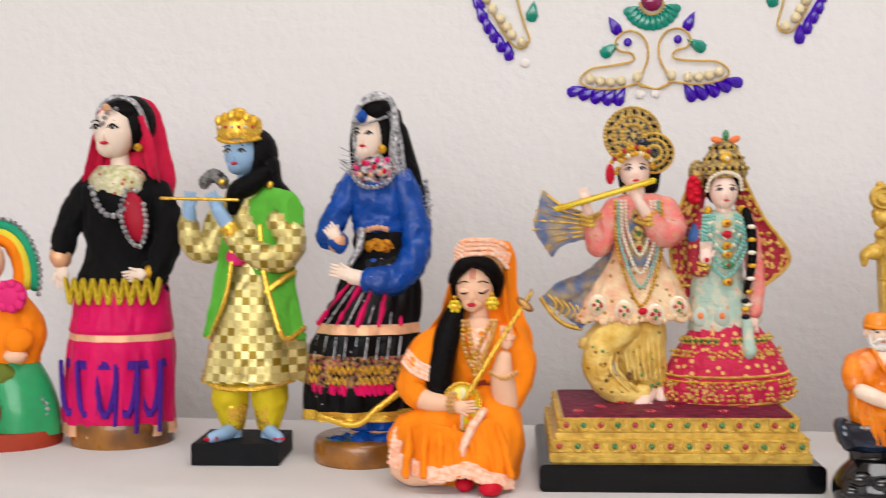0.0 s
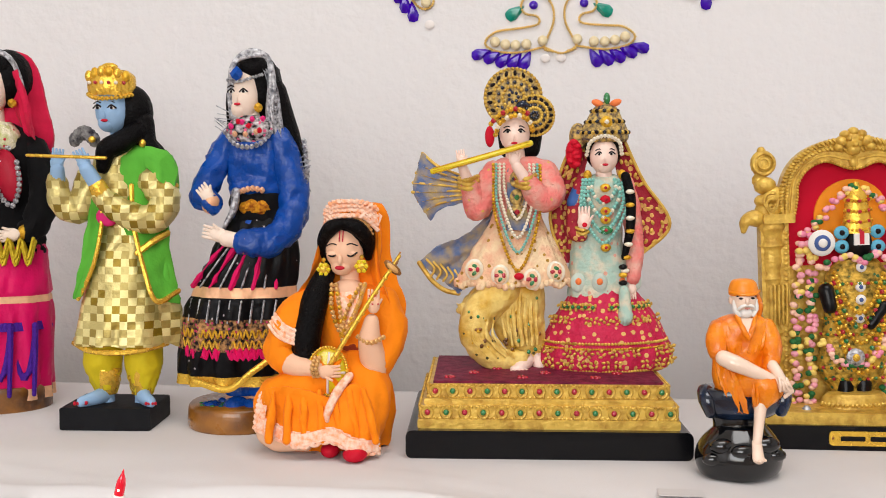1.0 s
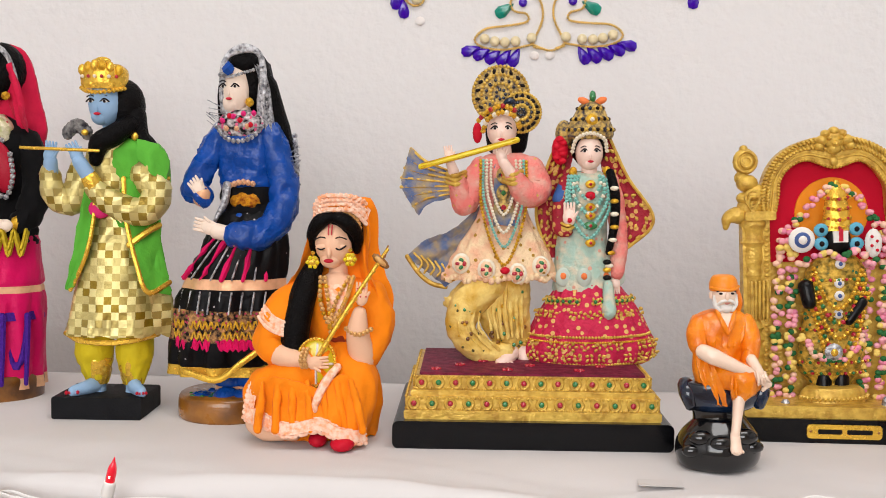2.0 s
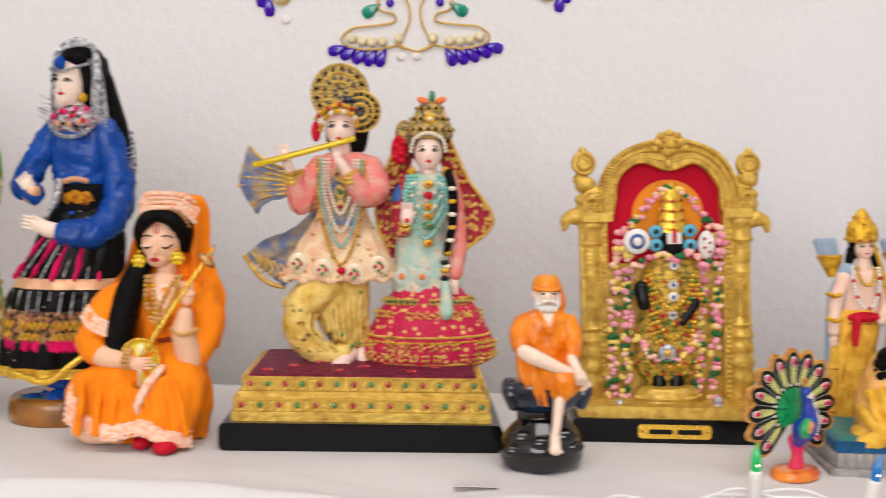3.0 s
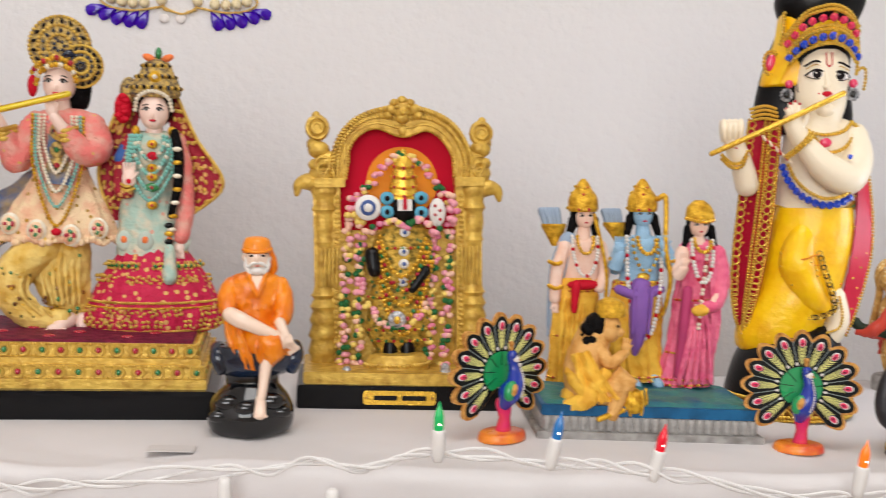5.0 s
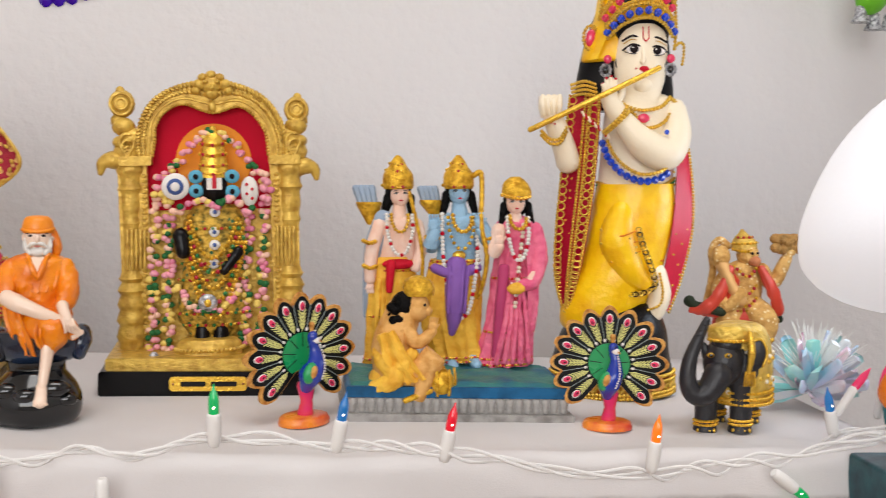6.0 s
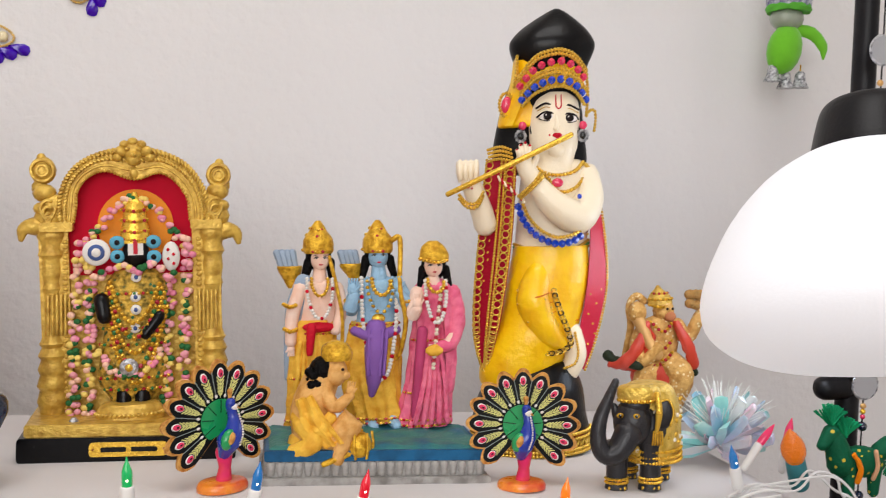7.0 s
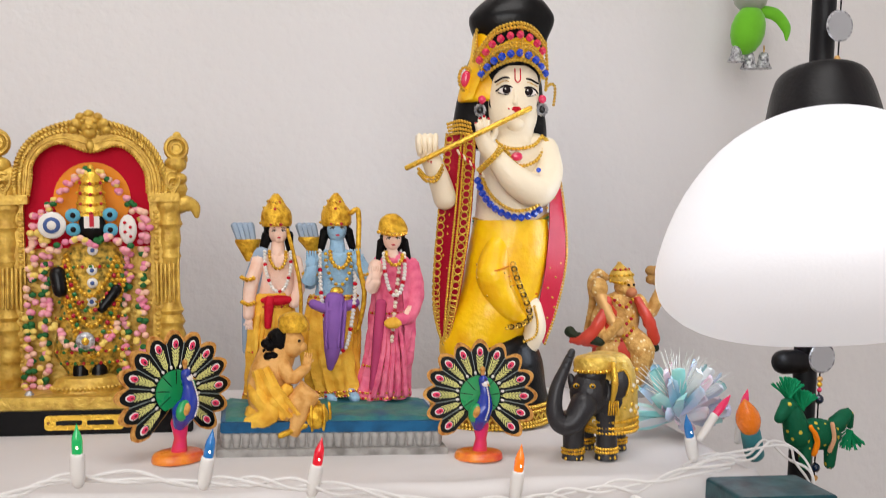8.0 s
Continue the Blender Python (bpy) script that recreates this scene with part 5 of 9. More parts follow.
def seated_sage():
    f = Fig(168, 735, 0.000232, 1.6)
    f.skin = SKIN_GLAZE
    # black rock and its glazed dark blue seat
    f.stack([(560, 176, 84), (580, 172, 104), (610, 168, 130), (650, 166, 147), (690, 166, 147), (720, 166, 136), (735, 166, 118)], BLACK_GLOSS, 0.85, 4, 5, 4, 44)
    for x, v, d, r in ((90, 615, 84, 44), (150, 628, 112, 40), (235, 610, 96, 48), (270, 650, 84, 36), (60, 660, 80, 38)):
        f.ball(x, v, d, r, r * 0.62, r * 0.6, BLACK_GLOSS, 14)
    f.stack([(528, 172, 96), (548, 172, 90), (574, 174, 92)], BLACK_GLOSS, 0.6, -6)
    f.stack([(430, 186, 136), (438, 186, 146), (470, 186, 148), (508, 184, 138), (534, 178, 104)], SEAT_BLUE, 0.62, -10, 4, 3, 44)
    for x, r in ((58, 30), (314, 32)):
        f.tube([(x, 446, -10), (x, 470, 20), (x + (8 if x < 100 else -8), 512, 30)], [r, r + 2, r * 0.7], SEAT_BLUE, 12)
    # robe
    f.stack([(182, 184, 40), (196, 184, 78), (216, 182, 94), (260, 180, 98), (320, 180, 96), (380, 184, 100), (430, 186, 96), (470, 190, 84)], ROBE, 0.6, -6, 7, 3, 48)
    f.tube([(104, 222, 0), (92, 262, 12), (92, 300, 30)], [30, 34, 30], ROBE, 14)
    f.tube([(266, 222, 0), (278, 280, 14), (268, 330, 40), (256, 346, 58)], [28, 34, 32, 26], ROBE, 14)
    f.strip([(78, 310, 40), (88, 390, 52), (112, 452, 60), (136, 500, 62)], [(134, 370, 74), (150, 410, 84), (168, 460, 86), (178, 504, 80)], ROBE, 10, 18, 8, 4, 5)
    f.strip([(76, 312, 20), (84, 400, 24), (112, 470, 30), (150, 508, 40)], [(92, 320, 50), (100, 400, 58), (124, 460, 66), (160, 506, 74)], ROBE, 10, 16, 6)
    f.tube([(170, 410, 40), (226, 404, 80), (236, 440, 88), (220, 476, 80)], [48, 50, 42, 26], ROBE, 16, 20)
    f.tube([(250, 400, 50), (282, 430, 46), (286, 462, 36)], [34, 28, 14], ROBE, 12)
    for k in range(6):
        f.tube([(186 + k * 12, 396, 118 - k * 3), (182 + k * 15, 430, 124 - k * 4), (196 + k * 8, 474, 104 - k * 2)], [3.4], ROBE, 6)
        f.tube([(118 + k * 26, 232 + 5 * (k % 2), 50 - abs(k - 2.5) * 5), (124 + k * 22, 300, 56 - abs(k - 2.5) * 5)], [3], ROBE, 6)
    f.strip([(164, 188, 40), (172, 222, 54), (184, 252, 58)], [(208, 188, 40), (202, 222, 54), (192, 252, 58)], SKIN_GLAZE, 6, 12, 5)
    for s in (-1, 1):
        f.tube([(186 + s * 30, 180, 34), (186 + s * 18, 216, 56), (188, 258, 62)], [6, 7, 6], ROBE, 8)
    # the leg laid across the knee, the hands clasped on it, the leg that stands
    f.tube([(96, 314, 76), (130, 330, 98), (200, 362, 108), (256, 388, 104)], [27, 29, 22, 17], SKIN_GLAZE, 14, 20)
    f.tube([(254, 386, 104), (290, 412, 104), (314, 430, 98)], [16, 17, 11], SKIN_GLAZE, 12)
    for k in range(5):
        f.ball(322 - k * 7, 428 + k * 4, 100 + k * 2, 6, 9, 6, SKIN_GLAZE, 8)
    f.tube([(262, 344, 76), (272, 366, 104), (282, 384, 118)], [20, 17, 14], SKIN_GLAZE, 12)
    for k in range(4):
        f.tube([(270 + k * 8, 376 + k * 2, 122), (272 + k * 10, 402, 128), (274 + k * 13, 424 - k * 3, 122)], [6, 5.4, 4], SKIN_GLAZE, 8)
    f.tube([(218, 470, 92), (208, 540, 102), (198, 604, 112)], [22, 17, 15], SKIN_GLAZE, 14)
    f.tube([(198, 596, 112), (196, 626, 128), (194, 644, 142)], [17, 19, 22], SKIN_GLAZE, 12, 0, 0.6)
    for k in range(5):
        f.ball(178 + k * 9, 650 - abs(k - 2), 156 - abs(k - 2) * 3, 5, 6, 8, SKIN_GLAZE, 8)
    # head, white beard, cloth cap with its tail
    f.tube([(186, 164, 4), (186, 200, 6)], [26, 34], SKIN_GLAZE, 12)
    f.ball(187, 128, 8, 43, 52, 44, SKIN_GLAZE, 20)
    for s in (-1, 1):
        f.ball(187 + s * 44, 128, 4, 7, 14, 8, SKIN_GLAZE, 8)
        f.tube([(187 + s * 8, 110, 50), (187 + s * 20, 106, 50), (187 + s * 32, 112, 42)], [2.6], EYE_DARK, 6)
        f.ball(187 + s * 19, 119, 46, 8, 4, 4, EYE_DARK, 8)
        f.tube([(187 + s * 3, 142, 54), (187 + s * 18, 146, 50), (187 + s * 30, 158, 40)], [5, 6, 4], BEARD, 8)
        f.tube([(187 + s * 38, 130, 26), (187 + s * 36, 156, 30), (187 + s * 22, 176, 36)], [5, 9, 10], BEARD, 8)
    f.ball(187, 170, 36, 24, 17, 16, BEARD, 14)
    f.ball(187, 130, 54, 8, 14, 8, SKIN_GLAZE, 10)
    f.ball(187, 153, 52, 9, 3.6, 4, mat("dull_pink_lip_paint", "c98478", 0.4), 8)
    cap = mat("bright_orange_cap", "f08c10", 0.4, mix=0.2, coat=0.2)
    f.stack([(56, 186, 18), (60, 186, 34), (72, 187, 44), (90, 187, 49), (106, 187, 49), (112, 187, 47)], cap, 0.98, 4, seg=32)
    f.tube([(140, 100, 18), (160, 104, 46), (188, 106, 54), (216, 104, 46), (236, 98, 18)], [6], cap, 8, 20)
    f.tube([(232, 104, -2), (240, 140, -6), (242, 176, -8)], [11, 14, 15], ROBE, 10)
    return f.thing("sage_statue", pose(0.3235, 0.5735, T, 0, 0, 2.0) @ Matrix.Scale(0.935, 4), "glazed seated sage statue in orange robe on glossy black rock", "statue")


def flower_run(f, pts, r, gap=1.5, seed=1):
    rnd = random.Random(seed)
    ms = [mat("pink_petals", "f0a4b2", 0.6), mat("yellow_petals", "f0d270", 0.6), mat("green_leaf_paint", "2f6b3c", 0.6), mat("peach_petals", "f4c4ac", 0.6), mat("magenta_petals", "e88aa6", 0.6)]
    p = spline(pts, 80)
    run = np.concatenate([[0], np.cumsum(np.linalg.norm(np.diff(p, axis=0), axis=1))])
    for i, u in enumerate(np.arange(0, run[-1], gap * r)):
        q = [np.interp(u, run, p[:, k]) for k in range(3)]
        m = ms[2] if i % 6 == 5 else rnd.choice((ms[0], ms[0], ms[1], ms[3], ms[4]))
        for e in range(3):
            f.ball(q[0] + rnd.uniform(-0.75, 0.75) * r, q[1] + rnd.uniform(-0.4, 0.4) * r, q[2] + rnd.uniform(-1, 3), r * 0.62, r * 0.5, r * 0.5, m if e else rnd.choice((ms[0], ms[1], ms[2], ms[3])), 7)


def arch_shrine():
    root = empty("gold_shrine", pose(0.4465, 0.688, T, 0, 0, -2.5) @ Matrix.Scale(0.985, 4), "gold resin temple arch shrine with flower-garlanded deity on black base", "shrine")
    o = (849.2, 734.1, 0.000496, 2.9)
    f = Fig()
    f.box(-0.087, -0.0205, 0.087, 0, -0.046, 0.046, BOARD_BLACK, 0.003)
    f.part("base_board", root, "black lacquered base board", False)
    f = Fig()
    f.box(-0.082, -0.0305, 0.082, -0.0205, -0.042, 0.042, GOLD_RESIN, 0.002)
    f.part("floor_slab", root, smooth=False)
    f = Fig()
    f.box(-0.031, -0.0165, 0.031, -0.0045, 0.046, 0.0475, GOLD_BRIGHT, 0.003)
    plate = f.part("name_plate", root, "small gold name plate", False)
    for x0, x1 in ((-0.022, -0.002), (0.002, 0.023)):
        f = Fig()
        f.box(x0, -0.0125, x1, -0.0085, 0.0475, 0.0480, BLACK_PAINT, 0.001)
        f.part("lettering_bar", plate, smooth=False)
    for x in (-0.028, 0.028):
        f = Fig()
        f.ball(x, -0.0105, 0.0475, 0.0012, 0.0012, 0.0009, WOOD, 8)
        f.part("screw", plate)
    D = -20
    f = Fig(*o)
    top = [(868 + 114 * math.cos(a), 330 - 98 * math.sin(a)) for a in np.linspace(0, math.pi, 24)]
    f.plate([(975, 695)] + top + [(742, 695)], D - 14, D - 6, mat("red_panel", "c20a2c", 0.7, mix=0.15, scale=20))
    f.part("red_panel", root, "plain red backing panel", False)
    f = Fig(*o)
    f.plate([(868 + 64 * math.cos(a), 345 - 64 * math.sin(a)) for a in np.linspace(0, 6.2, 40)], D - 6, D - 1, mat("orange_halo", "f09425", 0.4))
    f.part("halo_disc", root, "plain orange halo disc", False)
    f = Fig(*o)
    f.box(752, 430, 972, 696, D - 6, D - 2, GOLD_RESIN)
    f.part("gilded_ground", root, "gold ground behind the garlands", False)
    for cx, lean in ((738, -8), (988, -3)):
        f = Fig(*o)
        s = lambda v: cx + (v - 345) / 350 * lean
        f.box(s(690) - 22, 350, s(690) + 26, 706, D - 16, D + 14, GOLD_RESIN, 3)
        prof = [(352, 27), (360, 30), (372, 24), (384, 24), (392, 28), (400, 22), (420, 24), (440, 20), (450, 24), (458, 20), (530, 20), (545, 28), (552, 22), (566, 30), (574, 24), (590, 31), (600, 26), (618, 33), (626, 27), (646, 33), (660, 28), (694, 31), (706, 33)]
        f.stack([(v, s(v) - (9 if lean < -5 else -9), r * 0.82) for v, r in prof], GOLD_RESIN, 0.9, D + 4, seg=16, fine=2)
        for v in range(370, 690, 9):
            f.ball(s(v) + (14 if lean < -5 else -14), v, D + 15, 5, 3.4, 3, GOLD_RESIN, 6)
        for k in range(5):
            f.tube([(s(460) - 14 + k * 7, 462, D + 20), (s(530) - 14 + k * 7, 528, D + 20)], [2.6], GOLD_RESIN, 6)
        f.box(s(340) - 27, 336, s(340) + 27, 352, D - 18, D + 26, GOLD_RESIN, 3)
        f.part("column", root)
    f = Fig(*o)
    K = lambda x, y, d: (868 + (x - 480) * 0.42, 183 + y * 0.42, D + d)
    outer = [K(x, y, 4) for x, y in ((180, 372), (176, 290), (206, 190), (270, 116), (370, 72), (480, 58), (590, 74), (690, 124), (752, 204), (786, 300), (784, 380))]
    inner = [K(x, y, 4) for x, y in ((238, 364), (250, 300), (256, 240), (296, 184), (370, 156), (480, 192), (580, 166), (646, 202), (690, 268), (698, 320), (700, 372))]
    f.strip(outer, inner, GOLD_RESIN, 26, 60, 6)
    f.beads([(x, v, D + 18) for x, v, d in inner], 3.0, GOLD_RESIN, 1.9)
    mid = [tuple(0.72 * np.array(a) + 0.28 * np.array(b)) for a, b in zip(inner, outer)]
    f.tube([(x, v, D + 17) for x, v, d in mid], [2.6], GOLD_RESIN, 6, 70)
    for u, w in ((0.02, 0.24), (0.34, 0.5)):
        p, q = spline(outer, 64), spline(inner, 64)
        for i in range(64):
            a, b = p[i] * (1 - u) + q[i] * u, p[min(63, i + 1)] * (1 - w) + q[min(63, i + 1)] * w
            f.tube([(a[0], a[1], D + 17), ((a[0] + b[0]) / 2, (a[1] + b[1]) / 2, D + 21), (b[0], b[1], D + 17)], [2.4, 3.2, 2.0], GOLD_RESIN, 6, 4)
    for x, v, r in ((868, 214, 20), (848, 216, 12), (890, 216, 12), (868, 230, 13), (854, 204, 9), (882, 204, 9), (868, 200, 10), (842, 226, 9), (896, 226, 9), (858, 212, 5), (878, 212, 5), (868, 222, 6)):
        f.ball(x, v, D + 18 + (8 if r < 7 else 0), r, r * 0.85, 12, GOLD_RESIN, 12)
    f.ball(868, 252, D + 14, 9, 12, 8, GOLD_RESIN, 8)
    for s, cx in ((-1, 726), (1, 1004)):
        for x, v, r in ((0, 330, 26), (s * -8, 306, 24), (s * 6, 286, 20), (s * -14, 322, 16), (s * 12, 312, 14)):
            f.ball(cx + x, v, D + 4, r, r * 0.8, 16, GOLD_RESIN, 10)
        for k in range(3):
            f.tube([(cx + (12 - k * 4) * math.cos(a), 312 + k * 8 + (14 - k * 3) * math.sin(a), D + 20) for a in np.linspace(0, 5.2, 10)], [3], GOLD_RESIN, 6, 20)
        hx, hv = (718, 247) if s < 0 else (1012, 258)
        f.ball(hx, hv, D, 22, 24, 12, GOLD_RESIN, 14)
        for rad in (18, 9):
            f.tube([(hx + rad * math.cos(a), hv + rad * math.sin(a), D + 11) for a in np.linspace(0, 6.28, 14)], [3], GOLD_RESIN, 6, 26)
        f.ball(hx + s * 2, hv - 22, D, 8, 8, 6, GOLD_RESIN, 8)
        f.ball(hx + s * 6, 276, D, 14, 14, 10, GOLD_RESIN, 8)
        ex, ev = (694, 348) if s < 0 else (1030, 362)
        f.tube([(cx, ev + 2, D), (ex + s * -8, ev - 6, D + 4), (ex + s * 10, ev, D + 6), (ex + s * 14, ev + 16, D + 8)], [15, 16, 11, 5], GOLD_RESIN, 10)
    f.part("arch", root, "carved arch with beaded bands")
    f = Fig(*o)
    f.stack([(648, 852, 46), (656, 852, 54), (672, 850, 58), (690, 849, 60), (700, 848, 62)], GOLD_RESIN, 0.6, 26)
    for v in (664, 684):
        f.beads([(852 + 58 * math.cos(a), v, 28 + 36 * math.sin(a)) for a in np.linspace(0, math.pi, 16)], 4, GOLD_RESIN, 1.9)
    f.part("pedestal", root)
    f = Fig(*o)
    f.stack([(420, 868, 34), (450, 868, 54), (500, 866, 52), (560, 862, 56), (610, 858, 60), (640, 856, 40), (652, 855, 34)], mat("gilded_robe", "d9b04a", 0.36, 0.25, second="5f5222", scale=210, bump=1.0, bump_scale=240, spots="3d6b4a", spot_scale=130, spot_size=0.2), 0.45, 0, 8, 3)
    for x in (842, 872):
        f.tube([(x, 632, 8), (x - 2, 668, 14)], [15, 13], BLACK_PAINT)
    f.ball(868, 392, 14, 23, 30, 16, BLACK_PAINT, 14)
    f.box(856, 374, 881, 394, 26, 31, BEARD)
    f.box(865, 370, 872, 392, 31, 33, LIP_RED)
    f.stack([(286, 868, 4), (296, 868, 8), (310, 868, 17), (340, 868, 22), (366, 868, 26), (374, 868, 27)], GOLD_BRIGHT, 0.7, 8)
    for v in (316, 334, 352, 366):
        f.beads([(868 - 22, v, 16), (868, v + 3, 27), (868 + 22, v, 16)], 3.4, GOLD, 1.8, [GOLD, RED_STONE, GOLD])
    for x, v in ((838, 372), (838, 396), (898, 372), (898, 398)):
        f.ball(x, v, 20, 13, 12, 5, mat("sky_blue_paint", "5fa9c4", 0.4), 12)
        f.ball(x, v, 24, 5, 5, 4, EYE_DARK, 8)
    f.ball(804, 388, 22, 23, 23, 6, BEARD, 18)
    f.ball(804, 388, 27, 14, 14, 4, mat("slate_blue_paint", "4a5f94", 0.4), 14)
    f.ball(804, 388, 30, 8, 8, 3, BEARD, 10)
    f.ball(927, 398, 20, 15, 26, 8, BEARD, 12)
    for k in range(4):
        f.bead(922 + (k % 2) * 9, 386 + k * 8, 28, 3, ROSE)
    for x, v in ((868, 432), (866, 466), (866, 488), (864, 520)):
        f.ball(x, v, 26, 9, 9, 4, BEARD, 10)
        f.ball(x, v, 29, 4, 4, 3, mat("slate_blue_paint", "4a5f94"), 8)
    f.tube([(810, 470, 20), (814, 500, 26)], [14, 12], BLACK_PAINT)
    hand(f, 814, 484, 28, 9, 18, BLACK_PAINT, 180)
    f.tube([(905, 500, 24), (880, 532, 30)], [10, 9], BLACK_PAINT)
    for v, r in ((460, 55), (520, 54), (548, 56), (606, 60), (626, 52)):
        f.ring(v, 862, r + 2, 0.45, 2, 3.2, [GOLD_BRIGHT, GREEN_STONE, GOLD_BRIGHT, RED_STONE], 2.2)
    for k in range(5):
        f.beads([(824 - k * 3, 440 + k * 10, 20), (840, 490 + k * 24, 30), (862, 510 + k * 26, 34), (886, 490 + k * 24, 30), (908 + k * 3, 440 + k * 10, 20)], 4.4, GOLD, 1.9, [GOLD_BRIGHT, RED_STONE, GOLD, GREEN_STONE] if k % 2 else [GOLD, GOLD_BRIGHT])
    f.ball(852, 586, 36, 16, 16, 5, SILVER, 12)
    f.ball(852, 586, 40, 7, 7, 4, GOLD_BRIGHT, 8)
    f.part("deity_figure", root, "small black-faced figure in gilded robe")
    f = Fig(*o)
    for k, x in enumerate((762, 786, 916, 944)):
        tp = (420 if k in (0, 3) else 440)
        flower_run(f, [(x + (6 if k < 2 else 8), tp, 2), (x, 560, 6), (x - 6 - (2 if k > 1 else 0), 676, 8)], 10.5, 1.2, 3 + k)
    flower_run(f, [(772, 420, 4), (780, 380, 4), (812, 346, 4), (834, 316, 6), (868, 296, 8), (902, 316, 6), (926, 350, 4), (950, 380, 4), (962, 420, 4)], 10, 1.5, 9)
    flower_run(f, [(782, 372, 10), (776, 400, 10), (790, 420, 12)], 12, 1.4, 10)
    flower_run(f, [(948, 366, 10), (958, 400, 10), (948, 424, 12)], 12, 1.4, 11)
    flower_run(f, [(806, 430, 20), (836, 412, 26), (868, 420, 28), (900, 412, 26), (930, 436, 20)], 11, 1.5, 12)
    flower_run(f, [(800, 560, 22), (822, 588, 30), (852, 600, 32), (884, 588, 30), (906, 556, 22)], 10, 1.4, 13)
    f.part("flower_garland", root, "pink and yellow flower garlands")
    for x in (762, 934):
        f = Fig(*o)
        f.stack([(662, x, 4), (668, x, 8), (676, x, 9), (682, x, 13), (690, x, 15), (700, x, 17), (704, x, 15)], SILVER, 1.0, 58, seg=14)
        f.part("silver_bell", root, "small silver bell")
    return root


RAM_PINK = mat("pink_sari_paint", "f07c98", 0.45, second="d8557c", scale=90, bump=0.9, bump_scale=95)
RAM_BLUE = mat("pale_blue_skin_paint", "9cc2de", 0.42, mix=0.35, scale=90, bump=0.6)
RAM_PEACH = mat("peach_skin_paint", "f3d6c6", 0.42, second="ecc0a8", scale=60, bump=0.3)
RAM_ORANGE = mat("amber_dhoti_paint", "f2c04a", 0.45, second="dc9c30", scale=80, bump=0.9, bump_scale=95)
PURPLE_SASH = mat("purple_sash_paint", "8a5fae", 0.5, mix=0.4)
GREY_BLUE = mat("grey_blue_sash_paint", "98a9bd", 0.5, mix=0.3)
BROWN_SKIN = mat("ochre_skin_paint", "e6b26c", 0.45, second="cb9048", scale=120, bump=0.9, bump_scale=180)
TEAL_BASE = mat("sea_green_base_paint", "3f7d74", 0.45, second="2c5f78", scale=45, bump=0.8, bump_scale=120)
BLUE_BASE = mat("blue_base_paint", "24618c", 0.4, second="1b4568", scale=60)
GREY_BASE = mat("grey_stone_paint", "a9a6a2", 0.6, second="807c78", scale=80, bump=0.6)


def small_crown(f, x, v, d, w, m=GOLD, tall=1.0):
    f.stack([(v, x, w * 0.14), (v + w * 0.35 * tall, x, w * 0.4), (v + w * 0.8 * tall, x, w * 0.62), (v + w * 1.3 * tall, x, w * 0.95), (v + w * 2.0 * tall, x, w), (v + w * 2.3 * tall, x, w * 0.92)], m, 0.85, d, seg=18)
    for k, r in ((0.55, 0.5), (1.0, 0.75), (2.05, 1.0)):
        f.beads([(x - w * r, v + w * k * tall, d), (x, v + w * k * tall + 3, d + w * r * 0.9), (x + w * r, v + w * k * tall, d)], w * 0.13, GOLD_BRIGHT, 1.8, [GOLD_BRIGHT, RED_STONE, GOLD_BRIGHT])


def garland(f, x, v, w, b, d, ms, r=3.6):
    f.beads([(x - w, v, d), (x - w * 0.95, (v + b) / 2, d + 8), (x - w * 0.4, b, d + 12), (x + w * 0.4, b, d + 12), (x + w * 0.95, (v + b) / 2, d + 8), (x + w, v, d)], r, ms[0], 1.7, ms)


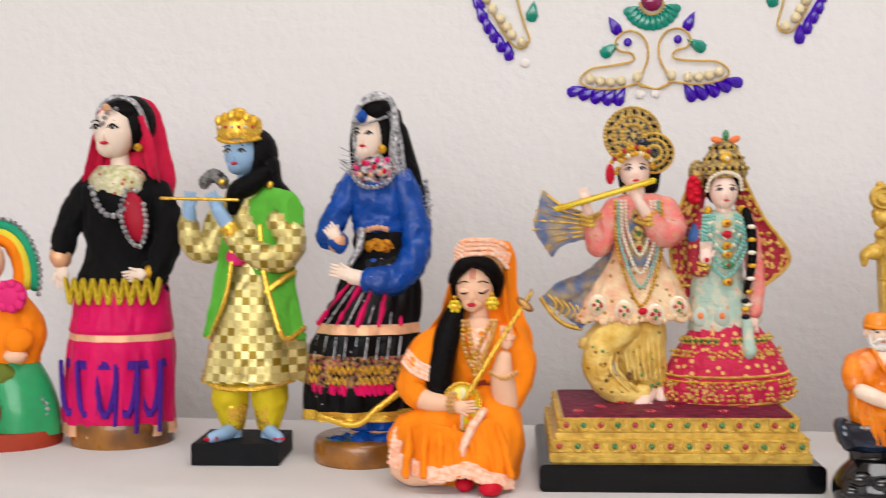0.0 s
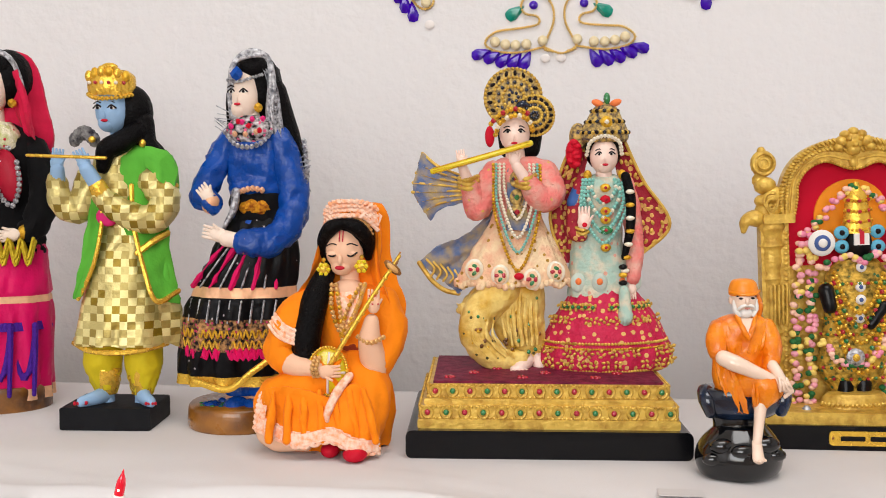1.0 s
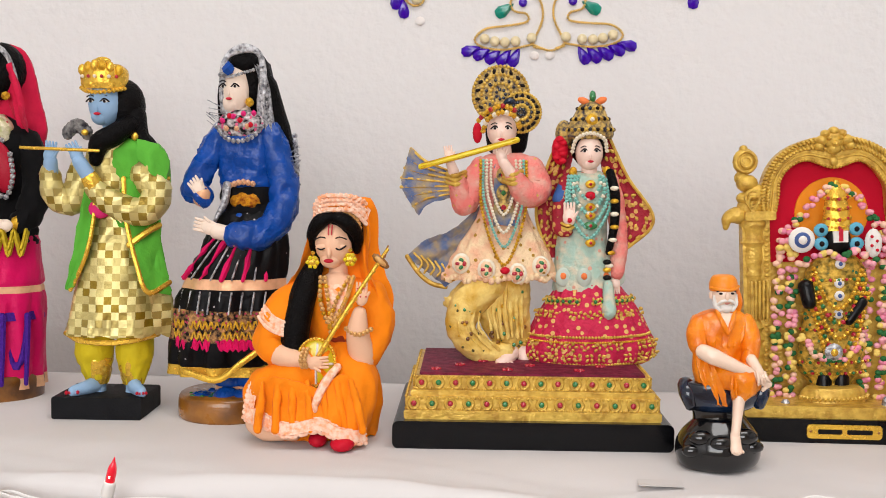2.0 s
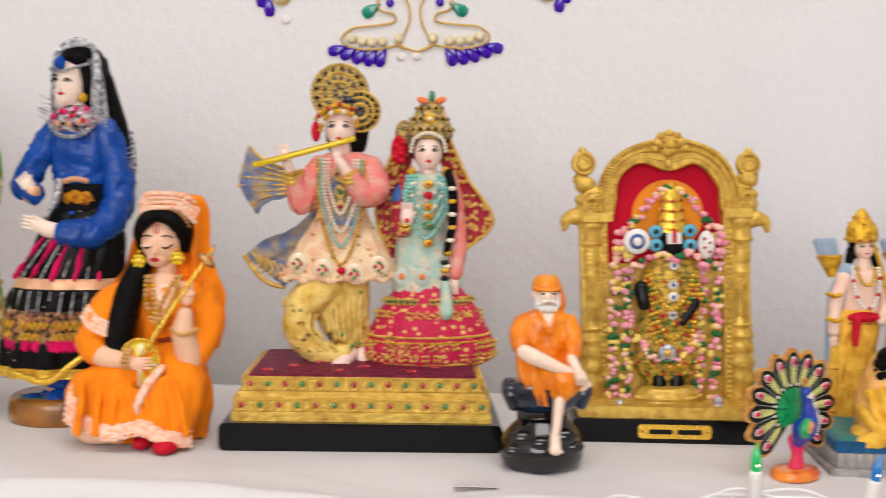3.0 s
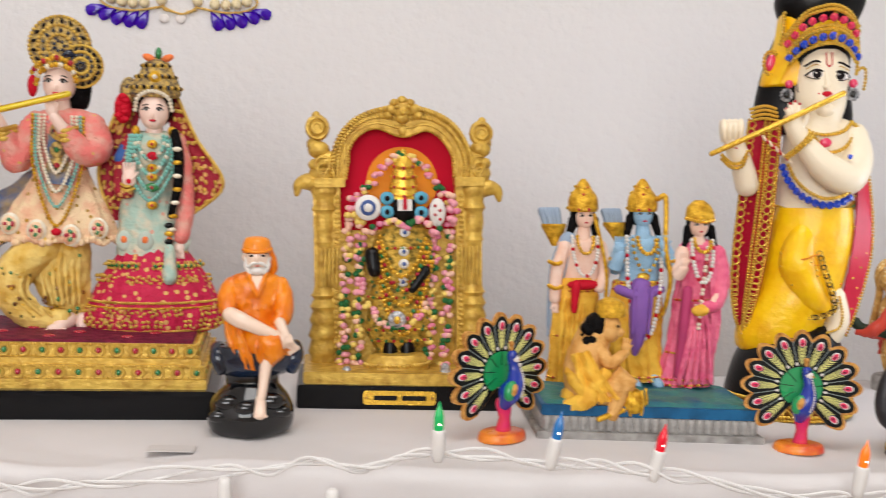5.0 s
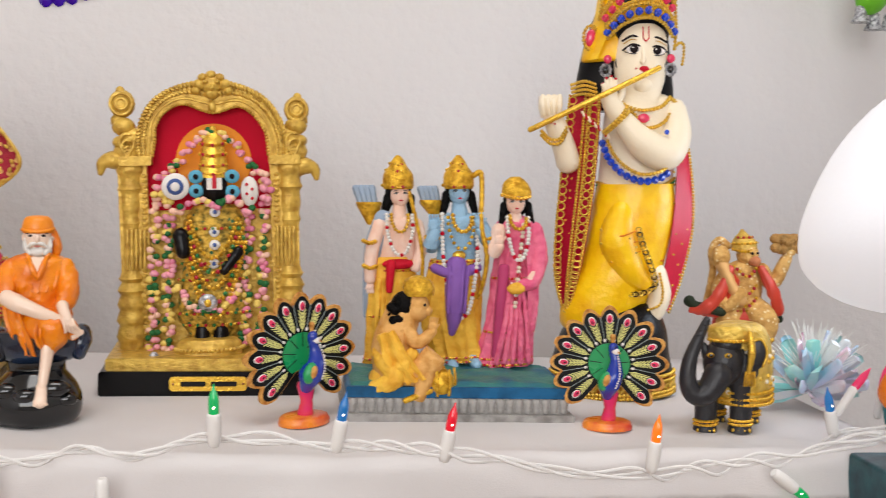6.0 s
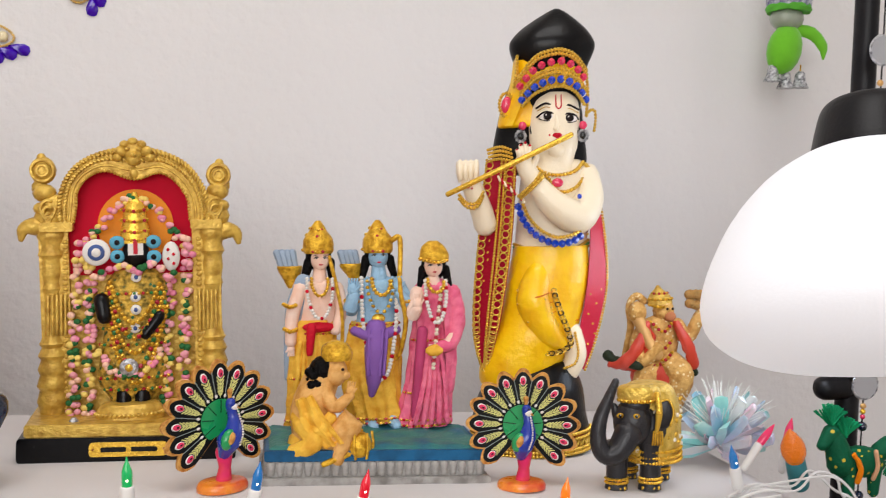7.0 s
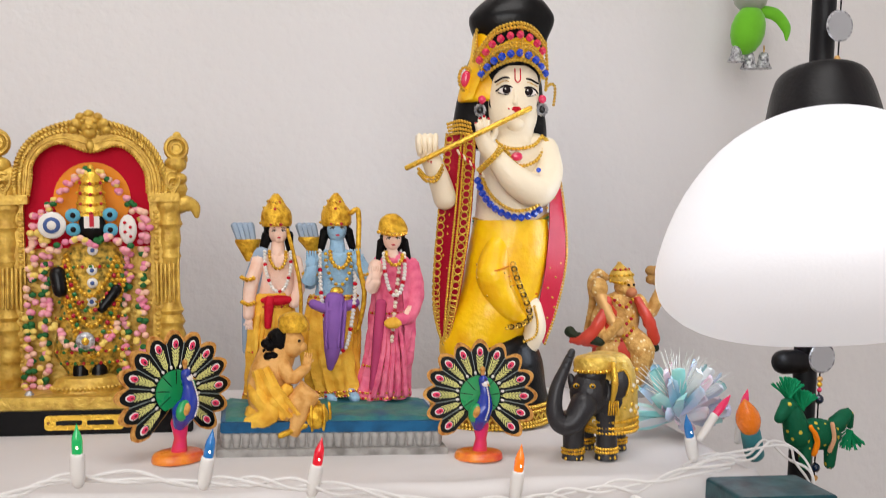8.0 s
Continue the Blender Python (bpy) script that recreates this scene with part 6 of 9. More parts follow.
def trio_statue():
    root = empty("trio_statue", pose(0.634, 0.587, T, 0, 0, -6.5) @ Matrix.Scale(0.972, 4), "painted resin group of three standing and one kneeling on blue base", "statue")
    o = (706, 755.7, 0.000467, 2.6)
    f = Fig()
    f.box(-0.092, -0.006, 0.092, 0, -0.048, 0.048, GREY_BASE, 0.002)
    f.box(-0.087, -0.0185, 0.087, -0.006, -0.043, 0.043, GREY_BASE, 0.002)
    f.part("stone_base", root, "grey base with fluted edge", False)
    g = Fig()
    g.stack([(-0.018, 0, 0.0026), (-0.016, 0, 0.0034), (-0.010, 0, 0.0032), (-0.0065, 0, 0.0022)], GREY_BASE, 0.7, 0, seg=8, fine=1)
    flute = g.mesh("flute")
    for i in range(24):
        shared("flute", flute, root, pose(-0.0835 + i * 0.00726, -0.043, 0))
    for i in range(11):
        for s in (-1, 1):
            shared("flute", flute, root, pose(s * 0.087, -0.036 + i * 0.0072, 0, 0, 0, 90))
    f = Fig()
    f.box(-0.089, -0.027, 0.089, -0.0185, -0.045, 0.045, BLUE_BASE, 0.002)
    f.part("blue_slab", root, "blue painted slab", False)
    f = Fig()
    nx, ny = 40, 20
    vs, fs = [], []
    for i in range(nx + 1):
        for j in range(ny + 1):
            x, y = -0.086 + 0.172 * i / nx, -0.042 + 0.084 * j / ny
            edge = min(i, nx - i, j, ny - j)
            vs.append((x, -(0.0265 + (0.003 + 0.0025 * noise.noise((x * 60, y * 60, 2)) if edge else 0)), -y))
    for i in range(nx):
        for j in range(ny):
            a = i * (ny + 1) + j
            fs.append((a, a + 1, a + ny + 2, a + ny + 1))
    f.add(vs, fs, TEAL_BASE)
    f.part("sea_top", root, "rippled sea-green painted top")
    # archer in orange, at one side
    f = Fig(*o)
    f.skin = RAM_PEACH
    f.stack([(500, 624, 34), (540, 618, 40), (600, 610, 36), (660, 606, 34), (704, 604, 36)], RAM_ORANGE, 0.65, -10, 9, 5, 54)
    f.stack([(420, 630, 12), (432, 630, 34), (470, 630, 32), (505, 626, 32)], RAM_PEACH, 0.62, -8)
    for v, r in ((524, 37), (610, 39), (690, 40), (700, 40)):
        f.ring(v, 626 - (v - 505) * 0.11, r, 0.65, -8, 2.6, [GOLD_BRIGHT, RED_STONE, GOLD_BRIGHT], 2.0)
    f.tube([(598, 436, -4), (582, 490, 4), (578, 540, 8)], [14, 12, 10], RAM_PEACH)
    f.tube([(660, 440, -4), (668, 480, 6), (656, 520, 14)], [13, 11, 9], RAM_PEACH)
    for v in (468, 514):
        f.beads([(568, v, 10), (578, v + 4, 20), (592, v, 10)], 4.5, GOLD, 1.5)
    hand(f, 578, 552, 10, 7, 13, RAM_PEACH, 180)
    f.tube([(604, 425, 0), (586, 480, -2), (578, 560, -8), (572, 610, -10)], [15, 16, 12, 6], GREY_BLUE, 10, 0, 0.5)
    f.ball(628, 512, 14, 30, 10, 10, ROSE, 10)
    f.tube([(614, 510, 20), (610, 560, 22)], [9, 6], ROSE)
    for k in range(5):
        f.tube([(594 + k * 9, 540, 12), (588 + k * 8, 620, 16), (584 + k * 8, 698, 16)], [4], RAM_ORANGE, 6)
    garland(f, 630, 420, 22, 490, 14, [BEARD, BEARD, BEARD, BEARD, ROSE])
    garland(f, 630, 420, 14, 450, 16, [GOLD, GOLD_BRIGHT])
    f.tube([(632, 396, -4), (630, 430, -2)], [10, 14], RAM_PEACH)
    head(f, 632, 384, -2, 17, 23, RAM_PEACH, 0.05)
    f.ball(630, 380, -10, 23, 28, 18, BLACK_HAIR, 12)
    f.tube([(614, 390, -8), (606, 416, -4)], [10, 7], BLACK_HAIR)
    f.tube([(650, 390, -8), (652, 418, -4)], [9, 6], BLACK_HAIR)
    small_crown(f, 630, 312, -6, 27)
    f.tube([(648, 380, 4), (660, 440, 16), (668, 500, 18), (664, 580, 8), (654, 610, -6)], [3.5], GOLD, 7, 24)
    f.stack([(398, 580, 22), (404, 580, 22), (420, 582, 16), (440, 588, 12)], GOLD, 0.8, -20, seg=14)
    for k in range(4):
        f.tube([(566 + k * 8, 402, -20 + 3 * (k % 2)), (558 + k * 9, 372, -22)], [5, 7], GREY_BLUE, 6)
    stand = f.part("archer_figure", root, "painted archer figure with quiver and orange cloth")
    stand.matrix_local = pose(0, 0.046, 0.004) @ Matrix.Diagonal((1.06, 1.0, 0.985, 1))
    # blue archer in the middle
    f = Fig(*o)
    f.stack([(505, 724, 40), (550, 720, 46), (610, 716, 48), (660, 722, 46), (696, 730, 44)], RAM_ORANGE, 0.65, -4, 11, 7, 66)
    f.stack([(418, 736, 12), (432, 734, 38), (470, 732, 34), (515, 728, 36)], RAM_BLUE, 0.6, -4)
    f.strip([(766, 500, -16), (776, 580, -18), (770, 680, -20)], [(744, 500, -4), (748, 580, -8), (748, 690, -8)], RAM_ORANGE, 6)
    for v, r, x in ((508, 43, 726), (520, 44, 725), (686, 52, 729), (694, 52, 730)):
        f.ring(v, x, r, 0.65, -2, 2.8, [GOLD_BRIGHT, RED_STONE, GOLD_BRIGHT], 2.0)
    f.tube([(698, 440, 0), (682, 480, 14), (688, 450, 26)], [15, 14, 10], RAM_BLUE)
    hand(f, 686, 440, 30, 10, 20, RAM_BLUE, 2)
    f.tube([(768, 440, 0), (788, 478, 10), (768, 450, 24)], [15, 14, 10], RAM_BLUE)
    hand(f, 766, 436, 28, 9, 18, RAM_BLUE, -6)
    for x, v in ((686, 462), (780, 462)):
        f.beads([(x - 12, v, 18), (x, v + 4, 28), (x + 12, v, 18)], 4.5, GOLD, 1.5)
    f.tube([(758, 350, 10), (770, 344, 12), (772, 372, 14), (768, 440, 30), (778, 500, 26), (770, 560, 16), (762, 576, 10)], [5, 5, 4.5, 4.5, 4.5, 4, 4], GOLD, 8, 30)
    f.tube([(726, 512, 24), (722, 560, 28), (720, 610, 28), (716, 640, 26)], [18, 18, 14, 6], PURPLE_SASH, 10)
    for k in range(5):
        f.tube([(712 + k * 8, 516, 38), (708 + k * 7, 600, 40)], [3], PURPLE_SASH, 6)
    f.tube([(690, 520, 14), (722, 530, 34), (762, 520, 14)], [10], PURPLE_SASH, 8)
    garland(f, 732, 420, 30, 600, 18, [BEARD, BEARD, BEARD, BEARD, BEARD, ROSE], 4.2)
    garland(f, 734, 420, 22, 480, 20, [RAM_BLUE, GOLD])
    garland(f, 736, 422, 16, 450, 22, [GOLD, GOLD_BRIGHT], 4.4)
    f.ball(730, 496, 26, 12, 9, 6, GOLD_BRIGHT, 10)
    f.tube([(734, 394, -2), (735, 430, 0)], [11, 16], RAM_BLUE)
    head(f, 734, 380, 0, 18, 24, RAM_BLUE)
    f.ball(734, 376, -8, 24, 28, 18, BLACK_HAIR, 12)
    for s in (-1, 1):
        f.tube([(734 + s * 20, 385, -6), (734 + s * 28, 418, -2)], [9, 6], BLACK_HAIR)
    small_crown(f, 734, 312, -4, 27)
    f.stack([(395, 688, 20), (402, 688, 20), (418, 694, 14), (436, 700, 10)], GOLD, 0.8, -22, seg=14)
    for k in range(4):
        f.tube([(676 + k * 8, 400, -22), (670 + k * 8, 374, -24)], [5, 7], GREY_BLUE, 6)
    for x in (712, 752):
        f.tube([(x, 690, 8), (x + 6, 700, 34)], [11, 9], RAM_BLUE)
    stand = f.part("blue_figure", root, "painted blue-skinned figure with bow and yellow cloth")
    stand.matrix_local = pose(0, 0.043, 0.004) @ Matrix.Diagonal((1.06, 1.0, 0.985, 1))
    f = Fig(*o)
    f.stack([(425, 830, 12), (438, 832, 32), (470, 832, 33), (510, 828, 32), (550, 826, 36), (620, 822, 40), (670, 812, 44), (704, 806, 48)], RAM_PINK, 0.68, -8, 10, 6, 60)
    for v, r, x in ((540, 37, 827), (640, 44, 818), (690, 49, 809), (700, 51, 807)):
        f.ring(v, x, r, 0.68, -6, 2.6, [GOLD_BRIGHT, ROSE, GOLD_BRIGHT], 2.1)
    f.tube([(862, 450, -4), (870, 500, 4), (856, 545, 18), (832, 552, 30)], [15, 15, 13, 10], RAM_PINK)
    f.tube([(866, 480, 0), (870, 510, 6), (852, 545, 22)], [13, 12, 10], RAM_PEACH)
    f.tube([(802, 450, 0), (790, 490, 14), (796, 478, 26)], [14, 13, 10], RAM_PEACH)
    hand(f, 796, 468, 30, 9, 19, RAM_PEACH, 2)
    hand(f, 828, 554, 34, 8, 14, RAM_PEACH, -80)
    f.strip([(858, 440, 6), (868, 540, 10), (862, 640, 6)], [(842, 440, 18), (846, 540, 22), (846, 640, 20)], RAM_PINK, 6)
    for k in range(5):
        f.tube([(812 + k * 6, 560, 26), (806 + k * 9, 620, 30), (790 + k * 14, 694, 32 - k)], [4], RAM_PINK, 6)
    f.tube([(806, 520, 20), (800, 580, 24), (790, 680, 22)], [10, 10, 8], mat("deep_pink_fold", "b8436e", 0.5), 8)
    garland(f, 830, 426, 18, 500, 22, [BEARD, BEARD, BEARD, BEARD, BEARD, ROSE], 4)
    garland(f, 830, 424, 14, 446, 22, [GOLD, GOLD_BRIGHT], 4)
    f.beads([(840, 440, 24), (832, 500, 30), (822, 590, 34)], 4, PEARL, 1.8, [PEARL, RED_STONE, PEARL])
    f.ball(824, 556, 38, 15, 10, 8, RAM_ORANGE, 8)
    f.tube([(830, 414, -2), (830, 440, 0)], [9, 14], RAM_PEACH)
    head(f, 830, 400, 0, 17, 22, RAM_PEACH)
    f.ball(832, 400, -8, 23, 29, 18, BLACK_HAIR, 12)
    for s in (-1, 1):
        f.tube([(832 + s * 20, 405, -4), (832 + s * 26, 440, 0)], [8, 6], BLACK_HAIR)
    f.stack([(352, 830, 8), (362, 830, 20), (378, 832, 26), (388, 832, 26)], GOLD, 0.7, 0, seg=18)
    f.beads([(806, 386, 6), (832, 392, 20), (858, 388, 6)], 4, GOLD_BRIGHT, 1.7)
    stand = f.part("lady_figure", root, "painted lady figure in pink sari")
    stand.matrix_local = pose(0, 0.036, 0.004) @ Matrix.Diagonal((1.06, 1.0, 0.985, 1))
    f = Fig(*o)
    f.tube([(622, 570, 46), (600, 630, 50), (606, 690, 50)], [30, 36, 38], BROWN_SKIN, 14)
    f.tube([(606, 690, 50), (580, 700, 56), (640, 716, 74), (680, 700, 80)], [30, 28, 16, 12], RAM_ORANGE, 12)
    f.tube([(612, 690, 60), (656, 660, 84), (660, 650, 86), (640, 712, 90)], [26, 24, 22, 12], BROWN_SKIN, 12)
    f.strip([(572, 610, 76), (584, 650, 88), (620, 690, 92)], [(600, 600, 88), (622, 640, 94), (650, 680, 100)], RAM_ORANGE, 8, waves=4, amp=4)
    f.tube([(575, 640, 60), (610, 660, 86), (630, 640, 84)], [12, 14, 10], RAM_ORANGE, 10)
    f.tube([(578, 650, 70), (600, 680, 90), (560, 700, 80)], [13, 16, 12], RAM_ORANGE, 10)
    f.tube([(612, 580, 60), (636, 622, 80), (664, 604, 84)], [14, 13, 8], BROWN_SKIN, 10)
    hand(f, 664, 596, 86, 8, 16, BROWN_SKIN, 10)
    f.skin = BROWN_SKIN
    f.ball(640, 566, 60, 22, 26, 22, BROWN_SKIN, 14)
    f.ball(656, 572, 66, 10, 9, 10, BROWN_SKIN, 10)
    f.bead(652, 560, 78, 3, EYE_DARK)
    f.ball(620, 562, 56, 24, 24, 24, BLACK_HAIR, 12)
    for k in range(9):
        f.ball(606 + 9 * math.cos(k * 2.2), 572 + 14 * math.sin(k * 1.7), 66 + 6 * math.sin(k), 10, 9, 9, BLACK_HAIR, 8)
    f.stack([(512, 642, 6), (520, 642, 22), (534, 644, 27), (546, 644, 26)], GOLD, 0.85, 58, seg=18)
    f.ball(678, 690, 84, 22, 24, 22, GOLD, 14)
    for k in range(6):
        f.tube([(678 + 22 * math.cos(k), 668, 84 + 18 * math.sin(k)), (678 + 24 * math.cos(k), 690, 84 + 22 * math.sin(k)), (678 + 20 * math.cos(k), 710, 84 + 18 * math.sin(k))], [2.5], GOLD, 5)
    f.tube([(660, 702, 92), (616, 716, 100)], [6, 5], GOLD, 8)
    f.part("kneeling_figure", root, "kneeling ochre figure with gold mace")
    return root


PEA_BLACK = mat("peacock_black_lacquer", "06090b", 0.35, coat=0.08, spec=0.2)
PEA_GOLD = mat("peacock_ochre_rim", "d8a258", 0.5, second="a8682c", scale=300)
PEA_GREEN = mat("peacock_green_enamel", "1c9a57", 0.3, coat=0.4, mix=0.2)
PEA_BLUE = mat("peacock_blue_enamel", "17349c", 0.25, coat=0.5, mix=0.3)
PEA_PINK = mat("peacock_pink_enamel", "e0346a", 0.4, second="e85a3c", scale=60)
PEA_BARB = mat("peacock_olive_paint", "dcd98c", 0.5)
WHITE_ENAMEL = mat("white_enamel", "ece6e2", 0.4)


def peacock(m, label):
    """A painted wooden peacock with an open scalloped fan; the unit is a millimetre."""
    root = empty("wooden_peacock", m, label, "ornament", "painted peacocks")
    U = (0, 0, 0.001, 2.0)
    f = Fig(*U)
    f.stack([(-6.5, 0, 15), (-5.5, 0, 18), (-2.5, 0, 19.5), (0, 0, 19.5)], mat("orange_enamel_base", "ee8a2a", 0.3, second="d8432f", scale=80, coat=0.4), 0.8, 0, seg=28)
    f.part("round_base", root, "orange and red painted round base")
    f = Fig(*U)
    f.tube([(1, -6, 0), (2, -16, 0), (2, -27, -1)], [6, 4.4, 6.5], PEA_PINK, 12)
    f.part("stem", root, "pink painted stem")
    cx, cv = 1.0, -50.0
    n = 13
    a0, a1 = radians(-56), radians(236)

    def rim(scale, bump):
        out = []
        for i in range(n * 8 + 1):
            t = i / 8
            a = a0 + (a1 - a0) * t / n
            r = (37.5 + bump * abs(math.sin(math.pi * (t % 1)))) * scale
            out.append((cx + r * math.cos(a) * 1.02, cv - r * math.sin(a)))
        return out

    f = Fig(*U)
    f.plate(rim(1.0, 8.0) + [(cx - 4, cv + 12), (cx + 4, cv + 12)], -8, -4.5, PEA_GOLD)
    f.part("fan_board", root, "ochre scalloped wooden fan", False)
    f = Fig(*U)
    f.plate(rim(0.935, 8.0) + [(cx - 4, cv + 11), (cx + 4, cv + 11)], -4.5, -4.1, PEA_BLACK)
    f.part("fan_ground", root, "black lacquered fan face", False)
    f = Fig(*U)
    f.plate([(cx + 16 * math.cos(a), cv - 16 * math.sin(a)) for a in np.linspace(a0, a1, 40)] + [(cx, cv + 10)], -4.1, -3.2, PEA_GREEN)
    f.part("green_disc", root, "green enamel disc", False)
    g = Fig(0, 0, 0.001)
    g.tube([(0, -6, -3.2), (0, -15.5, -3.2)], [0.35], PEA_BLACK, 5)
    ray_line = g.mesh("disc_line")
    for k in range(7):
        a = math.degrees(a0 + (a1 - a0) * (k + 0.5) / 7)
        shared("disc_line", ray_line, root, pose(0, 0, 0, 0, -2.0, 0) @ pose(cx * 0.001, 0, -cv * 0.001, 0, 90 - a, 0))
    g = Fig(0, 0, 0.001)
    g.ball(0, -35.5, -3.9, 2.7, 3.9, 0.7, WHITE_ENAMEL, 12)
    g.ball(0, -35.2, -3.5, 2.1, 3.2, 0.7, PEA_PINK, 10)
    g.ball(0, -34.6, -3.1, 0.8, 1.3, 0.5, PEA_BLACK, 8)
    for k in range(5):
        for s in (-1, 1):
            r = 19 + k * 2.6
            g.tube([(s * 0.5, -r, -3.9), (s * (1.9 + k * 0.28), -r - 3.0, -3.9)], [0.6, 0.45], PEA_BARB, 5, 2)
    g.tube([(0, -17, -4.0), (0, -31, -4.0)], [0.35], PEA_BARB, 5, 2)
    feather = g.mesh("tail_feather")
    h = Fig(0, 0, 0.001)
    h.tube([(0, -17, -4.0), (0, -37, -4.0)], [0.3], mat("feather_divider_grey", "8f9a98", 0.5), 5, 2)
    h.ball(0, -18.5, -3.7, 1.1, 1.5, 0.7, WHITE_ENAMEL, 8)
    divider = h.mesh("feather_line")
    for i in range(n):
        a = math.degrees(a0 + (a1 - a0) * (i + 0.5) / n)
        mm = pose(0, 0, 0, 0, -2.0, 0) @ pose(cx * 0.001, 0, -cv * 0.001, 0, 90 - a, 0)
        shared("tail_feather", feather, root, mm)
        if i:
            shared("feather_line", divider, root, pose(0, 0, 0, 0, -2.0, 0) @ pose(cx * 0.001, 0, -cv * 0.001, 0, 90 - math.degrees(a0 + (a1 - a0) * i / n), 0))
    f = Fig(*U)
    f.tube([(0, -27, 3), (1, -36, 7), (5, -44, 8), (5.5, -54, 6), (3.5, -63, 5)], [5, 9, 7, 4, 3.4], PEA_BLUE, 14, 20)
    f.ball(4, -64, 5.5, 4.0, 4.2, 4, PEA_BLUE, 12)
    f.ball(5.5, -61.5, 7, 3.2, 3.0, 3, WHITE_ENAMEL, 10)
    f.tube([(6, -62, 8), (9.5, -60, 9.5)], [1.3, 0.3], PEA_GOLD, 6)
    f.tube([(3.5, -67, 5), (3.5, -73, 5)], [1.2, 2.2], PEA_GOLD, 6)
    f.bead(5.6, -65, 9, 0.8, EYE_DARK)
    f.ball(-2, -39, 12, 5.5, 8, 4, PEA_GREEN, 12, 20)
    f.ball(-1, -40, 14.5, 3, 5, 2.5, PEA_GOLD, 10, 20)
    f.beads([(7, -60, 9.5), (8.8, -50, 12.5), (8.6, -42, 14.5), (6, -34, 14.5)], 0.8, WHITE_ENAMEL, 2.4)
    f.part("bird_body", root, "blue enamel bird body")
    return root


CLAY_CREAM = mat("cream_clay", "f4e6cb", 0.45, mix=0.08, scale=40, coat=0.15)
CLAY_YELLOW = mat("bright_yellow_paint", "ffcf0a", 0.35, second="f4b604", scale=50, coat=0.1, bump=0.4, bump_scale=90)
CLAY_RED = mat("deep_red_paint", "a3122c", 0.5, spots="d8a63c", spot_scale=130, spot_size=0.14, bump=0.3)
CLAY_PINK = mat("cherry_paint", "c80f38", 0.4, spots="e2b34c", spot_scale=80, spot_size=0.08, coat=0.05)
BLUE_STONE = mat("blue_rhinestone", "1746c8", 0.12, coat=0.8)
PINK_STONE = mat("pink_rhinestone", "df2f5c", 0.15, coat=0.8)
GOLD_BEAD = mat("gold_ball_chain", "e6be52", 0.26, 0.5, mix=0.3)


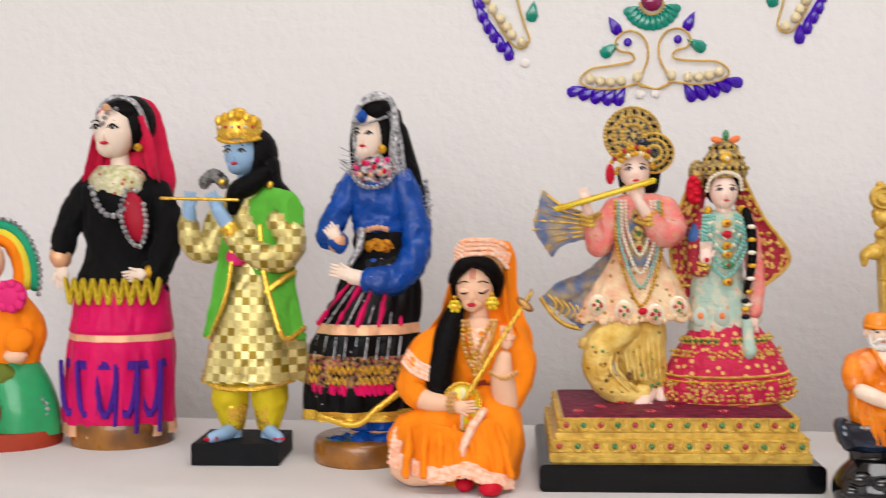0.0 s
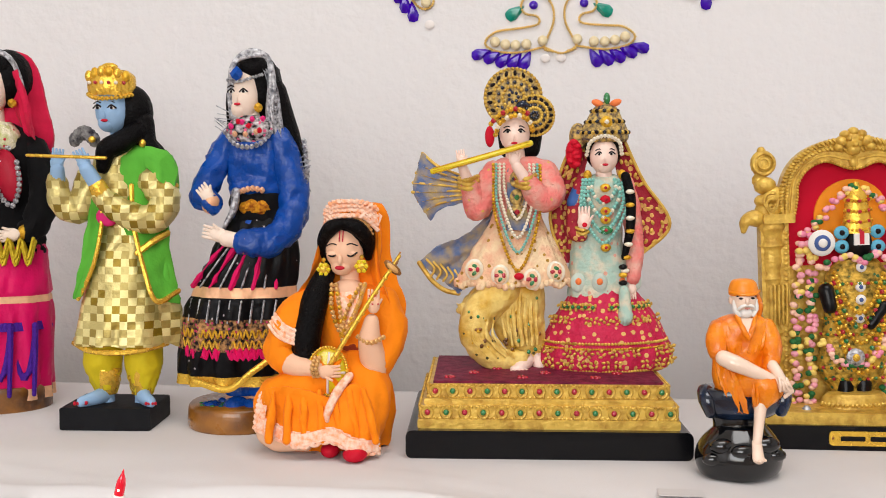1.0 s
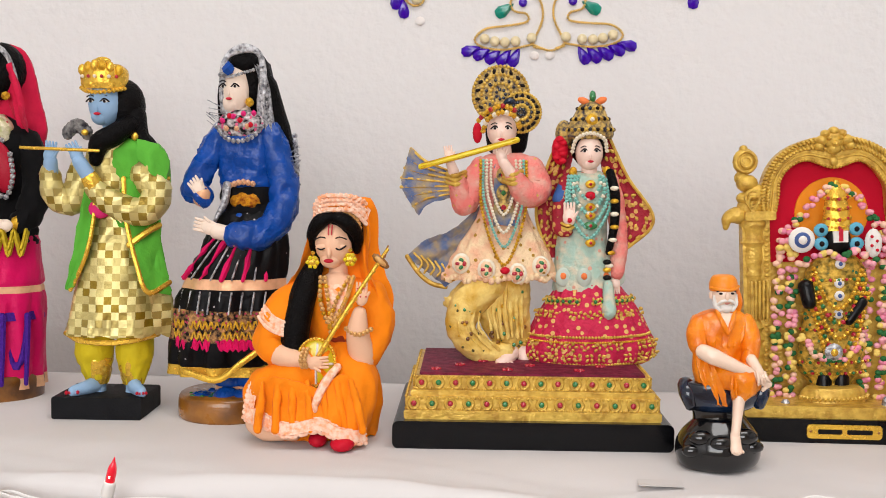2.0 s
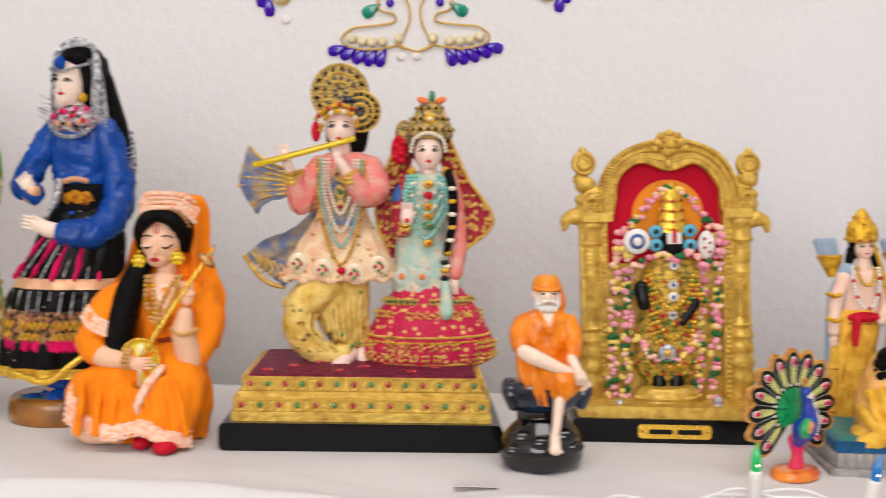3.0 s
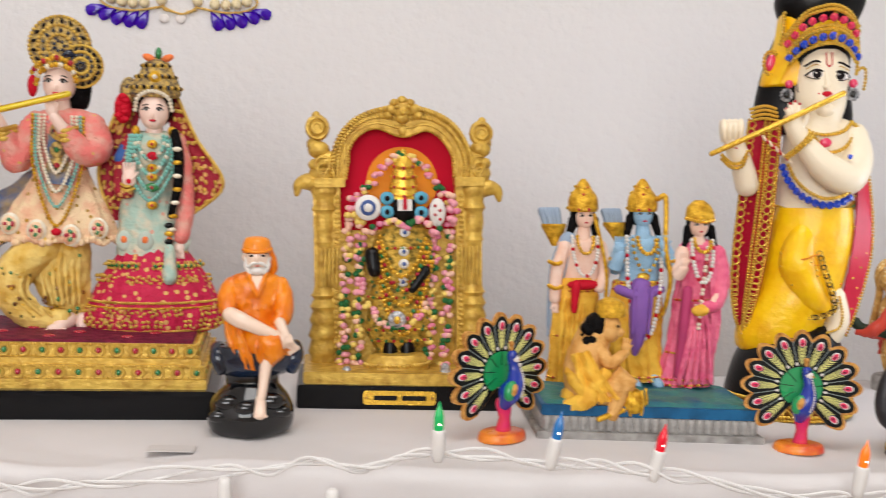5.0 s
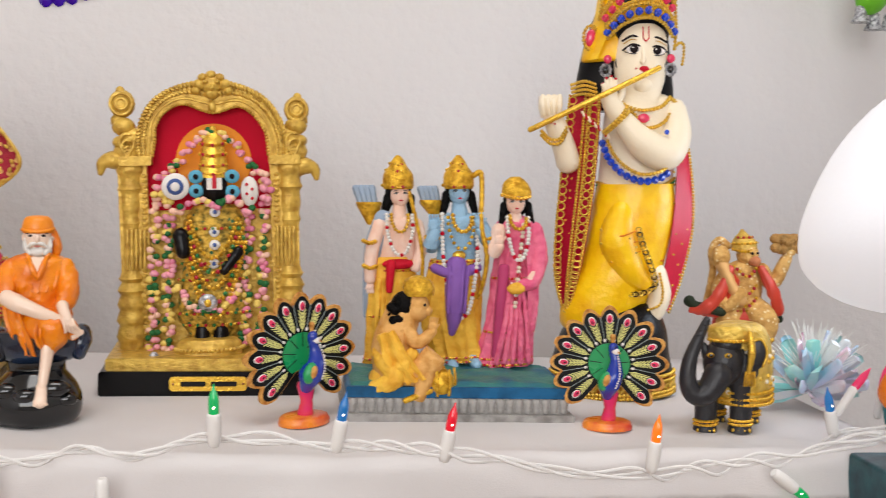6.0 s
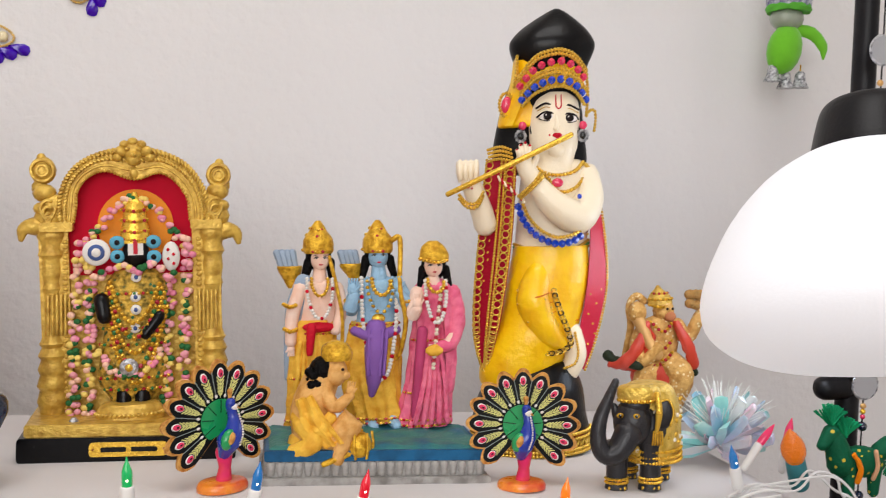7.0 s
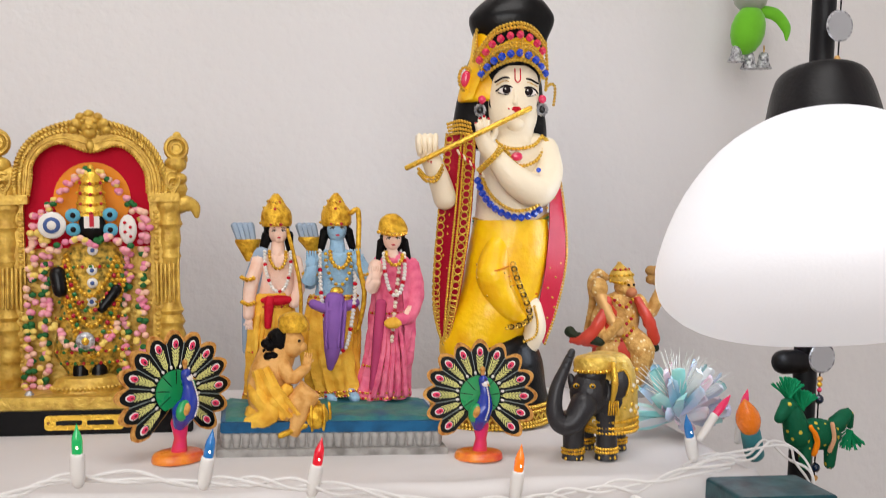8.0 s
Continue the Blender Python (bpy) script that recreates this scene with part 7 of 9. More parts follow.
def clay_flute_player():
    f = Fig(376, 1800, 0.000222, 2.6)
    f.skin = CLAY_CREAM
    G, S = GOLD_BEAD, 9.0
    # black body below, banded foot
    f.stack([(1450, 440, 100), (1490, 404, 160), (1560, 380, 212), (1660, 368, 236), (1712, 368, 248, mat("red_gold_foot_band", "8c3a22", 0.4, 0.2, second="d8a83c", scale=90, bump=0.6)), (1790, 370, 252, BLACK_PAINT), (1800, 370, 246)], BLACK_PAINT, 0.9, 6, seg=48)
    for v, r in ((1716, 252), (1736, 253), (1776, 255), (1790, 255)):
        f.ring(v, 369, r, 0.91, 16, 8, [G], 1.9)
    f.tube([(369 + 254 * math.cos(a), 1756 + (11 if i % 2 else -11), 16 + 232 * math.sin(a)) for i, a in enumerate(np.linspace(0.05, math.pi - 0.05, 44))], [5], G, 5, 120)
    # hair behind, cap with a peaked top
    f.stack([(300, 440, 130), (420, 432, 168), (520, 424, 186), (620, 422, 200), (700, 424, 196)], BLACK_PAINT, 0.5, -60, seg=40)
    f.stack([(33, 492, 10), (44, 492, 34), (76, 486, 84), (118, 478, 138), (160, 473, 172), (188, 472, 177), (220, 470, 168), (262, 468, 150), (300, 466, 142)], BLACK_PAINT, 0.62, -30, 4, 7, 48)
    # yellow crown wrap that comes down behind one ear
    f.stack([(222, 464, 146), (300, 458, 150), (380, 444, 158), (440, 424, 166), (500, 408, 164), (512, 408, 150)], CLAY_YELLOW, 0.58, -26, seg=44)
    f.strip([(322, 230, 40), (330, 320, 60), (340, 400, 76), (300, 506, 60)], [(312, 240, -30), (296, 340, -30), (262, 430, -20), (250, 504, -10)], CLAY_YELLOW, 14, 20, 8)
    # face
    f.stack([(376, 480, 60), (410, 478, 92), (470, 474, 104), (530, 470, 104), (590, 470, 98), (630, 472, 84), (660, 474, 80), (700, 476, 92)], CLAY_CREAM, 0.72, 42, seg=40)
    f.stack([(360, 470, 112), (400, 466, 122), (470, 462, 118), (560, 462, 110), (600, 462, 100)], BLACK_PAINT, 0.5, 22, seg=36)
    for off, r, m, k in ((0, 8.5, G, 1.7), (26, 17, BLUE_STONE, 2.2), (52, 8.5, G, 1.7), (66, 7.5, G, 1.7), (96, 17, PINK_STONE, 2.4), (126, 8.5, G, 1.7), (142, 8.5, G, 1.7)):
        f.beads([(340 - off * 0.1, 428 - off * 0.78, 74), (388, 386 - off, 104), (446, 364 - off, 124), (500, 360 - off, 128), (556, 384 - off, 112), (598 + off * 0.04, 434 - off * 0.98, 74)], r, m, k)
    f.beads([(500, 222, 110), (502, 290, 128), (502, 360, 132)], 8, G, 1.7)
    f.ball(277, 420, 20, 20, 34, 12, PINK_STONE, 14, 12)
    f.beads([(277 + 28 * math.cos(a), 420 + 46 * math.sin(a), 22) for a in np.linspace(0, 6.2, 16)], 8, G, 1.7)
    for x0, pts in ((0, [(322, 232, 44), (318, 300, 54), (306, 360, 40)]), (0, [(606, 292, 40), (612, 380, 40), (606, 470, 44)])):
        f.beads(pts, 8, G, 1.7)
    f.beads([(606, 462, 50), (626, 446, 40), (644, 452, 30), (646, 490, 26), (640, 530, 26)], 7, G, 1.8)
    for x, d in ((332, 60), (588, 60)):
        f.beads([(x + 19 * math.cos(a), 549 + 21 * math.sin(a), d + 8) for a in np.linspace(0, 6.2, 12)], 7.5, SILVER, 1.6)
        f.ball(x, 549, d + 8, 12, 14, 8, BLACK_GLOSS, 10)
        f.ball(x + (8 if x < 400 else 0), 508, d + 12, 17, 17, 9, PINK_STONE, 10)
    for k, x, v in ((-1, 437, 476), (1, 528, 483)):
        e = 112 - 6 * (k > 0)
        f.ball(x, v, e, 31, 16, 7, WHITE_ENAMEL, 14, 4 * k)
        f.ball(x, v - 1, e + 4, 18, 15, 6, EYE_DARK, 14)
        f.ball(x - 5, v - 6, e + 9, 3.4, 3.4, 2, WHITE_ENAMEL, 6)
        f.tube([(x - 42, v + 2, e - 12), (x - 10, v - 18, e + 6), (x + 22, v - 12, e + 2), (x + 38, v + 4, e - 10)], [3.6], EYE_DARK, 6)
        f.tube([(x - 34, v + 8, e - 6), (x, v + 17, e + 3), (x + 30, v + 10, e - 4)], [2], EYE_DARK, 6)
        f.tube([(x - 44, v - 34, e - 14), (x - 4, v - 52, e - 2), (x + 40, v - 34, e - 14)], [4], EYE_DARK, 6)
        f.tube([(x - 40, v - 22, e - 12), (x - 4, v - 38, e), (x + 36, v - 22, e - 10)], [1.6], GOLD, 5)
    for x in (472, 494):
        f.tube([(x, 392, 108), (x, 436, 116)], [2.4], ROSE, 6)
    f.tube([(472, 436, 116), (483, 446, 117), (494, 436, 116)], [2.4], ROSE, 6)
    f.tube([(470, 470, 114), (474, 510, 122), (470, 524, 120)], [5, 10, 12], CLAY_CREAM, 10)
    for s in (-1, 1):
        f.ball(477 + s * 8, 548, 116, 12, 8, 6, ROSE, 10, 18 * s)
    f.ball(477, 556, 115, 10, 6, 5, ROSE, 10)
    f.ball(446, 548, 114, 4, 4, 3, ROSE, 8)
    f.ball(474, 608, 90, 40, 30, 36, CLAY_CREAM, 14)
    for x, s in ((376, 1), (562, -1)):
        f.tube([(x, 500, 66), (x - 4 * s, 530, 70), (x + 10 * s, 548, 76)], [2.6, 3, 1.4], BLACK_HAIR, 6)
    # trunk
    f.stack([(640, 482, 96), (670, 488, 140), (720, 490, 154), (800, 484, 156), (880, 472, 152), (950, 464, 150), (1000, 460, 152)], CLAY_CREAM, 0.6, 0, seg=44)
    # yellow draped lower garment; it sweeps to one side below the knee
    f.stack([(985, 460, 154), (1040, 456, 162), (1120, 446, 168), (1200, 432, 168), (1280, 412, 170), (1350, 380, 176), (1410, 352, 172), (1480, 326, 168), (1530, 310, 150), (1550, 306, 130)], CLAY_YELLOW, 0.8, 10, 5, 3, 48)
    f.tube([(400, 1090, 96), (380, 1200, 112), (430, 1320, 108), (500, 1380, 84)], [56, 74, 62, 34], CLAY_YELLOW, 16, 24)
    dark = mat("amber_fold_line", "d9761a", 0.4, mix=0.2)
    for k in range(6):
        f.tube([(520, 1060 + k * 44, 96 - k * 2), (560, 1072 + k * 42, 78), (600 - k * 6, 1078 + k * 40, 44)], [2, 4, 1.5], dark, 6)
        f.tube([(322 - k * 6, 1170 + k * 40, 108), (380, 1180 + k * 38, 180 - k * 10), (452 + k * 6, 1160 + k * 40, 156 - k * 6)], [1.5, 4, 1.5], dark, 6)
    for k in range(5):
        f.tube([(230 + k * 26, 1440 - k * 6, 90), (262 + k * 26, 1400 - k * 10, 104), (290 + k * 26, 1340, 112)], [3.4, 4, 1.5], dark, 6)
    rnd = random.Random(11)
    for k in range(64):
        v = 1040 + rnd.random() * 400
        xc, r = np.interp(v, [1040, 1200, 1350, 1450], [456, 432, 390, 320]), np.interp(v, [1040, 1200, 1350, 1450], [162, 168, 158, 136])
        x = xc + r * rnd.uniform(-0.9, 0.9)
        f.bead(x, v, 4 + 0.64 * math.sqrt(max(20, r * r - (x - xc) ** 2)) + 3 + (58 if 300 < x < 460 and 1130 < v < 1330 else 0), 4.6, G)
    line = [(462, 1020, 108), (450, 1100, 116), (462, 1180, 150), (486, 1250, 152), (516, 1320, 124), (526, 1376, 112), (470, 1404, 124), (400, 1406, 126), (336, 1410, 118)]
    for s in (-9, 9):
        f.beads([(x + s, v, d) for x, v, d in line], 5.4, G, 1.8)
    for i, (x, v, d) in enumerate(spline(line, 34)):
        f.tube([(x + 11 * math.cos(a), v + 9 * math.sin(a), d + 5) for a in np.linspace(0, 6.2, 9)], [2.6], G if i % 2 else EYE_DARK, 5, 10)
    for v, m in ((984, G), (996, GREEN_STONE), (1008, G)):
        f.beads([(306, v - 6, 20), (360, v + 10, 78), (460, v + 22, 102), (560, v + 6, 82), (616, v - 20, 20)], 7, m, 1.8)
    # cream leg that comes out at the other side, bead loop on it
    f.tube([(540, 1330, 60), (556, 1420, 60), (530, 1490, 62), (500, 1530, 56)], [42, 46, 40, 26], CLAY_CREAM, 14, 20)
    f.beads([(548, 1330, 104), (560, 1400, 108), (548, 1450, 106), (500, 1472, 104)], 6.4, G, 1.8)
    # deep red cloak with chains of rings
    f.strip([(196, 640, 10), (176, 800, 14), (158, 980, 18), (140, 1160, 20), (136, 1300, 24), (150, 1420, 24), (176, 1480, 20)], [(316, 650, 60), (306, 800, 84), (292, 960, 92), (270, 1120, 98), (240, 1290, 96), (206, 1420, 80), (184, 1480, 60)], CLAY_RED, 22, 34, 10, 3, 5)
    f.strip([(206, 650, -70), (190, 800, -70), (170, 980, -66), (154, 1160, -60), (152, 1320, -44), (176, 1480, -20)], [(196, 640, 16), (176, 800, 20), (158, 980, 24), (140, 1160, 26), (138, 1310, 28), (176, 1480, 26)], CLAY_RED, 16, 30, 6)
    for u, dd in ((0.0, 10), (0.5, 22), (0.62, 22), (0.94, 14)):
        a = spline([(196, 640, 10), (176, 800, 14), (158, 980, 18), (140, 1160, 20), (136, 1300, 24), (150, 1420, 24), (176, 1480, 20)], 14)
        b = spline([(316, 650, 60), (306, 800, 84), (292, 960, 92), (270, 1120, 98), (240, 1290, 96), (206, 1420, 80), (184, 1480, 60)], 14)
        f.beads([tuple(p * (1 - u) + q * u + np.array([0, 0, dd])) for p, q in zip(a, b)], 6.2, G, 1.75)
    for u in (0.08, 0.78):
        a, b = spline([(196, 660, 24), (158, 980, 32), (136, 1300, 38), (176, 1470, 34)], 34), spline([(316, 670, 74), (292, 960, 106), (240, 1290, 110), (184, 1470, 74)], 34)
        for p, q in zip(a, b):
            w = p * (1 - u) + q * u
            f.tube([(w[0] + 15 * math.cos(t), w[1] + 14 * math.sin(t), w[2] + 8) for t in np.linspace(0, 6.2, 10)], [2.8], G, 5, 12)
    for k in range(4):
        f.beads([(200 + k * 3, 600 + k * 14, 30), (250, 590 + k * 16, 70), (300, 606 + k * 14, 78)], 7, G, 1.7)
    # cherry cloak edge at the other side
    f.strip([(650, 740, -10), (676, 900, -4), (690, 1060, 0), (682, 1200, 4), (640, 1370, 8), (596, 1490, 10)], [(604, 740, 40), (618, 900, 56), (612, 1060, 60), (596, 1200, 62), (572, 1340, 56), (584, 1480, 40)], CLAY_PINK, 22, 28, 8)
    f.strip([(620, 760, -70), (640, 920, -70), (650, 1080, -60), (640, 1240, -50), (596, 1480, -20)], [(650, 740, -6), (676, 900, 0), (690, 1060, 4), (680, 1210, 8), (598, 1486, 10)], CLAY_PINK, 16, 26, 6)
    f.beads([(656, 740, -2), (682, 900, 4), (696, 1060, 8), (688, 1200, 12), (646, 1370, 16), (600, 1494, 16)], 6.4, G, 2.0)
    for k in range(14):
        f.bead(626 + 20 * math.sin(k * 2.3), 860 + k * 40, 52 - 14 * math.sin(k * 2.3), 5, G)
    # raised fist, forearm and bangles
    f.tube([(186, 900, 60), (168, 840, 76), (140, 770, 92), (122, 730, 100)], [48, 46, 42, 40], CLAY_CREAM, 16)
    f.stack([(646, 112, 40), (652, 112, 46), (690, 112, 47), (730, 118, 44)], CLAY_CREAM, 0.7, 104, seg=24)
    for k in range(4):
        f.tube([(82 + k * 22, 650, 116), (80 + k * 22, 680, 138), (84 + k * 20, 716, 134)], [11, 12, 10], CLAY_CREAM, 8)
        f.bead(86 + k * 14, 742 + k * 4, 140, 4.4, ROSE)
    for o in (0, 16):
        f.beads([(78, 780 + o, 110), (110, 812 + o, 140), (150, 808 + o, 142), (178, 760 + o, 112)], 8, G, 1.7)
    # bent arm across the chest and the hand on the flute
    f.tube([(604, 706, 20), (610, 800, 60), (560, 868, 110), (470, 830, 142), (386, 740, 150)], [58, 64, 70, 60, 40], CLAY_CREAM, 18, 30)
    f.tube([(388, 744, 150), (352, 690, 156), (336, 650, 158)], [40, 38, 36], CLAY_CREAM, 16)
    for k, (x, v) in enumerate(((308, 612), (322, 592), (340, 584), (358, 594))):
        f.tube([(322 + k * 10, 650, 176), ((x + 322 + k * 10) / 2, 620, 188), (x, v, 180)], [13, 12, 8], CLAY_CREAM, 8)
        f.bead(x, v - 2, 187, 6, ROSE)
    f.tube([(366, 680, 170), (386, 640, 176), (378, 612, 176)], [14, 12, 8], CLAY_CREAM, 8)
    f.ball(350, 634, 190, 9, 9, 4, G, 8)
    for o in (0, 16):
        f.beads([(318 + o * 0.5, 786 + o * 0.4, 150), (342 + o, 764, 186), (380 + o, 728, 196), (404 + o * 0.5, 694 + o, 166)], 8.5, G, 1.7)
    f.tube([(30, 776, 150), (280, 664, 196), (526, 552, 176)], [10.5], GOLD_BRIGHT, 14)
    # necklaces, chest garland of blue stones
    f.beads([(386, 664, 70), (420, 692, 92), (480, 704, 104), (550, 690, 90), (592, 650, 58)], 9, G, 1.7)
    f.beads([(404, 690, 74), (440, 716, 98), (486, 770, 108), (560, 750, 94), (612, 672, 56)], 8.5, G, 1.7)
    f.ball(478, 735, 108, 24, 18, 9, PINK_STONE, 12)
    for o in range(4):
        f.beads([(594 + o * 12, 660 + o * 6, 60 - o * 10), (640 - o * 2, 720, 56 - o * 12), (646 - o * 8, 800, 62 - o * 8), (606 + o * 8, 880 - o * 16, 110 - o * 20)], 8.5, G, 1.7)
    f.ball(616, 816, 122, 14, 18, 8, BLUE_STONE, 10)
    f.ball(560, 790, 160, 10, 10, 5, BLUE_STONE, 8)
    f.beads([(318, 828, 92), (344, 892, 112), (396, 946, 134), (470, 974, 146), (540, 962, 142), (586, 930, 122)], 16, BLUE_STONE, 1.75)
    f.beads([(338, 820, 100), (362, 874, 124), (408, 922, 148), (470, 948, 160), (540, 936, 156), (588, 904, 132)], 8.5, G, 1.7)
    for k in range(9):
        f.tube([(236 + k * 12, 708 + k * 11, 112 + k * 2), (244 + k * 12, 724 + k * 11, 118 + k * 2)], [5], ROSE if k % 2 else CLAY_CREAM, 6)
    return f.thing("clay_statue", pose(0.7985, 0.648, T, 0, 0, -16.1) @ Matrix.Diagonal((0.98, 0.98, 1.014, 1)), "tall painted clay flute player in yellow with gold bead chains", "statue")


def mountain_bearer():
    f = Fig(1196.3, 722.7, 0.000535, 3.7)
    BROWN_SKIN = mat("aged_ochre_paint", "dcae66", 0.42, second="b98644", scale=130, bump=1.0, bump_scale=240, spots="e8cf9c", spot_scale=170, spot_size=0.25)
    o = mat("ochre_rock_paint", "b98a4e", 0.55, second="8b6a3a", scale=90, bump=0.8)
    rd = mat("brick_red_scarf", "cf4330", 0.4, mix=0.3, coat=0.2)
    f.stack([(690, 1236, 70), (700, 1236, 74), (722, 1236, 74)], GREY_BASE, 0.6, 0)
    f.tube([(1216, 600, 10), (1200, 650, 20), (1210, 700, 16)], [28, 26, 18], BROWN_SKIN, 12)
    f.tube([(1250, 595, 10), (1276, 625, 30), (1262, 680, 26), (1256, 715, 22)], [28, 28, 20, 14], BROWN_SKIN, 12)
    f.stack([(500, 1240, 16), (512, 1240, 36), (550, 1240, 38), (590, 1236, 36), (620, 1234, 38)], BROWN_SKIN, 0.65, 4)
    f.stack([(590, 1234, 40), (612, 1232, 46), (640, 1228, 42)], PINK_STONE, 0.6, 4)
    f.tube([(1274, 520, 6), (1296, 548, 10), (1318, 506, 16), (1326, 488, 18)], [16, 15, 13, 9], BROWN_SKIN, 12)
    hand(f, 1330, 482, 20, 11, 18, BROWN_SKIN, 10)
    for k in range(9):
        f.ball(1300 + (k % 5) * 12, 474 - (k // 5) * 16 + 4 * math.sin(k * 2), 20 + 4 * math.cos(k), 13, 11, 13, o, 8)
    f.ball(1322, 458, 20, 18, 12, 14, o, 10)
    f.tube([(1208, 520, 8), (1186, 560, 16), (1200, 590, 34), (1226, 560, 44)], [17, 16, 14, 11], BROWN_SKIN, 12)
    f.ball(1188, 490, 24, 20, 24, 18, BROWN_SKIN, 12)
    f.tube([(1188, 500, 26), (1206, 545, 34), (1226, 580, 38)], [14, 12, 12], BEAD_TAN, 10)
    f.tube([(1210, 470, -8), (1192, 458, -8), (1176, 480, -8), (1180, 520, -10), (1168, 580, -10), (1160, 610, -8)], [8, 8, 7, 8, 8, 6], BROWN_SKIN, 8, 24)
    f.strip([(1205, 512, 24), (1180, 560, 20), (1160, 590, 10), (1136, 590, 4)], [(1222, 540, 34), (1206, 590, 34), (1180, 612, 24), (1140, 606, 10)], rd, 8, waves=3, amp=4)
    f.strip([(1262, 512, 30), (1278, 560, 34), (1292, 590, 26), (1304, 606, 20)], [(1274, 512, 16), (1298, 550, 16), (1306, 585, 12), (1312, 606, 10)], rd, 8, waves=3, amp=4)
    f.tube([(1206, 514, 34), (1184, 562, 36), (1156, 594, 28), (1130, 598, 18)], [7, 12, 14, 7], rd, 10, 0, 0.6)
    f.tube([(1268, 514, 36), (1290, 560, 38), (1304, 604, 24)], [6, 11, 11], rd, 10, 0, 0.6)
    f.stack([(596, 1230, 44), (618, 1228, 50), (646, 1224, 46)], rd, 0.6, 6, 8, 4)
    for v in (600, 640):
        f.ring(v, 1229, 48, 0.6, 8, 3.2, [GOLD_BRIGHT, RED_STONE], 2.0)
    f.tube([(1188, 600, 30), (1140, 590, 16), (1126, 580, 10)], [12, 9, 12], mat("green_black_tail", "2b3324", 0.5), 8)
    f.tube([(1296, 610, 16), (1308, 622, 14)], [10, 9], MATS["green_black_tail"], 8)
    for v in (530, 565, 590):
        f.beads([(1214, v - 20, 30), (1238, v, 42), (1262, v - 20, 30)], 4, GOLD, 1.9, [GOLD, RED_STONE])
    f.ball(1246, 488, 8, 23, 26, 24, BROWN_SKIN, 14)
    f.ball(1256, 500, 26, 13, 11, 12, mat("muzzle_pink_brown", "c07a52", 0.5), 10)
    f.bead(1250, 484, 30, 3.4, EYE_DARK)
    f.bead(1262, 484, 27, 3.0, EYE_DARK)
    f.stack([(436, 1236, 3), (443, 1237, 8), (450, 1238, 15), (460, 1240, 24), (476, 1240, 27)], GOLD_RESIN, 0.9, 4, seg=16)
    f.ring(452, 1239, 17, 0.9, 6, 3, [GOLD_BRIGHT, RED_STONE], 1.9)
    f.ring(464, 1240, 25, 0.9, 5, 3, [GOLD_BRIGHT, GOLD], 1.9)
    f.beads([(1216, 476, 12), (1240, 480, 30), (1264, 474, 14)], 4, GOLD, 1.7)
    return f.thing("monkey_statue", pose(0.957, 0.737, T, 0, 0, -16.1) @ Matrix.Scale(0.917, 4), "painted resin monkey hero statue holding up a mountain", "statue")


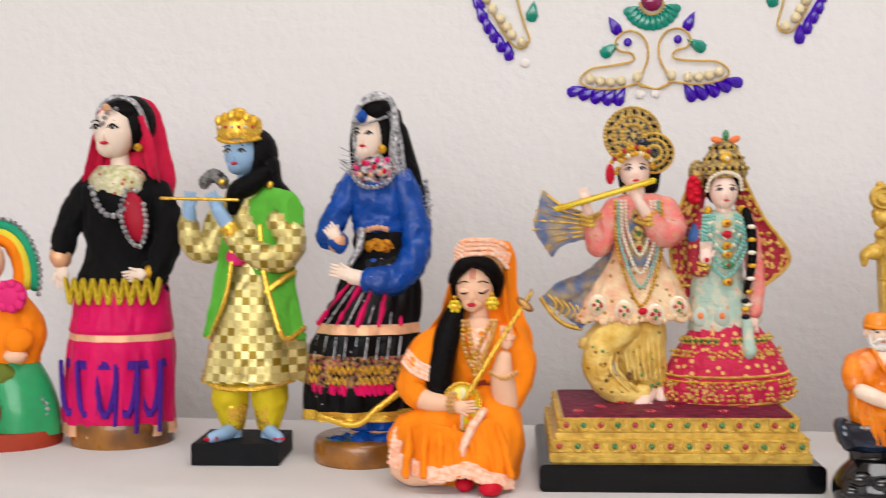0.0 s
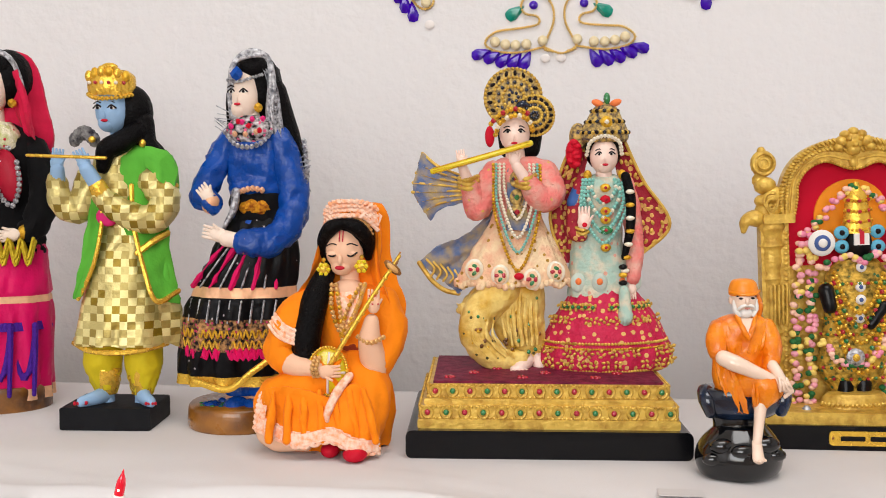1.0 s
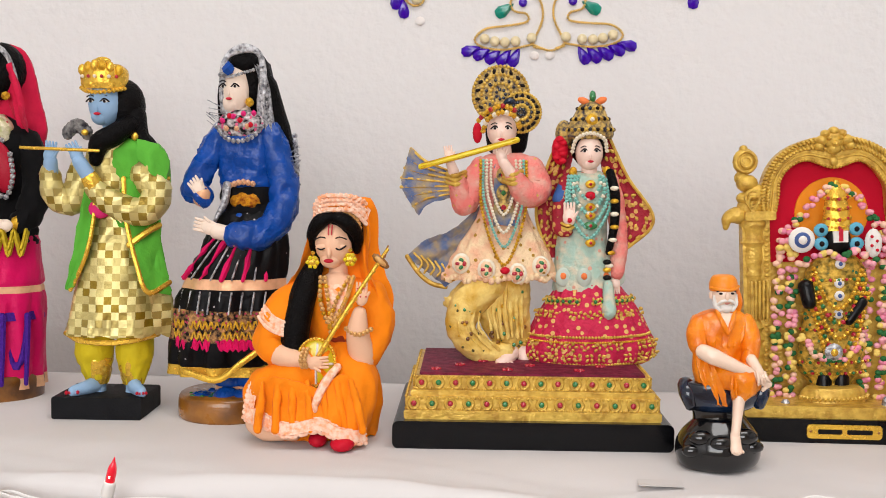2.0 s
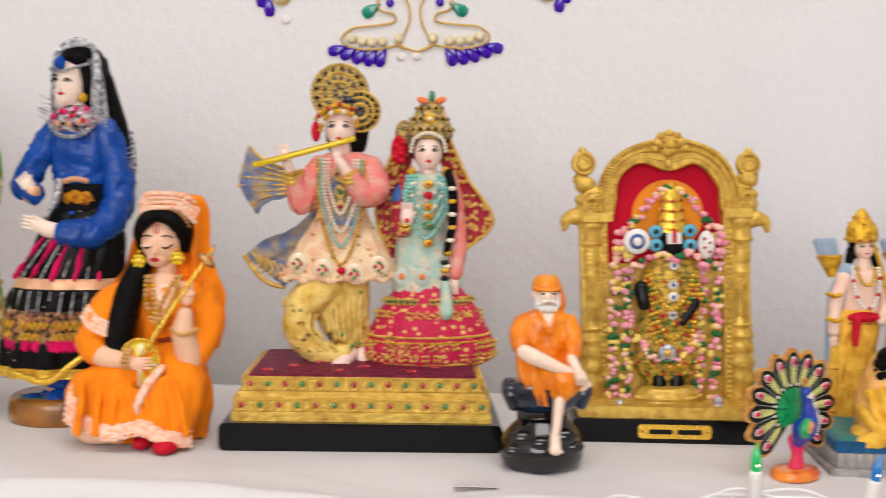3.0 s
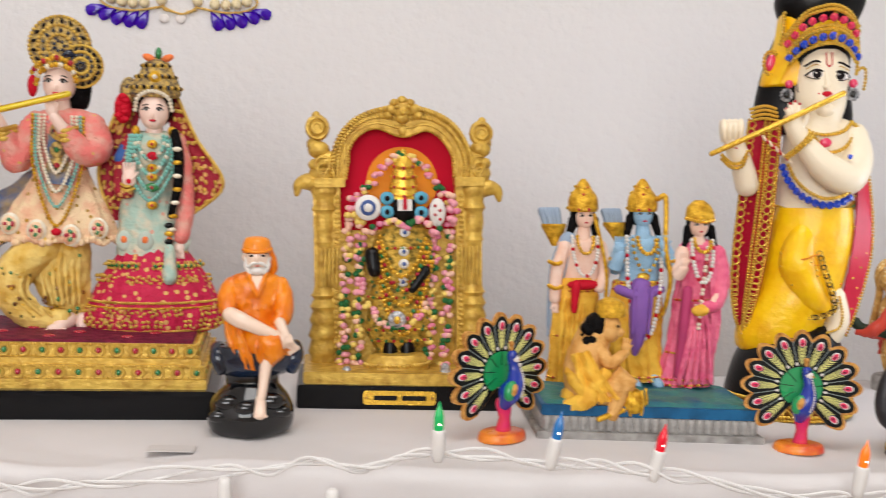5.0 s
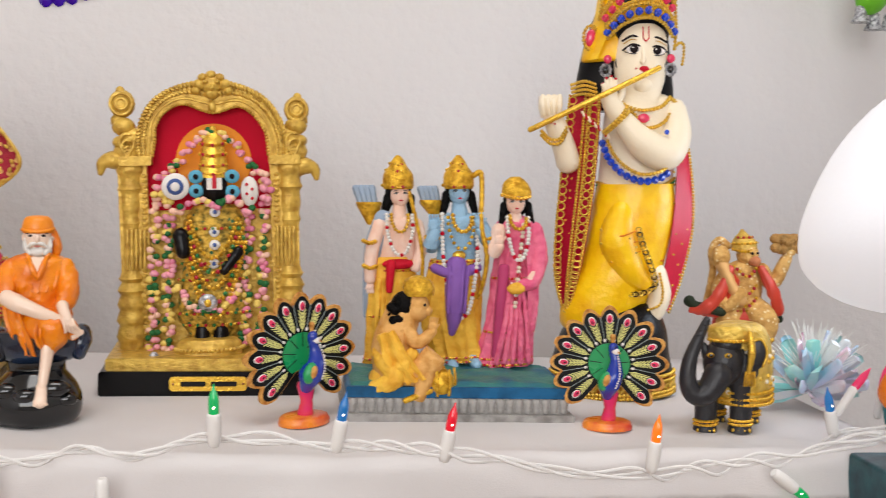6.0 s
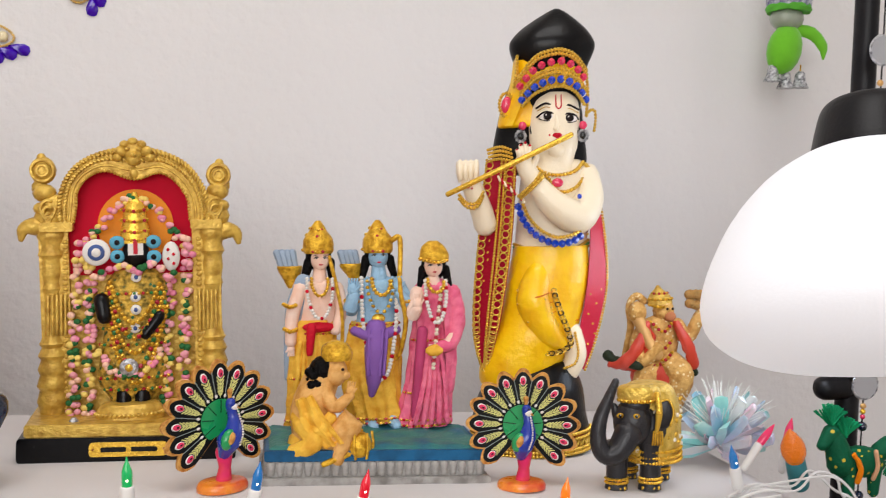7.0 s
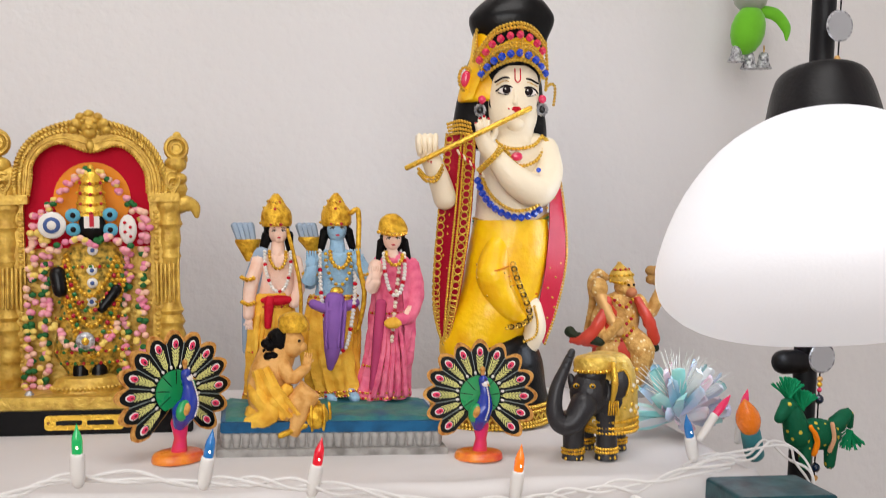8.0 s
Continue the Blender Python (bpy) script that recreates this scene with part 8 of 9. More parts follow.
def black_elephant():
    root = empty("black_elephant", pose(0.834, 0.507, T, 0, 0, -20) @ Matrix.Diagonal((1.1, 1.1, 1.15, 1)), "black wooden elephant with raised trunk and gold saddle cloth", "ornament")
    o = (275, 985, 0.0001595, 2.6)
    grey = mat("charcoal_elephant_paint", "232226", 0.42, mix=0.3, scale=60, bump=0.3, coat=0.1)
    gilt = mat("gilt_elephant_cloth", "ecc964", 0.32, 0.4, second="c09a3a", scale=140, bump=0.9, bump_scale=300)
    f = Fig(*o)
    f.ball(320, 720, -60, 120, 150, 190, grey, 24)
    f.ball(240, 690, 90, 88, 100, 84, grey, 22)
    f.ball(250, 615, 96, 66, 50, 60, grey, 18)
    f.tube([(214, 730, 140), (160, 800, 172), (106, 806, 186), (78, 750, 190), (88, 660, 186), (128, 570, 170), (158, 506, 158)], [62, 50, 42, 37, 31, 23, 16], grey, 16, 40)
    for k in range(12):
        u = k / 11
        x, v = np.interp(u, [0, 0.4, 1], [72, 84, 150]), np.interp(u, [0, 0.4, 1], [760, 660, 520])
        f.tube([(x - 28 + 12 * u, v, 190), (x, v + 4, 222 - 34 * u), (x + 28 - 12 * u, v, 188)], [2], grey, 5)
    f.part("body", root)
    for x, d in ((172, 70), (322, 60), (388, -120), (240, -130)):
        f = Fig(*o)
        f.stack([(780, x, 58), (850, x, 50), (930, x - 2, 47), (968, x - 4, 50), (985, x - 4, 52)], grey, 0.95, d, seg=22)
        for v in (934, 950):
            f.ring(v, x - 3, 50, 0.96, d + 1, 7, [GOLD_BRIGHT], 1.7)
        for k in range(4):
            f.ball(x - 36 + k * 22, 974, d + 44 - abs(k - 1.5) * 8, 9, 10, 7, GOLD_BRIGHT, 8)
        f.part("leg", root)
    f = Fig(*o)
    f.stack([(545, 330, 60), (560, 332, 100), (620, 334, 128), (700, 338, 136), (800, 340, 134), (872, 340, 128)], gilt, 1.25, -66, 6, 3, 44)
    for v, m in ((868, GOLD_BRIGHT), (846, GOLD_BRIGHT), (820, GOLD)):
        f.ring(v, 340, 136, 1.25, -66, 8, [m], 1.8)
    for k in range(40):
        a, v = math.pi * ((k * 0.618) % 1), 620 + (k * 37) % 200
        f.ball(338 + 136 * math.cos(a), v, -66 + 168 * math.sin(a), 10, 10, 6, (GOLD_BRIGHT, PEARL)[k % 2], 7)
    f.part("saddle_cloth", root, "gilt saddle cloth with beaded border")
    f = Fig(*o)
    f.ball(374, 652, 120, 42, 66, 14, grey, 18, 10)
    f.tube([(346, 600, 130), (390, 590, 128), (414, 640, 126), (400, 700, 126)], [6], GOLD_BRIGHT, 6)
    f.part("ear", root)
    f = Fig(*o)
    f.ball(168, 660, 90, 20, 54, 14, grey, 14, -14)
    f.part("ear", root)
    f = Fig(*o)
    f.stack([(528, 262, 40), (540, 264, 84), (566, 266, 96), (596, 264, 90)], gilt, 0.8, 84, 7, 3, 36)
    f.ring(594, 264, 92, 0.82, 86, 8, [GOLD_BRIGHT, GOLD], 1.7)
    f.tube([(340, 560, 150), (346, 640, 160), (336, 720, 150)], [12, 16, 10], GOLD_BRIGHT, 10)
    for k in range(5):
        f.tube([(324 + k * 9, 720, 152), (318 + k * 11, 776, 152)], [4], GOLD, 6)
    f.part("headpiece", root, "gilt headpiece with tassel")
    for x, d in ((196, 172), (150, 176)):
        f = Fig(*o)
        f.tube([(x + 14, 764, d), (x, 788, d + 20), (x - 22, 806, d + 30)], [15, 12, 4], PEARL, 10)
        f.part("tusk", root, "ivory-coloured tusk")
    for x, d in ((246, 172), (176, 160)):
        f = Fig(*o)
        f.ball(x, 650, d, 15, 11, 8, GOLD, 10)
        f.bead(x, 650, d + 8, 8, BLACK_GLOSS)
        f.part("eye", root)
    return root


# ---- placing the things ----
red_doll()
green_doll()
blue_doll()
seated_doll()
part_idol()
flute_couple()
seated_sage()
arch_shrine()
trio_statue()
peacock(pose(0.5125, 0.551, T, 0, 0, 26) @ Matrix.Diagonal((1.03, 1.0, 1.015, 1)), "painted wooden peacock with open fan beside the shrine")
peacock(pose(0.738, 0.516, T, 0, 0, -22) @ Matrix.Scale(0.97, 4), "painted wooden peacock with open fan before the clay statue")
clay_flute_player()
mountain_bearer()
black_elephant()


# ---- the wall motif of gems and chains ----
GEM_PURPLE = mat("purple_gem", "4309b4", 0.1, coat=0.35, mix=0.5, scale=90)
GEM_TEAL = mat("teal_gem", "079480", 0.12, coat=0.5, mix=0.4, scale=90)
GEM_RUBY = mat("ruby_gem", "8c1650", 0.1, coat=0.9)
CHAIN = mat("gold_chain", "efcd80", 0.35, 0.45, mix=0.3)


def gem_mesh(name, m, l, w):
    """A faceted drop, point up, on the wall."""
    out = [(0, l * 0.55), (w * 0.28, l * 0.25), (w * 0.48, -l * 0.12), (w * 0.36, -l * 0.38), (0, -l * 0.45), (-w * 0.36, -l * 0.38), (-w * 0.48, -l * 0.12), (-w * 0.28, l * 0.25)]
    vs = [(x, -z, 0) for x, z in out] + [(x * 0.55, -z * 0.55, w * 0.3) for x, z in out]
    fs = [(i, (i + 1) % 8, (i + 1) % 8 + 8, i + 8) for i in range(8)] + [tuple(range(8, 16))]
    f = Fig()
    f.add(vs, fs, m)
    return f.mesh(name, False)


def wall_motif():
    """Mirror-image birds of gold chain with pearls and gems; the unit is a sheet unit of 0.00067 m, middle at x 1158."""
    U = 0.000668
    root = empty("wall_motif", pose(0.2188, WALL_Y - 0.0012, 1.2265, 0, -2.2, WALL_TURN), "swan motif of gold chain, pearls and coloured gems on wall", "wall decoration")
    drop = gem_mesh("gem", GEM_PURPLE, 0.0255, 0.0145)
    leaf = gem_mesh("leaf_gem", GEM_TEAL, 0.026, 0.016)
    fat = gem_mesh("petal_gem", GEM_TEAL, 0.021, 0.0115)
    pm = Fig()
    pm.ball(0, 0, 0.003, 0.0062, 0.0062, 0.0042, mat("cream_half_pearl", "e6d6ac", 0.35, coat=0.3, mix=0.2, scale=200, bump=0.5), 10)
    pearl = pm.mesh("pearl")
    dm = Fig()
    dm.ball(0, 0, 0.001, 0.0052, 0.0052, 0.003, GEM_PURPLE, 8)
    dot = dm.mesh("eye_gem")
    P = lambda x, v: ((x - 1156) * U, (4 - v) * U)

    def put(name, me, x, v, turn):
        X, Z = P(x, v)
        shared(name, me, root, pose(X, 0, Z, 0, turn, 0))

    def chain(pts):
        f = Fig(1156, 4, U)
        f.beads([(x, v, 2.5) for x, v in pts], 2.6, CHAIN, 1.75)
        f.part("gold_chain", root, "gold bead chain")

    for s in (-1, 1):
        M = lambda x: x if s < 0 else 2313 - x
        chain([(M(x), v) for x, v in ((1143, 160), (1128, 152), (1146, 110), (1144, 78), (1126, 60), (1104, 60), (1090, 76), (1096, 92), (1118, 98), (1118, 112), (1080, 118), (1044, 122), (1024, 140), (1040, 155), (1080, 160), (1128, 152))])
        for x, v in ((1042, 140), (1060, 145), (1078, 147), (1097, 146), (1126, 141)):
            put("pearl", pearl, M(x), v, 0)
        for x, v, a in ((1016, 159, 76), (1036, 165, 62), (1056, 171, 50), (1076, 174, 40), (1095, 175, 28)):
            put("gem", drop, M(x), v, -s * a)
        put("gem", drop, M(1090, ), 48, s * 28)
        put("leaf_gem", leaf, M(1078), 90, -s * 58)
        put("eye_gem", dot, M(1112), 78, 0)
        # the outer bird, cut by the upper edge of the view
        chain([(M(x), v) for x, v in ((858, -30), (868, 0), (886, 40), (908, 72), (926, 76), (936, 62), (928, 34), (920, 0), (914, -40), (930, -70), (900, -90))])
        for x, v in ((872, 4), (886, 22), (897, 38), (905, 52), (922, 66), (862, -16)):
            put("pearl", pearl, M(x), v, 0)
        for x, v, a in ((862, 32, -18), (872, 48, -12), (884, 66, -8), (898, 82, -4), (852, 12, -24), (846, -10, -30)):
            put("gem", drop, M(x), v, -s * a)
        put("leaf_gem", leaf, M(944), 14, s * -12)
    chain([(1128, 152), (1140, 158), (1158, 164), (1174, 160), (1185, 152)])
    for k in range(11):
        a = radians(200 + k * 14)
        X = 1158 + 40 * math.cos(a)
        V = 8 - 38 * math.sin(a)
        put("petal_gem", fat, X, V, math.degrees(math.atan2(X - 1158, 8 - V)) + 180)
    f = Fig(1156, 4, U)
    f.ball(1158, 4, 3, 20, 22, 10, GEM_RUBY, 12)
    f.part("ruby_gem", root, "large ruby-coloured gem")
    chain([(1136, 10), (1144, 26), (1158, 31), (1172, 26), (1180, 10)])
    for x, v in ((1130, 172), (927, 104), (1158, 172)):
        g = Fig(1156, 4, U)
        g.ball(x, v, 1, 9, 8, 2.2, WHITE_ENAMEL, 8)
        g.part("white_gem", root, "small white gem")


wall_motif()

# ---- floor lamp with a white shade ----
SHADE = mat("opal_lamp_shade", "d6d6da", 0.5, mix=0.03, glow=0.7)
LAMP_BLACK = mat("black_lamp_metal", "111013", 0.4, mix=0.2, spec=0.25)


def floor_lamp():
    root = empty("floor_lamp", pose(1.117, 0.62, 0), "black floor lamp with large white opal shade, switched on", "lamp")
    f = Fig()
    f.stack([(-0.03, 0, 0.10), (-0.022, 0, 0.125), (0, 0, 0.13)], LAMP_BLACK, 1.0, 0)
    f.part("foot", root)
    f = Fig()
    f.tube([(0, -0.02, 0), (0, -1.7, 0)], [0.0115], LAMP_BLACK, 16, 12)
    f.part("pole", root)
    f = Fig()
    f.tube([(-0.028, -0.803, 0.002), (-0.006, -0.803, 0.002)], [0.012, 0.012], LAMP_BLACK, 14)
    f.tube([(-0.02, -0.803, 0.0), (0.016, -0.803, 0.0)], [0.008], LAMP_BLACK, 12)
    f.part("clamp", root)
    sh = new("shade_mount")
    sh.parent = root
    sh.empty_display_size = 0.01
    sh.matrix_local = pose(-0.155, -0.221, 0.932, -16, 3, 0)
    f = Fig(0, 0, 0.87)
    f.stack([(-0.103, 0, 0.040), (-0.097, 0, 0.058), (-0.075, 0, 0.090), (-0.04, 0, 0.119), (0.0, 0, 0.139), (0.03, 0, 0.146), (0.052, 0, 0.140), (0.07, 0, 0.118), (0.08, 0, 0.085), (0.084, 0, 0.04)], SHADE, 1.0, 0, seg=48)
    f.part("shade", sh, "white opal shade")
    f = Fig(0, 0, 0.87)
    f.stack([(-0.152, 0.006, 0.018), (-0.148, 0.006, 0.034), (-0.136, 0.006, 0.042), (-0.100, 0.004, 0.050), (-0.090, 0.004, 0.050)], LAMP_BLACK, 1.0, 0, seg=32)
    f.part("collar", sh, "dark grey metal collar")
    f = Fig(0, 0, 0.87)
    f.tube([(0.02, -0.135, -0.02), (0.09, -0.13, -0.12), (0.178, -0.14, -0.25)], [0.009], LAMP_BLACK, 10)
    f.part("arm", sh)


floor_lamp()
# added fill outside the shade, behind it, for bluish lamp light on the wall
data = bpy.data.lights.new("lamp_wall_fill", "POINT")
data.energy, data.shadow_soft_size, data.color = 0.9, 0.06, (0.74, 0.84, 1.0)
bulb = new("lamp_wall_fill", data)
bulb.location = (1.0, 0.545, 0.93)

# ---- string of coloured lights along the front edge ----
WIRE = mat("white_wire", "e8e6e4", 0.45, mix=0.08)
SOCKET = mat("white_socket", "efedea", 0.4, mix=0.06)


def glass_bulb(name, colour, glow):
    return mat(name, colour, 0.12, coat=0.8, mix=0.3, scale=120, glow=glow)


BULB = {"green": glass_bulb("green_bulb", "13a659", 0.5), "blue": glass_bulb("blue_bulb", "1c6fb4", 0.3), "red": glass_bulb("red_bulb", "d3142c", 0.5),
        "orange": glass_bulb("orange_bulb", "f07a1c", 0.5), "pink": glass_bulb("pink_bulb", "d8245c", 0.3)}
FILAMENT = mat("bulb_filament", "fff0e0", 0.3, glow=5.0)


def light_string():
    root = empty("string_lights", pose(0, 0, 0), "white twisted wire string of small coloured christmas lights", "string lights")
    edge = lambda x: 0.497 - 0.0875 * (x - 0.2)
    drape = [(-0.73, 0.735), (-0.55, 0.733), (-0.30, 0.735), (-0.12, 0.735), (0.05, 0.730), (0.2, 0.738), (0.31, 0.752), (0.38, 0.756), (0.44, 0.762), (0.52, 0.763), (0.60, 0.753), (0.68, 0.742), (0.74, 0.741), (0.80, 0.747), (0.86, 0.756), (0.90, 0.764)]
    base = spline([(x, z, 0) for x, z in drape], 260)
    for s in range(3):
        f = Fig()
        pts = []
        for i, (x, z, _) in enumerate(base):
            a = x * (58 + 9 * s) + s * 2.2 + 1.3 * math.sin(x * 31 + s)
            amp = 0.0036 + 0.0026 * math.sin(x * 47 + s * 2)
            pts.append((x, -(z + amp * math.sin(a)), -(edge(x) - 0.019 + 0.0035 * math.cos(a))))
        f.tube(pts, [0.00115], WIRE, 6, 520)
        f.part("wire", root)
    lamps = [("red", -0.126, 0.731, 14, 0.500), ("blue", -0.215, 0.730, 4, 0.503), ("green", 0.445, 0.763, -2, 0.445), ("blue", 0.522, 0.756, 7, 0.450), ("red", 0.593, 0.749, 7, 0.445), ("orange", 0.732, 0.743, 2, 0.425), ("blue", 0.900, 0.752, -18, 0.467),
             ("orange", 0.309, 0.748, 180, 0.462), ("red", 0.378, 0.742, 180, 0.456), ("green", 0.82, 0.742, 125, 0.418), ("pink", 0.10, 0.734, 175, 0.478)]
    for c, x, z, turn, y in lamps:
        f = Fig()
        f.stack([(-0.0225, 0, 0.0036), (-0.021, 0, 0.0044), (-0.012, 0, 0.0046), (-0.003, 0, 0.0040), (0, 0, 0.0026)], SOCKET, 1.0, 0, seg=14)
        so = f.part("socket", root, "white plastic socket")
        so.matrix_local = pose(x, y, z, 8 if turn < 90 else -4, turn, 0)
        g = Fig()
        g.stack([(-0.0415, 0, 0.0003), (-0.038, 0, 0.0012), (-0.034, 0, 0.0027), (-0.030, 0, 0.0034), (-0.0225, 0, 0.0034), (-0.021, 0, 0.0030)], BULB[c], 1.0, 0, seg=12)
        bo = g.part("bulb", so, c + " glass bulb")
        h = Fig()
        h.ball(0, -0.027, 0.0029, 0.0008, 0.0011, 0.0009, FILAMENT, 8)
        h.part("filament", so)
    return root


light_string()

# ---- the right-hand end: foil bow, box, loose bulbs ----
def foil(name, colour, second):
    m = mat(name, colour, 0.16, 0.0, second=second, scale=30, coat=1.0, bump=0.3, bump_scale=120, through_light=0.25)
    m.node_tree.nodes["Principled BSDF"].inputs["Thin Film Thickness"].default_value = 420
    return m


FOILS = [foil("aqua_foil", "a6f2f0", "e8fbff"), foil("white_foil", "f6fafa", "d8e6ff"), foil("pink_foil", "ffd2e6", "f4fbff"), foil("sky_foil", "b4e2fb", "f6e6ff")]
FLUFF = mat("white_plume_fluff", "eef2ee", 0.8, mix=0.1)


def foil_bow():
    """Folded cellophane points round a centre, with fine white plumes in the middle."""
    f = Fig()
    rnd = random.Random(4)
    for k in range(74):
        a, e = rnd.uniform(0, 2 * math.pi), rnd.uniform(-0.1, 1.15)
        l, w = rnd.uniform(0.032, 0.056), rnd.uniform(0.004, 0.0085)
        c = Vector((math.cos(a) * math.cos(e), math.sin(a) * math.cos(e), math.sin(e)))
        side = c.cross(Vector((rnd.uniform(-1, 1), rnd.uniform(-1, 1), rnd.uniform(-0.3, 1)))).normalized()
        up = c.cross(side).normalized()
        vs = []
        for p, q, h in ((0.08, 0.35, 0.2), (0.6, 1.0, 0.5), (0.97, 0.75, 0.35), (1.0, 0.1, 0.0)):
            for sx, hz in ((-1, 0), (0, 1), (1, 0)):
                for t in (0.0, -0.0004):
                    v = c * l * p + side * w * q * sx + up * (w * h * hz + t)
                    vs.append((v.x, -max(v.z, -0.014), -v.y))
        fs = []
        for i in range(3):
            b = i * 6
            fs += [(b, b + 2, b + 8, b + 6), (b + 2, b + 4, b + 10, b + 8), (b + 1, b + 7, b + 9, b + 3), (b + 3, b + 9, b + 11, b + 5), (b, b + 6, b + 7, b + 1), (b + 4, b + 5, b + 11, b + 10)]
        f.add(vs, fs + [(0, 1, 3, 2), (2, 3, 5, 4), (18, 20, 21, 19), (20, 22, 23, 21)], FOILS[k % 4])
    for k in range(150):
        a, e, l = rnd.uniform(0, 2 * math.pi), rnd.uniform(0.7, 1.5), rnd.uniform(0.03, 0.062)
        x, y, z = math.cos(a) * math.cos(e), math.sin(a) * math.cos(e), math.sin(e)
        f.tube([(0, -0.005, 0), (x * l * 0.5, -z * l * 0.6, -y * l * 0.5), (x * l * 1.1, -z * l, -y * l * 1.1)], [0.0004, 0.0006, 0.0002], FLUFF, 4, 5)
    return tagged(f.thing("foil_bow", pose(0.94, 0.56, T + 0.016), "spiky iridescent cellophane foil gift bow with white plumes", "gift bow", smooth=False), kind="stuff")


foil_bow()
TEAL_BOX = mat("teal_box_board", "12525c", 0.45, second="0c3540", scale=60, coat=0.2)
f = Fig()
f.box(-0.038, 0.0, 0.038, 0.20, -0.026, 0.026, TEAL_BOX, 0.003)
box = f.thing("teal_box", pose(0.924, 0.402, 0.750, 0, 0, -6), "dark teal cardboard box beside the table end", "box", smooth=False)
f = Fig()
f.box(-0.04, 0.20, 0.04, 0.750, -0.028, 0.028, table_wood, 0.004)
f.thing("side_stand", pose(0.924, 0.402, 0.750, 0, 0, -6), "plain wooden stand under the teal box", "stand", smooth=False)


def loose_bulbs():
    root = empty("loose_light_bundle", pose(0.934, 0.488, T), "bundle of white wire with a large orange bulb and pink bulbs", "string lights")
    for k in range(3):
        f = Fig()
        q = random.Random(20 + k)
        j = lambda a: q.uniform(-a, a)
        p = [(-0.045 + j(0.01), -0.003, 0.030 + j(0.01)), (-0.02 + j(0.008), -0.006 + j(0.004), 0.022 + j(0.012)), (0.005 + j(0.008), -0.010 + j(0.006), 0.026 + j(0.012)), (0.03 + j(0.008), -0.012 + j(0.008), 0.030 + j(0.01)),
             (0.048 + j(0.006), -0.004 + j(0.006), 0.034 + j(0.006)), (0.060 + j(0.004), 0.012 + j(0.006), 0.040), (0.064 + j(0.006), 0.05, 0.046), (0.066, 0.10, 0.048 + 0.003 * k)]
        f.tube(p, [0.0011], WIRE, 6, 40)
        f.part("wire", root)
    f = Fig()
    f.stack([(-0.030, 0, 0.0006), (-0.024, 0, 0.005), (-0.015, 0, 0.0092), (-0.007, 0, 0.0096), (0.0, 0, 0.007)], mat("orange_faceted_bulb", "ee7a0c", 0.2, coat=0.4, glow=0.1, bump=0.8, bump_scale=350), 1.0, 0, seg=20)
    b = f.part("large_bulb", root, "large faceted orange bulb")
    b.matrix_local = pose(0.020, -0.015, 0.024, 14, -24, 0)
    f = Fig()
    f.stack([(0, 0, 0.0072), (0.004, 0, 0.008), (0.024, 0, 0.0078), (0.028, 0, 0.006)], mat("teal_socket", "3f7f86", 0.4), 1.0, 0, seg=16)
    s2 = f.part("large_socket", root, "teal plastic socket")
    s2.matrix_local = pose(0.020, -0.015, 0.024, 14, -24, 0)
    for x, z, a in ((0.004, 0.030, 40), (0.030, 0.030, 12)):
        f = Fig()
        f.stack([(-0.022, 0, 0.0004), (-0.014, 0, 0.003), (-0.006, 0, 0.0034), (0, 0, 0.003)], BULB["pink"], 1.0, 0, seg=12)
        f.tube([(0, 0, 0), (0.002, 0.022, 0)], [0.0036, 0.003], SOCKET, 10)
        p = f.part("small_bulb", root, "small pink bulb")
        p.matrix_local = pose(x, 0.012, z, 0, a, 0)


loose_bulbs()


# ---- hanging ornaments ----
def bells_hanging():
    root = empty("hanging_bird_ornament", pose(1.261, 0.96, 1.132), "green felt bird ornament with silver bells hanging by wall", "hanging ornament")
    lime = mat("lime_felt", "6fbf2c", 0.8, mix=0.25, scale=60, sheen=0.3)
    f = Fig()
    f.tube([(0, -0.135, 0), (0.004, -0.6, 0), (0.004, -1.45, 0)], [0.0012], BLACK_CLOTH, 6)
    f.part("cord", root)
    f = Fig()
    f.stack([(-0.150, 0.006, 0.012), (-0.140, 0.006, 0.027), (-0.118, 0.004, 0.029), (-0.108, 0.004, 0.026)], mat("banded_trim", "c9cbd6", 0.4, 0.3, second="3d3a78", scale=150, bump=0.6), 1.0, 0, 12, 0.001)
    f.stack([(-0.112, 0.004, 0.027), (-0.104, 0.004, 0.027)], GREEN_CLOTH, 1.0, 0)
    f.part("cap", root, "striped and green trimmed cap")
    f = Fig()
    f.ball(0.002, -0.096, 0, 0.023, 0.017, 0.02, mat("grey_bead_body", "9aa391", 0.3, coat=0.4), 14)
    f.part("glass_bead", root, "grey-green glass bead")
    f = Fig()
    f.ball(-0.002, -0.055, 0.004, 0.024, 0.034, 0.018, lime, 14, 14)
    f.tube([(0.010, -0.082, 0.004), (0.036, -0.078, 0.008), (0.052, -0.062, 0.010), (0.054, -0.046, 0.010)], [0.007, 0.009, 0.008, 0.002], lime, 10, 0, 0.5)
    f.part("felt_bird", root, "lime green felt bird")
    for x, z in ((-0.018, -0.012), (0.002, -0.004), (0.024, -0.006)):
        f = Fig()
        f.stack([(z - 0.022, x, 0.002), (z - 0.019, x, 0.006), (z - 0.008, x, 0.008), (z, x, 0.012)], SILVER, 1.0, 0.004, seg=14)
        f.tube([(x, z - 0.03, 0.004), (x, z - 0.02, 0.004)], [0.001], GOLD, 6)
        f.part("bell", root, "small silver bell")


bells_hanging()


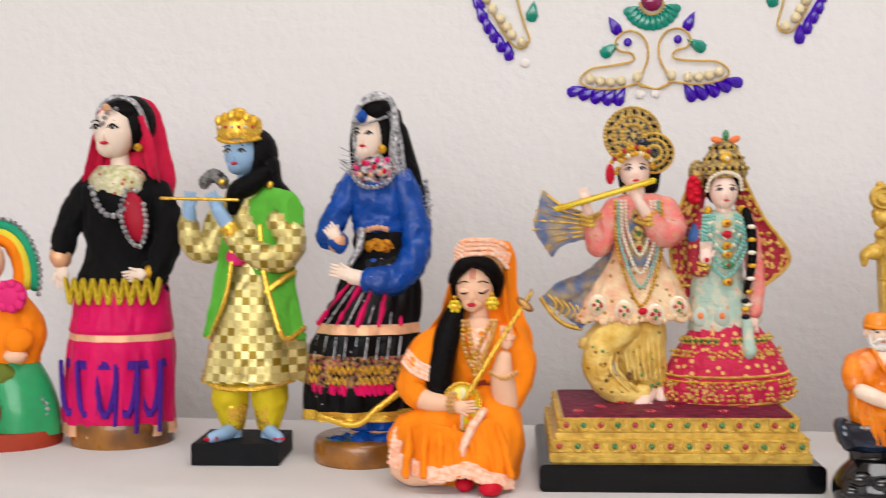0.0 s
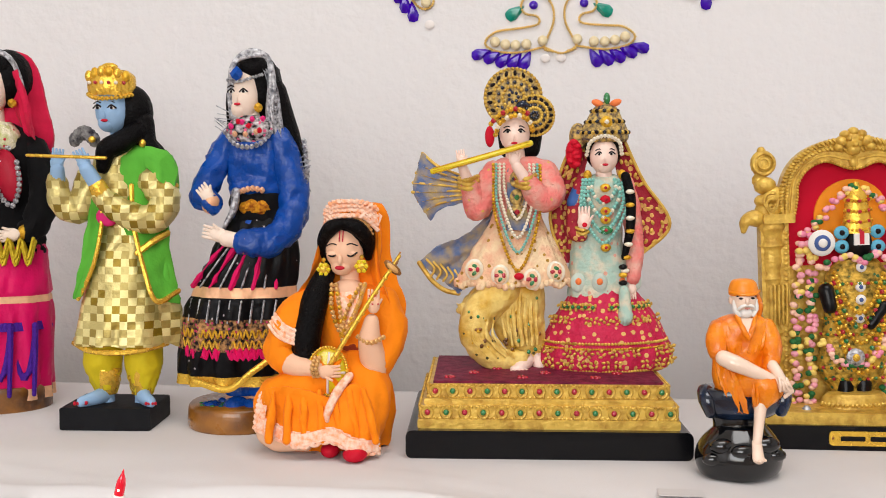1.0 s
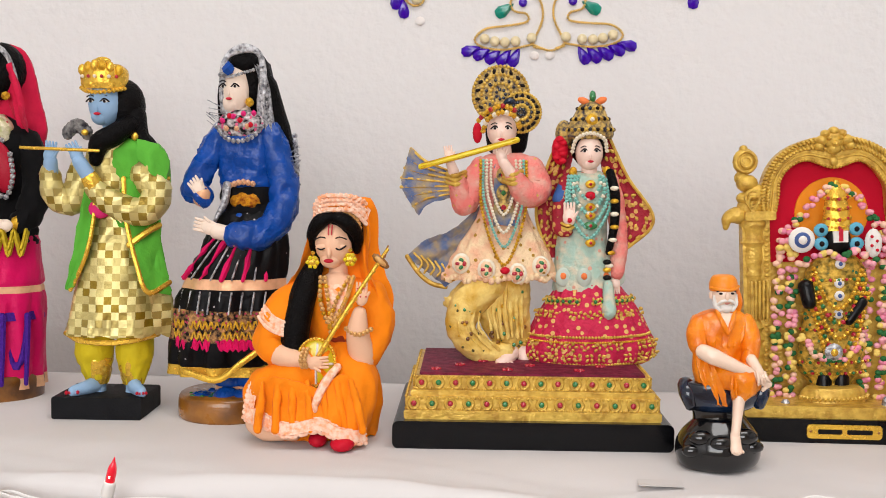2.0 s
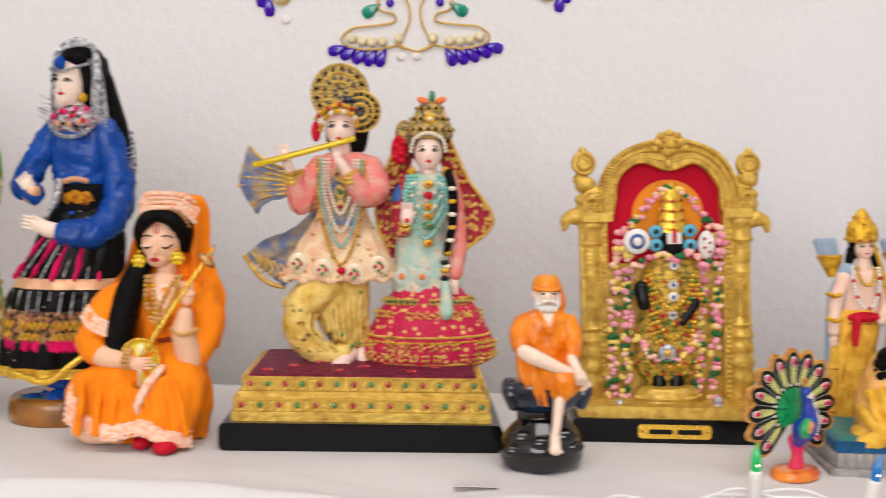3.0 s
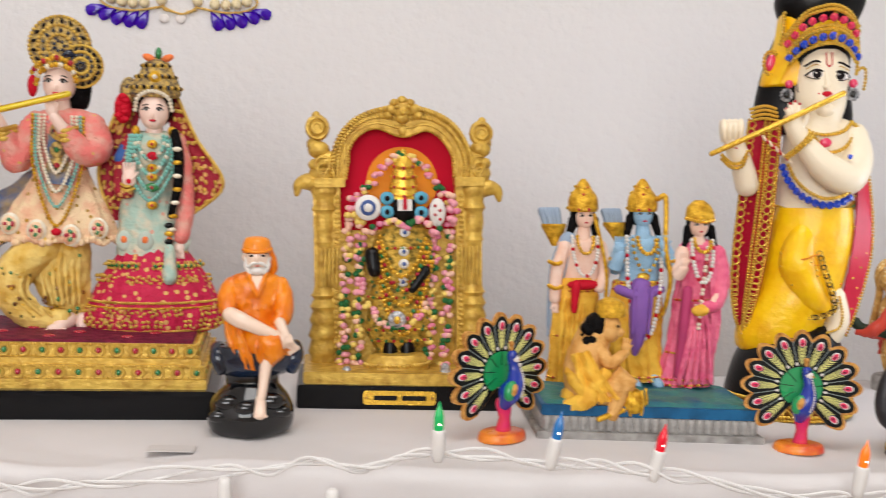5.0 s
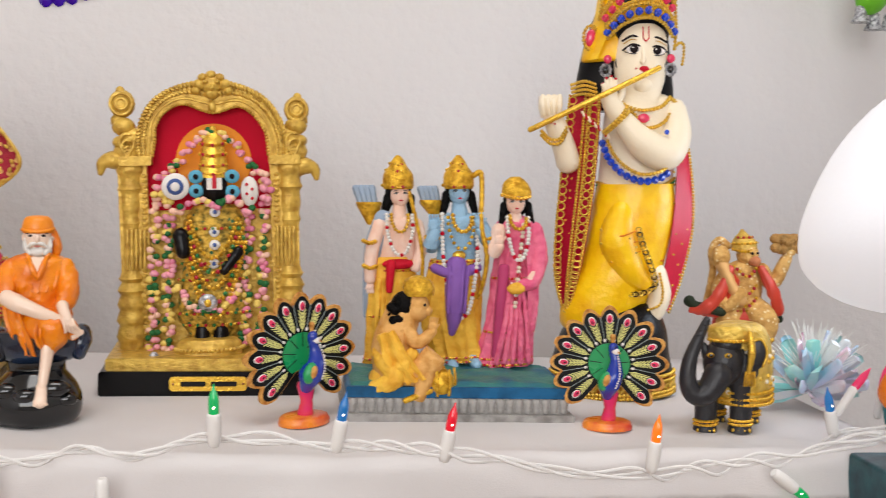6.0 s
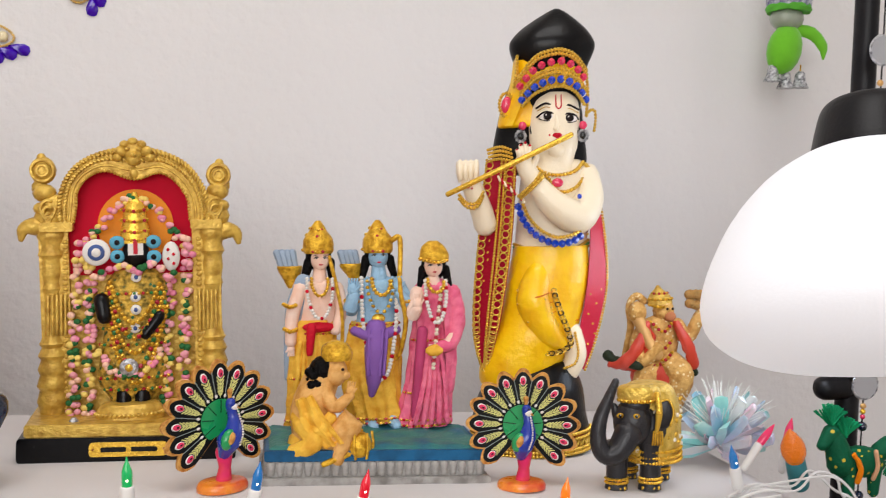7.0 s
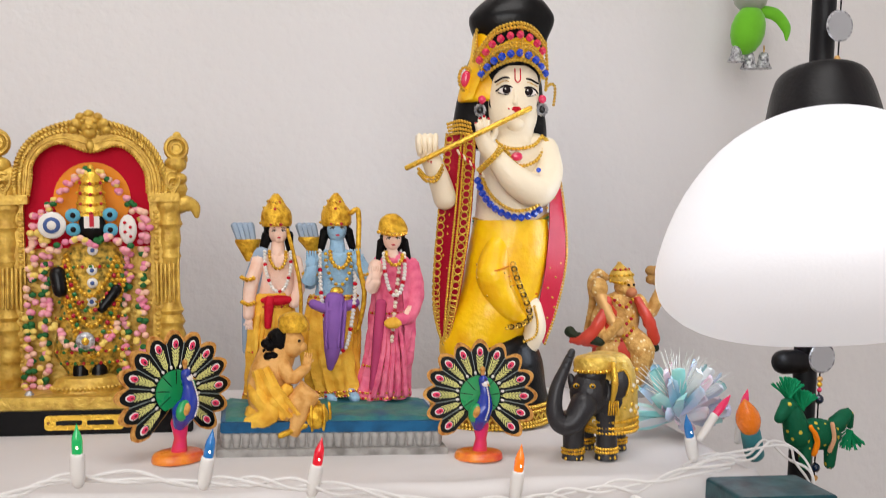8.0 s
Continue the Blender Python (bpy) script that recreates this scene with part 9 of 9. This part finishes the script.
def horse_hanging():
    root = empty("hanging_horse_ornament", pose(1.075, 0.573, 0.788), "mirror and bead string with green embroidered cloth horse", "hanging ornament")
    green = mat("green_embroidered_cloth", "0f5a3c", 0.6, mix=0.3, spots="c9b23c", spot_scale=110, spot_size=0.2, bump=0.4)
    fringe = mat("green_fringe", "128a58", 0.8, mix=0.4, scale=300)
    f = Fig()
    f.tube([(0.025, -1.7, 0), (0.024, -0.36, 0), (0.022, 0.1, 0)], [0.0008], LAMP_BLACK, 6)
    f.part("cord", root)
    for z in (0.026, 0.335):
        f = Fig()
        f.tube([(0.024 + 0.0135 * math.cos(a), -z + 0.0135 * math.sin(a), 0) for a in np.linspace(0, 6.283, 16)], [0.0012], SILVER, 6, 32)
        f.plate([(0.024 + 0.013 * math.cos(a), -z + 0.013 * math.sin(a)) for a in np.linspace(0, 6.1, 24)], -0.0008, 0.0008, mat("small_mirror", "c8ccd2", 0.04, 1.0, mix=0.05, bump=0.0))
        f.part("mirror_disc", root, "round mirror disc", False)
    for k, (z, r, m) in enumerate(((0.006, 0.0028, BEAD_TAN), (0.001, 0.0026, GOLD), (-0.004, 0.0024, PINK_STONE), (-0.013, 0.0046, SEAT_BLUE), (-0.078, 0.0046, SEAT_BLUE), (-0.088, 0.003, BEAD_TAN), (0.305, 0.003, BEAD_TAN), (0.296, 0.004, GOLD))):
        f = Fig()
        f.ball(0.023, -z, 0, r, r, r, m, 10)
        f.part("bead", root)
    f = Fig()
    f.ball(0.024, 0.046, 0, 0.026, 0.015, 0.012, green, 16, 8)
    f.tube([(0.002, 0.048, 0), (-0.006, 0.026, 0), (-0.012, 0.020, 0)], [0.013, 0.010, 0.007], green, 12)
    f.tube([(-0.010, 0.018, 0), (-0.020, 0.030, 0)], [0.0085, 0.005], green, 12)
    f.tube([(0.044, 0.038, 0), (0.056, 0.028, 0), (0.060, 0.040, 0)], [0.009, 0.006, 0.003], green, 10)
    for x in (0.008, 0.036):
        f.tube([(x, 0.05, 0.004), (x - 0.002, 0.074, 0.006)], [0.007, 0.005], green, 10)
    f.tube([(0.006, 0.036, 0.012), (0.014, 0.050, 0.013), (0.012, 0.062, 0.010)], [0.0022], ORANGE, 6)
    f.tube([(0.030, 0.034, 0.012), (0.032, 0.048, 0.013), (0.030, 0.060, 0.010)], [0.0022], PINK_TRIM, 6)
    f.part("cloth_horse", root, "green embroidered cloth horse")
    for x, v, n in ((-0.012, 0.010, 22), (0.004, 0.022, 22), (0.060, 0.044, 18)):
        f = Fig()
        rnd = random.Random(n + int(x * 1000))
        for k in range(n * 2):
            a = rnd.uniform(-0.9, 0.9) + (math.pi if x > 0.05 else 0)
            f.tube([(x, v, rnd.uniform(-0.004, 0.004)), (x + 0.018 * math.sin(a), v - 0.018 * math.cos(a), rnd.uniform(-0.006, 0.006))], [0.0009], fringe, 4, 3)
        f.part("fringe_tuft", root, "green yarn tuft")


horse_hanging()
f = Fig()
f.box(-0.016, -0.0005, 0.016, 0.0, -0.008, 0.008, mat("clear_tape", "d2cecc", 0.4, mix=0.05), 0.0)
f.thing("tape_strip", pose(0.27, 0.52, T + 0.001, 0, 0, -4), "short strip of clear tape on the cloth", "tape", smooth=False)
